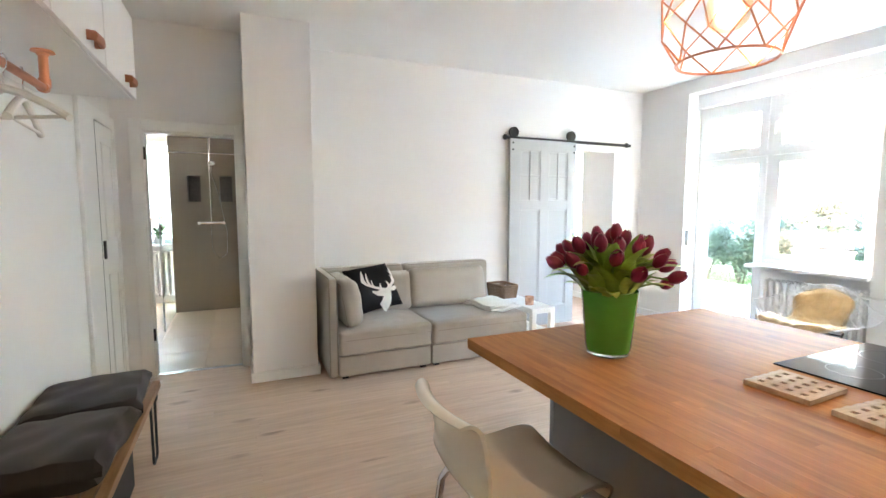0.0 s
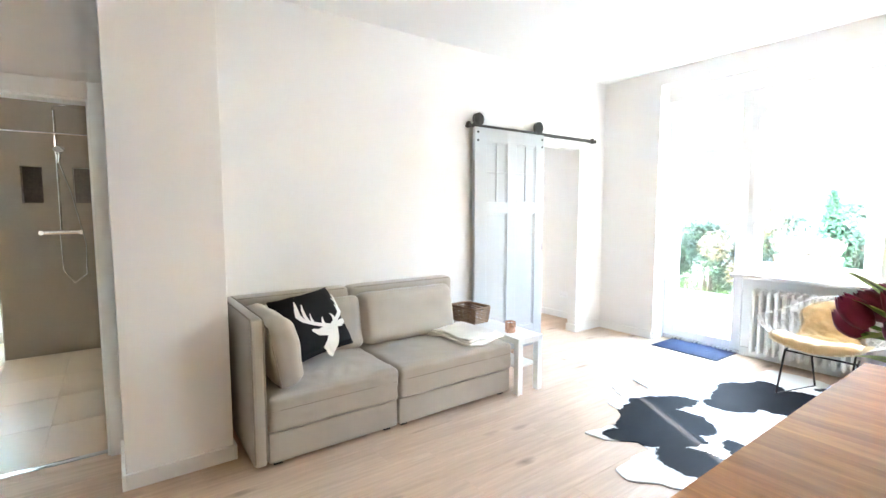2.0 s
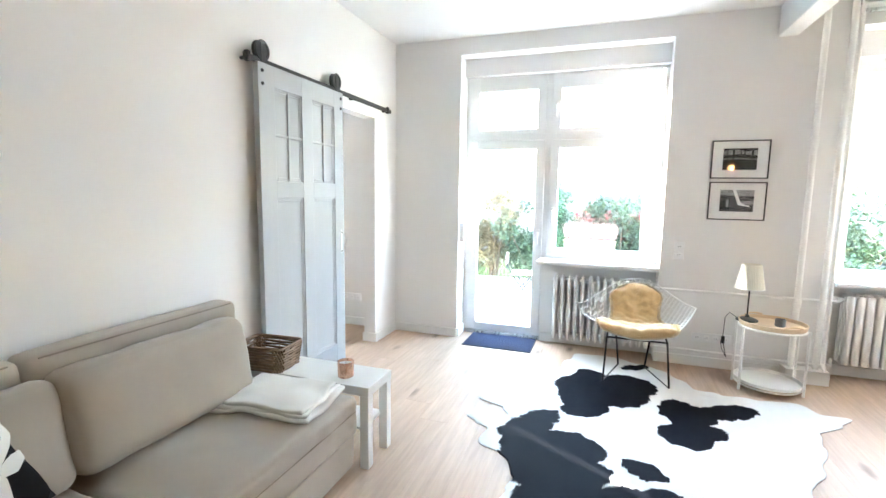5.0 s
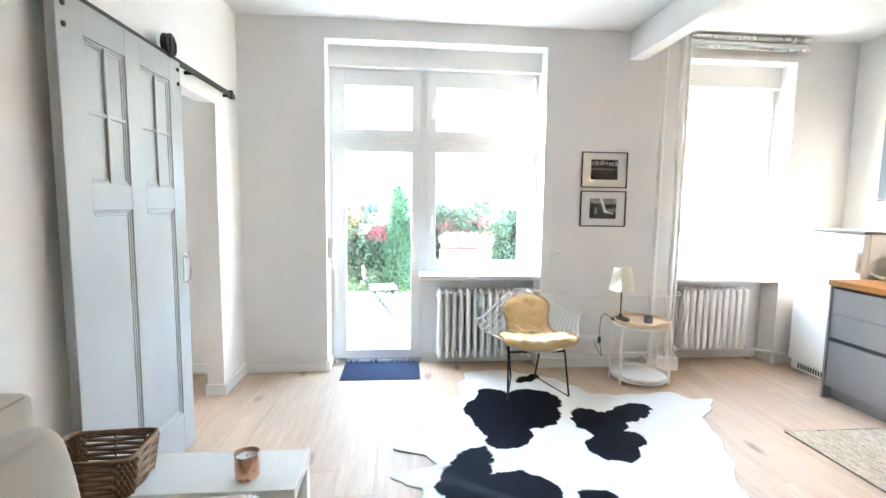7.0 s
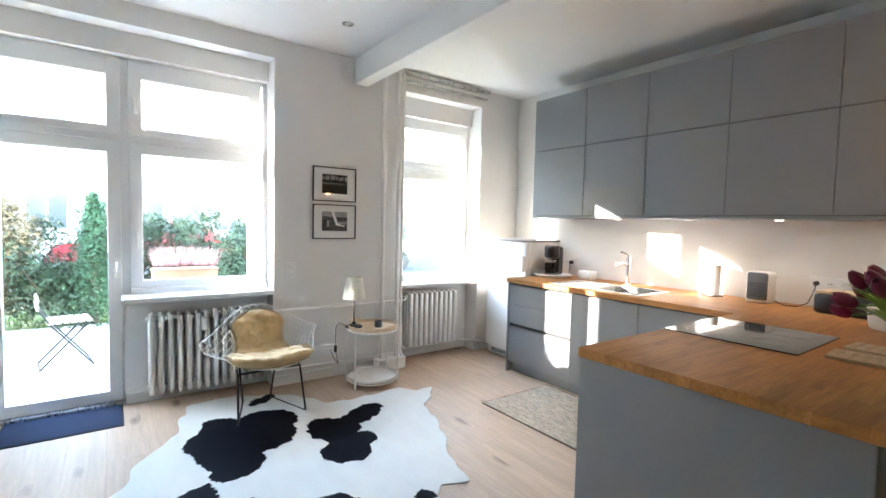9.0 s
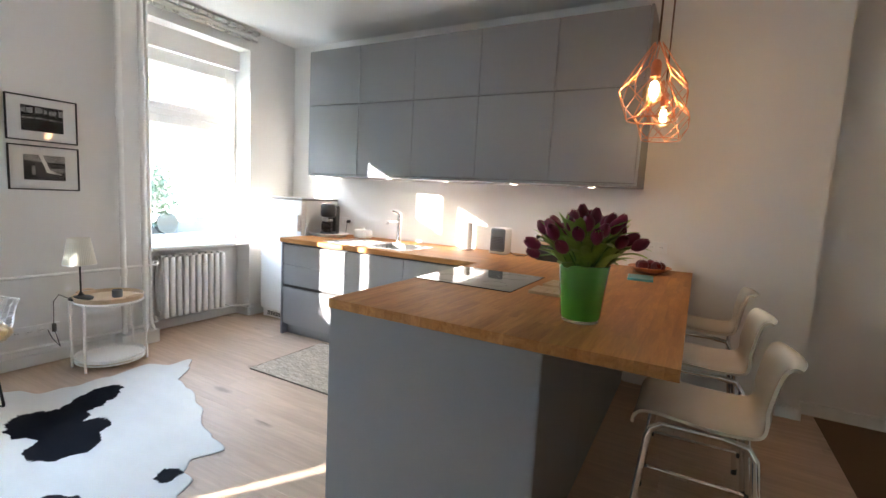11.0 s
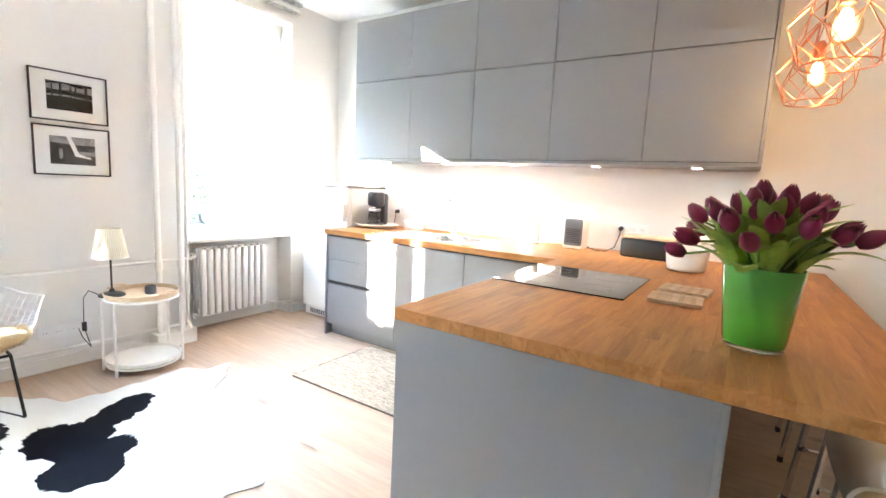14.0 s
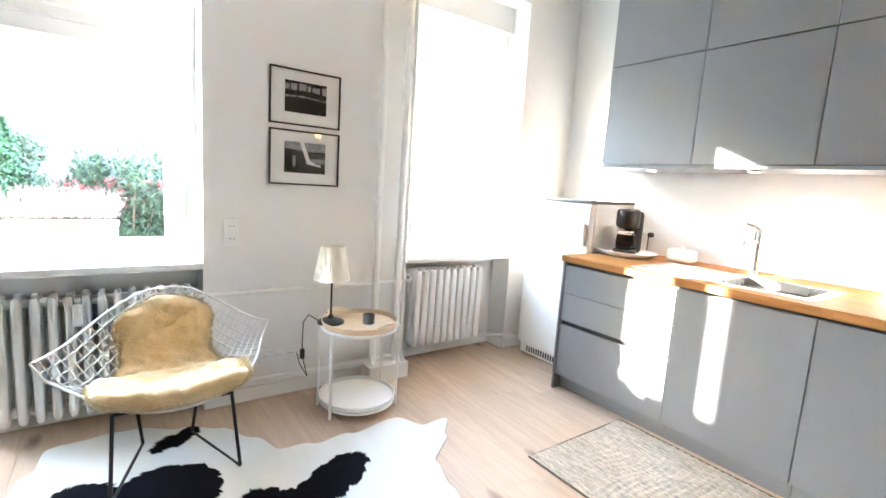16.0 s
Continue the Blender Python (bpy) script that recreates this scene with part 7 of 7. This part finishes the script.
def house(y0, y1, h, tone, label):
    m = surface("house_render", tone, 0.85, var=0.05, scale=0.5, fine=18, bump=0.2)
    hs_ = thing("apartment_house", (26, (y0 + y1) / 2, 0), label, "house", "houses across the street")
    part("wall", box(23.0, 33.0, y0, y1, 0.0, h), m, hs_)
    bm = bmesh.new()
    v = [bm.verts.new(p) for p in ((22.6, y0, h), (22.6, y1, h), (33.4, y1, h), (33.4, y0, h), (28, y0, h + 1.8), (28, y1, h + 1.8))]
    for f in ((0, 1, 5, 4), (2, 3, 4, 5), (0, 4, 3), (1, 2, 5), (3, 2, 1, 0)):
        bm.faces.new([v[i] for i in f])
    part("roof", bm, ROOF, hs_)
    n = int((y1 - y0) / 3.0)
    for s in range(int(h / 3.0)):
        for k in range(n):
            yc, z = y0 + (k + 0.5) * (y1 - y0) / n, 0.9 + s * 3.0
            w = part("window", box(22.94, 23.02, yc - 0.65, yc + 0.65, z - 0.05, z + 1.5), PVC, hs_)
            part("pane", box(22.925, 22.945, yc - 0.56, yc - 0.03, z + 0.05, z + 1.4), HGLASS, w)
            part("pane", box(22.925, 22.945, yc + 0.03, yc + 0.56, z + 0.05, z + 1.4), HGLASS, w)
            part("sill", box(22.85, 23.0, yc - 0.75, yc + 0.75, z - 0.12, z - 0.05), m, w)
        if s:
            for k in range(1, n, 3):
                yc, z = y0 + (k + 0.5) * (y1 - y0) / n, s * 3.0
                b = part("balcony", box(21.8, 23.0, yc - 1.5, yc + 1.5, z - 0.15, z, 0.02), m, hs_)
                part("parapet", box(21.8, 21.9, yc - 1.5, yc + 1.5, z, z + 0.95, 0.01), m, b)
    return hs_


house(-34, -8, 9.2, (0.5, 0.47, 0.42), "pale rendered apartment house with balconies")
# lengthened unseen past y=16 to hold back the bright sky near the sun
house(-8, 43, 9.2, (0.56, 0.55, 0.53), "light grey apartment house across the street")
# unseen wall added so that no direct sun enters the bathroom window
tagged(part("wall_bath_sun_block", box(-7.0, 4.0, 12.2, 12.5, -0.1, 3.75), FACADE), "unseen pale wall behind the bathroom, added to block its sun", "wall", kind="structure")


def car(x, y, paint, label):
    c = thing("car", (x, y, -0.085), label, "car", "parked cars", turn=90)
    b = bmesh.new()
    prof = [(-2.1, 0.35), (-2.15, 0.6), (-2.0, 0.85), (-1.5, 0.93), (-0.9, 1.38), (0.5, 1.42), (1.2, 0.98), (1.95, 0.86), (2.12, 0.6), (2.08, 0.32)]
    rows = []
    for s, k in ((-0.82, 1), (-0.86, 0), (0.86, 0), (0.82, 1)):
        rows.append([b.verts.new((px, s * (0.86 if pz > 1.1 else 1.0), pz)) for px, pz in prof])
    for r0, r1 in zip(rows, rows[1:]):
        for k in range(len(prof) - 1):
            b.faces.new((r0[k], r0[k + 1], r1[k + 1], r1[k]))
        b.faces.new((r0[-1], r0[0], r1[0], r1[-1]))
    b.faces.new(rows[0][::-1])
    b.faces.new(rows[-1])
    part("body", b, paint, c, local=True)
    for s in (-1, 1):
        for px in (-1.3, 1.3):
            b = lathe([(0, 0.1), (0.2, 0.1), (0.21, 0.08), (0.3, 0.09), (0.31, 0.0), (0.3, -0.09), (0, -0.09)], (0, 0, 0), 20)
            b.transform(pose(px, s * 0.78, 0.31, 90))
            part("wheel", b, KERN, c, local=True)
        part("side_window", box(-0.75, 0.6, s * 0.745 - 0.02, s * 0.745 + 0.03, 1.0, 1.33, 0.01), HGLASS, c, local=True)
    return c


car(14.8, 2.7, surface("red_car_paint", (0.2, 0.015, 0.02), 0.25, coat=0.6), "red parked car on the street")
car(14.8, -2.6, surface("white_car_paint", (0.7, 0.7, 0.7), 0.25, coat=0.6), "white parked car on the street")

# ---- floor boards ----
rnd = random.Random(4)


def plank(x0, x1, y0, y1):
    return part("plank", box(x0 + 0.0003, x1 - 0.0003, y0 + 0.0003, y1 - 0.0003, -0.006, 0.0, 0.0005, seg=1), OAK, fl)


row, y = 0, -0.57
while y < 5.2:
    x = -0.76 - rnd.random() * 1.2
    while x < 5.4:
        n = x + rnd.choice((1.5, 1.9, 2.2))
        if n > -0.76 and not (y > 4.9 and n < 0.3):
            plank(max(x, -0.76), min(n, 5.4), y, y + 0.195)
        x = n
    y += 0.195
while y < 8.6:
    x = 1.74
    while x < 5.2:
        n = min(5.2, x + rnd.choice((1.2, 1.7, 1.9)))
        plank(x, n, y, min(y + 0.195, 8.6))
        x = n
    y += 0.195

# ---- staves of the worktops ----
rv = random.Random(17)
NB = 32
for i in range(NB):
    x0, x1 = ISL_X0 + (ISL_X1 - ISL_X0) * i / NB, ISL_X0 + (ISL_X1 - ISL_X0) * (i + 1) / NB
    y = KY + 0.002 - rv.uniform(0, 0.4)
    while y < ISL_Y - 0.01:
        n = y + rv.choice((0.38, 0.46, 0.55))
        if ISL_Y - n < 0.08:
            n = ISL_Y
        part("stave", box(x0, x1, max(y, KY + 0.002), min(n, ISL_Y), TOP0, TOP1, 0.0003, seg=1), BEECH, bar_slab)
        y = n
NB = 20
for i in range(NB):
    y0, y1 = KY + 0.002 + (RUN_Y - KY - 0.002) * i / NB, KY + 0.002 + (RUN_Y - KY - 0.002) * (i + 1) / NB
    x = ISL_X1 + 0.0005 - rv.uniform(0, 0.35)
    while x < 4.46:
        n = x + rv.choice((0.38, 0.46, 0.55))
        if 4.468 - n < 0.08:
            n = 4.468
        spans = [(max(x, ISL_X1 + 0.0005), min(n, 4.468))]
        if y1 > BH[2] and y0 < BH[3]:
            spans = [(a, c) for a, c in ((spans[0][0], min(spans[0][1], BH[0])), (max(spans[0][0], BH[1]), spans[0][1])) if c - a > 0.004]
        for a, c in spans:
            part("stave", box(a, c, y0, y1, TOP0, TOP1, 0.0003, seg=1), BEECH_X, run_top)
        x = n
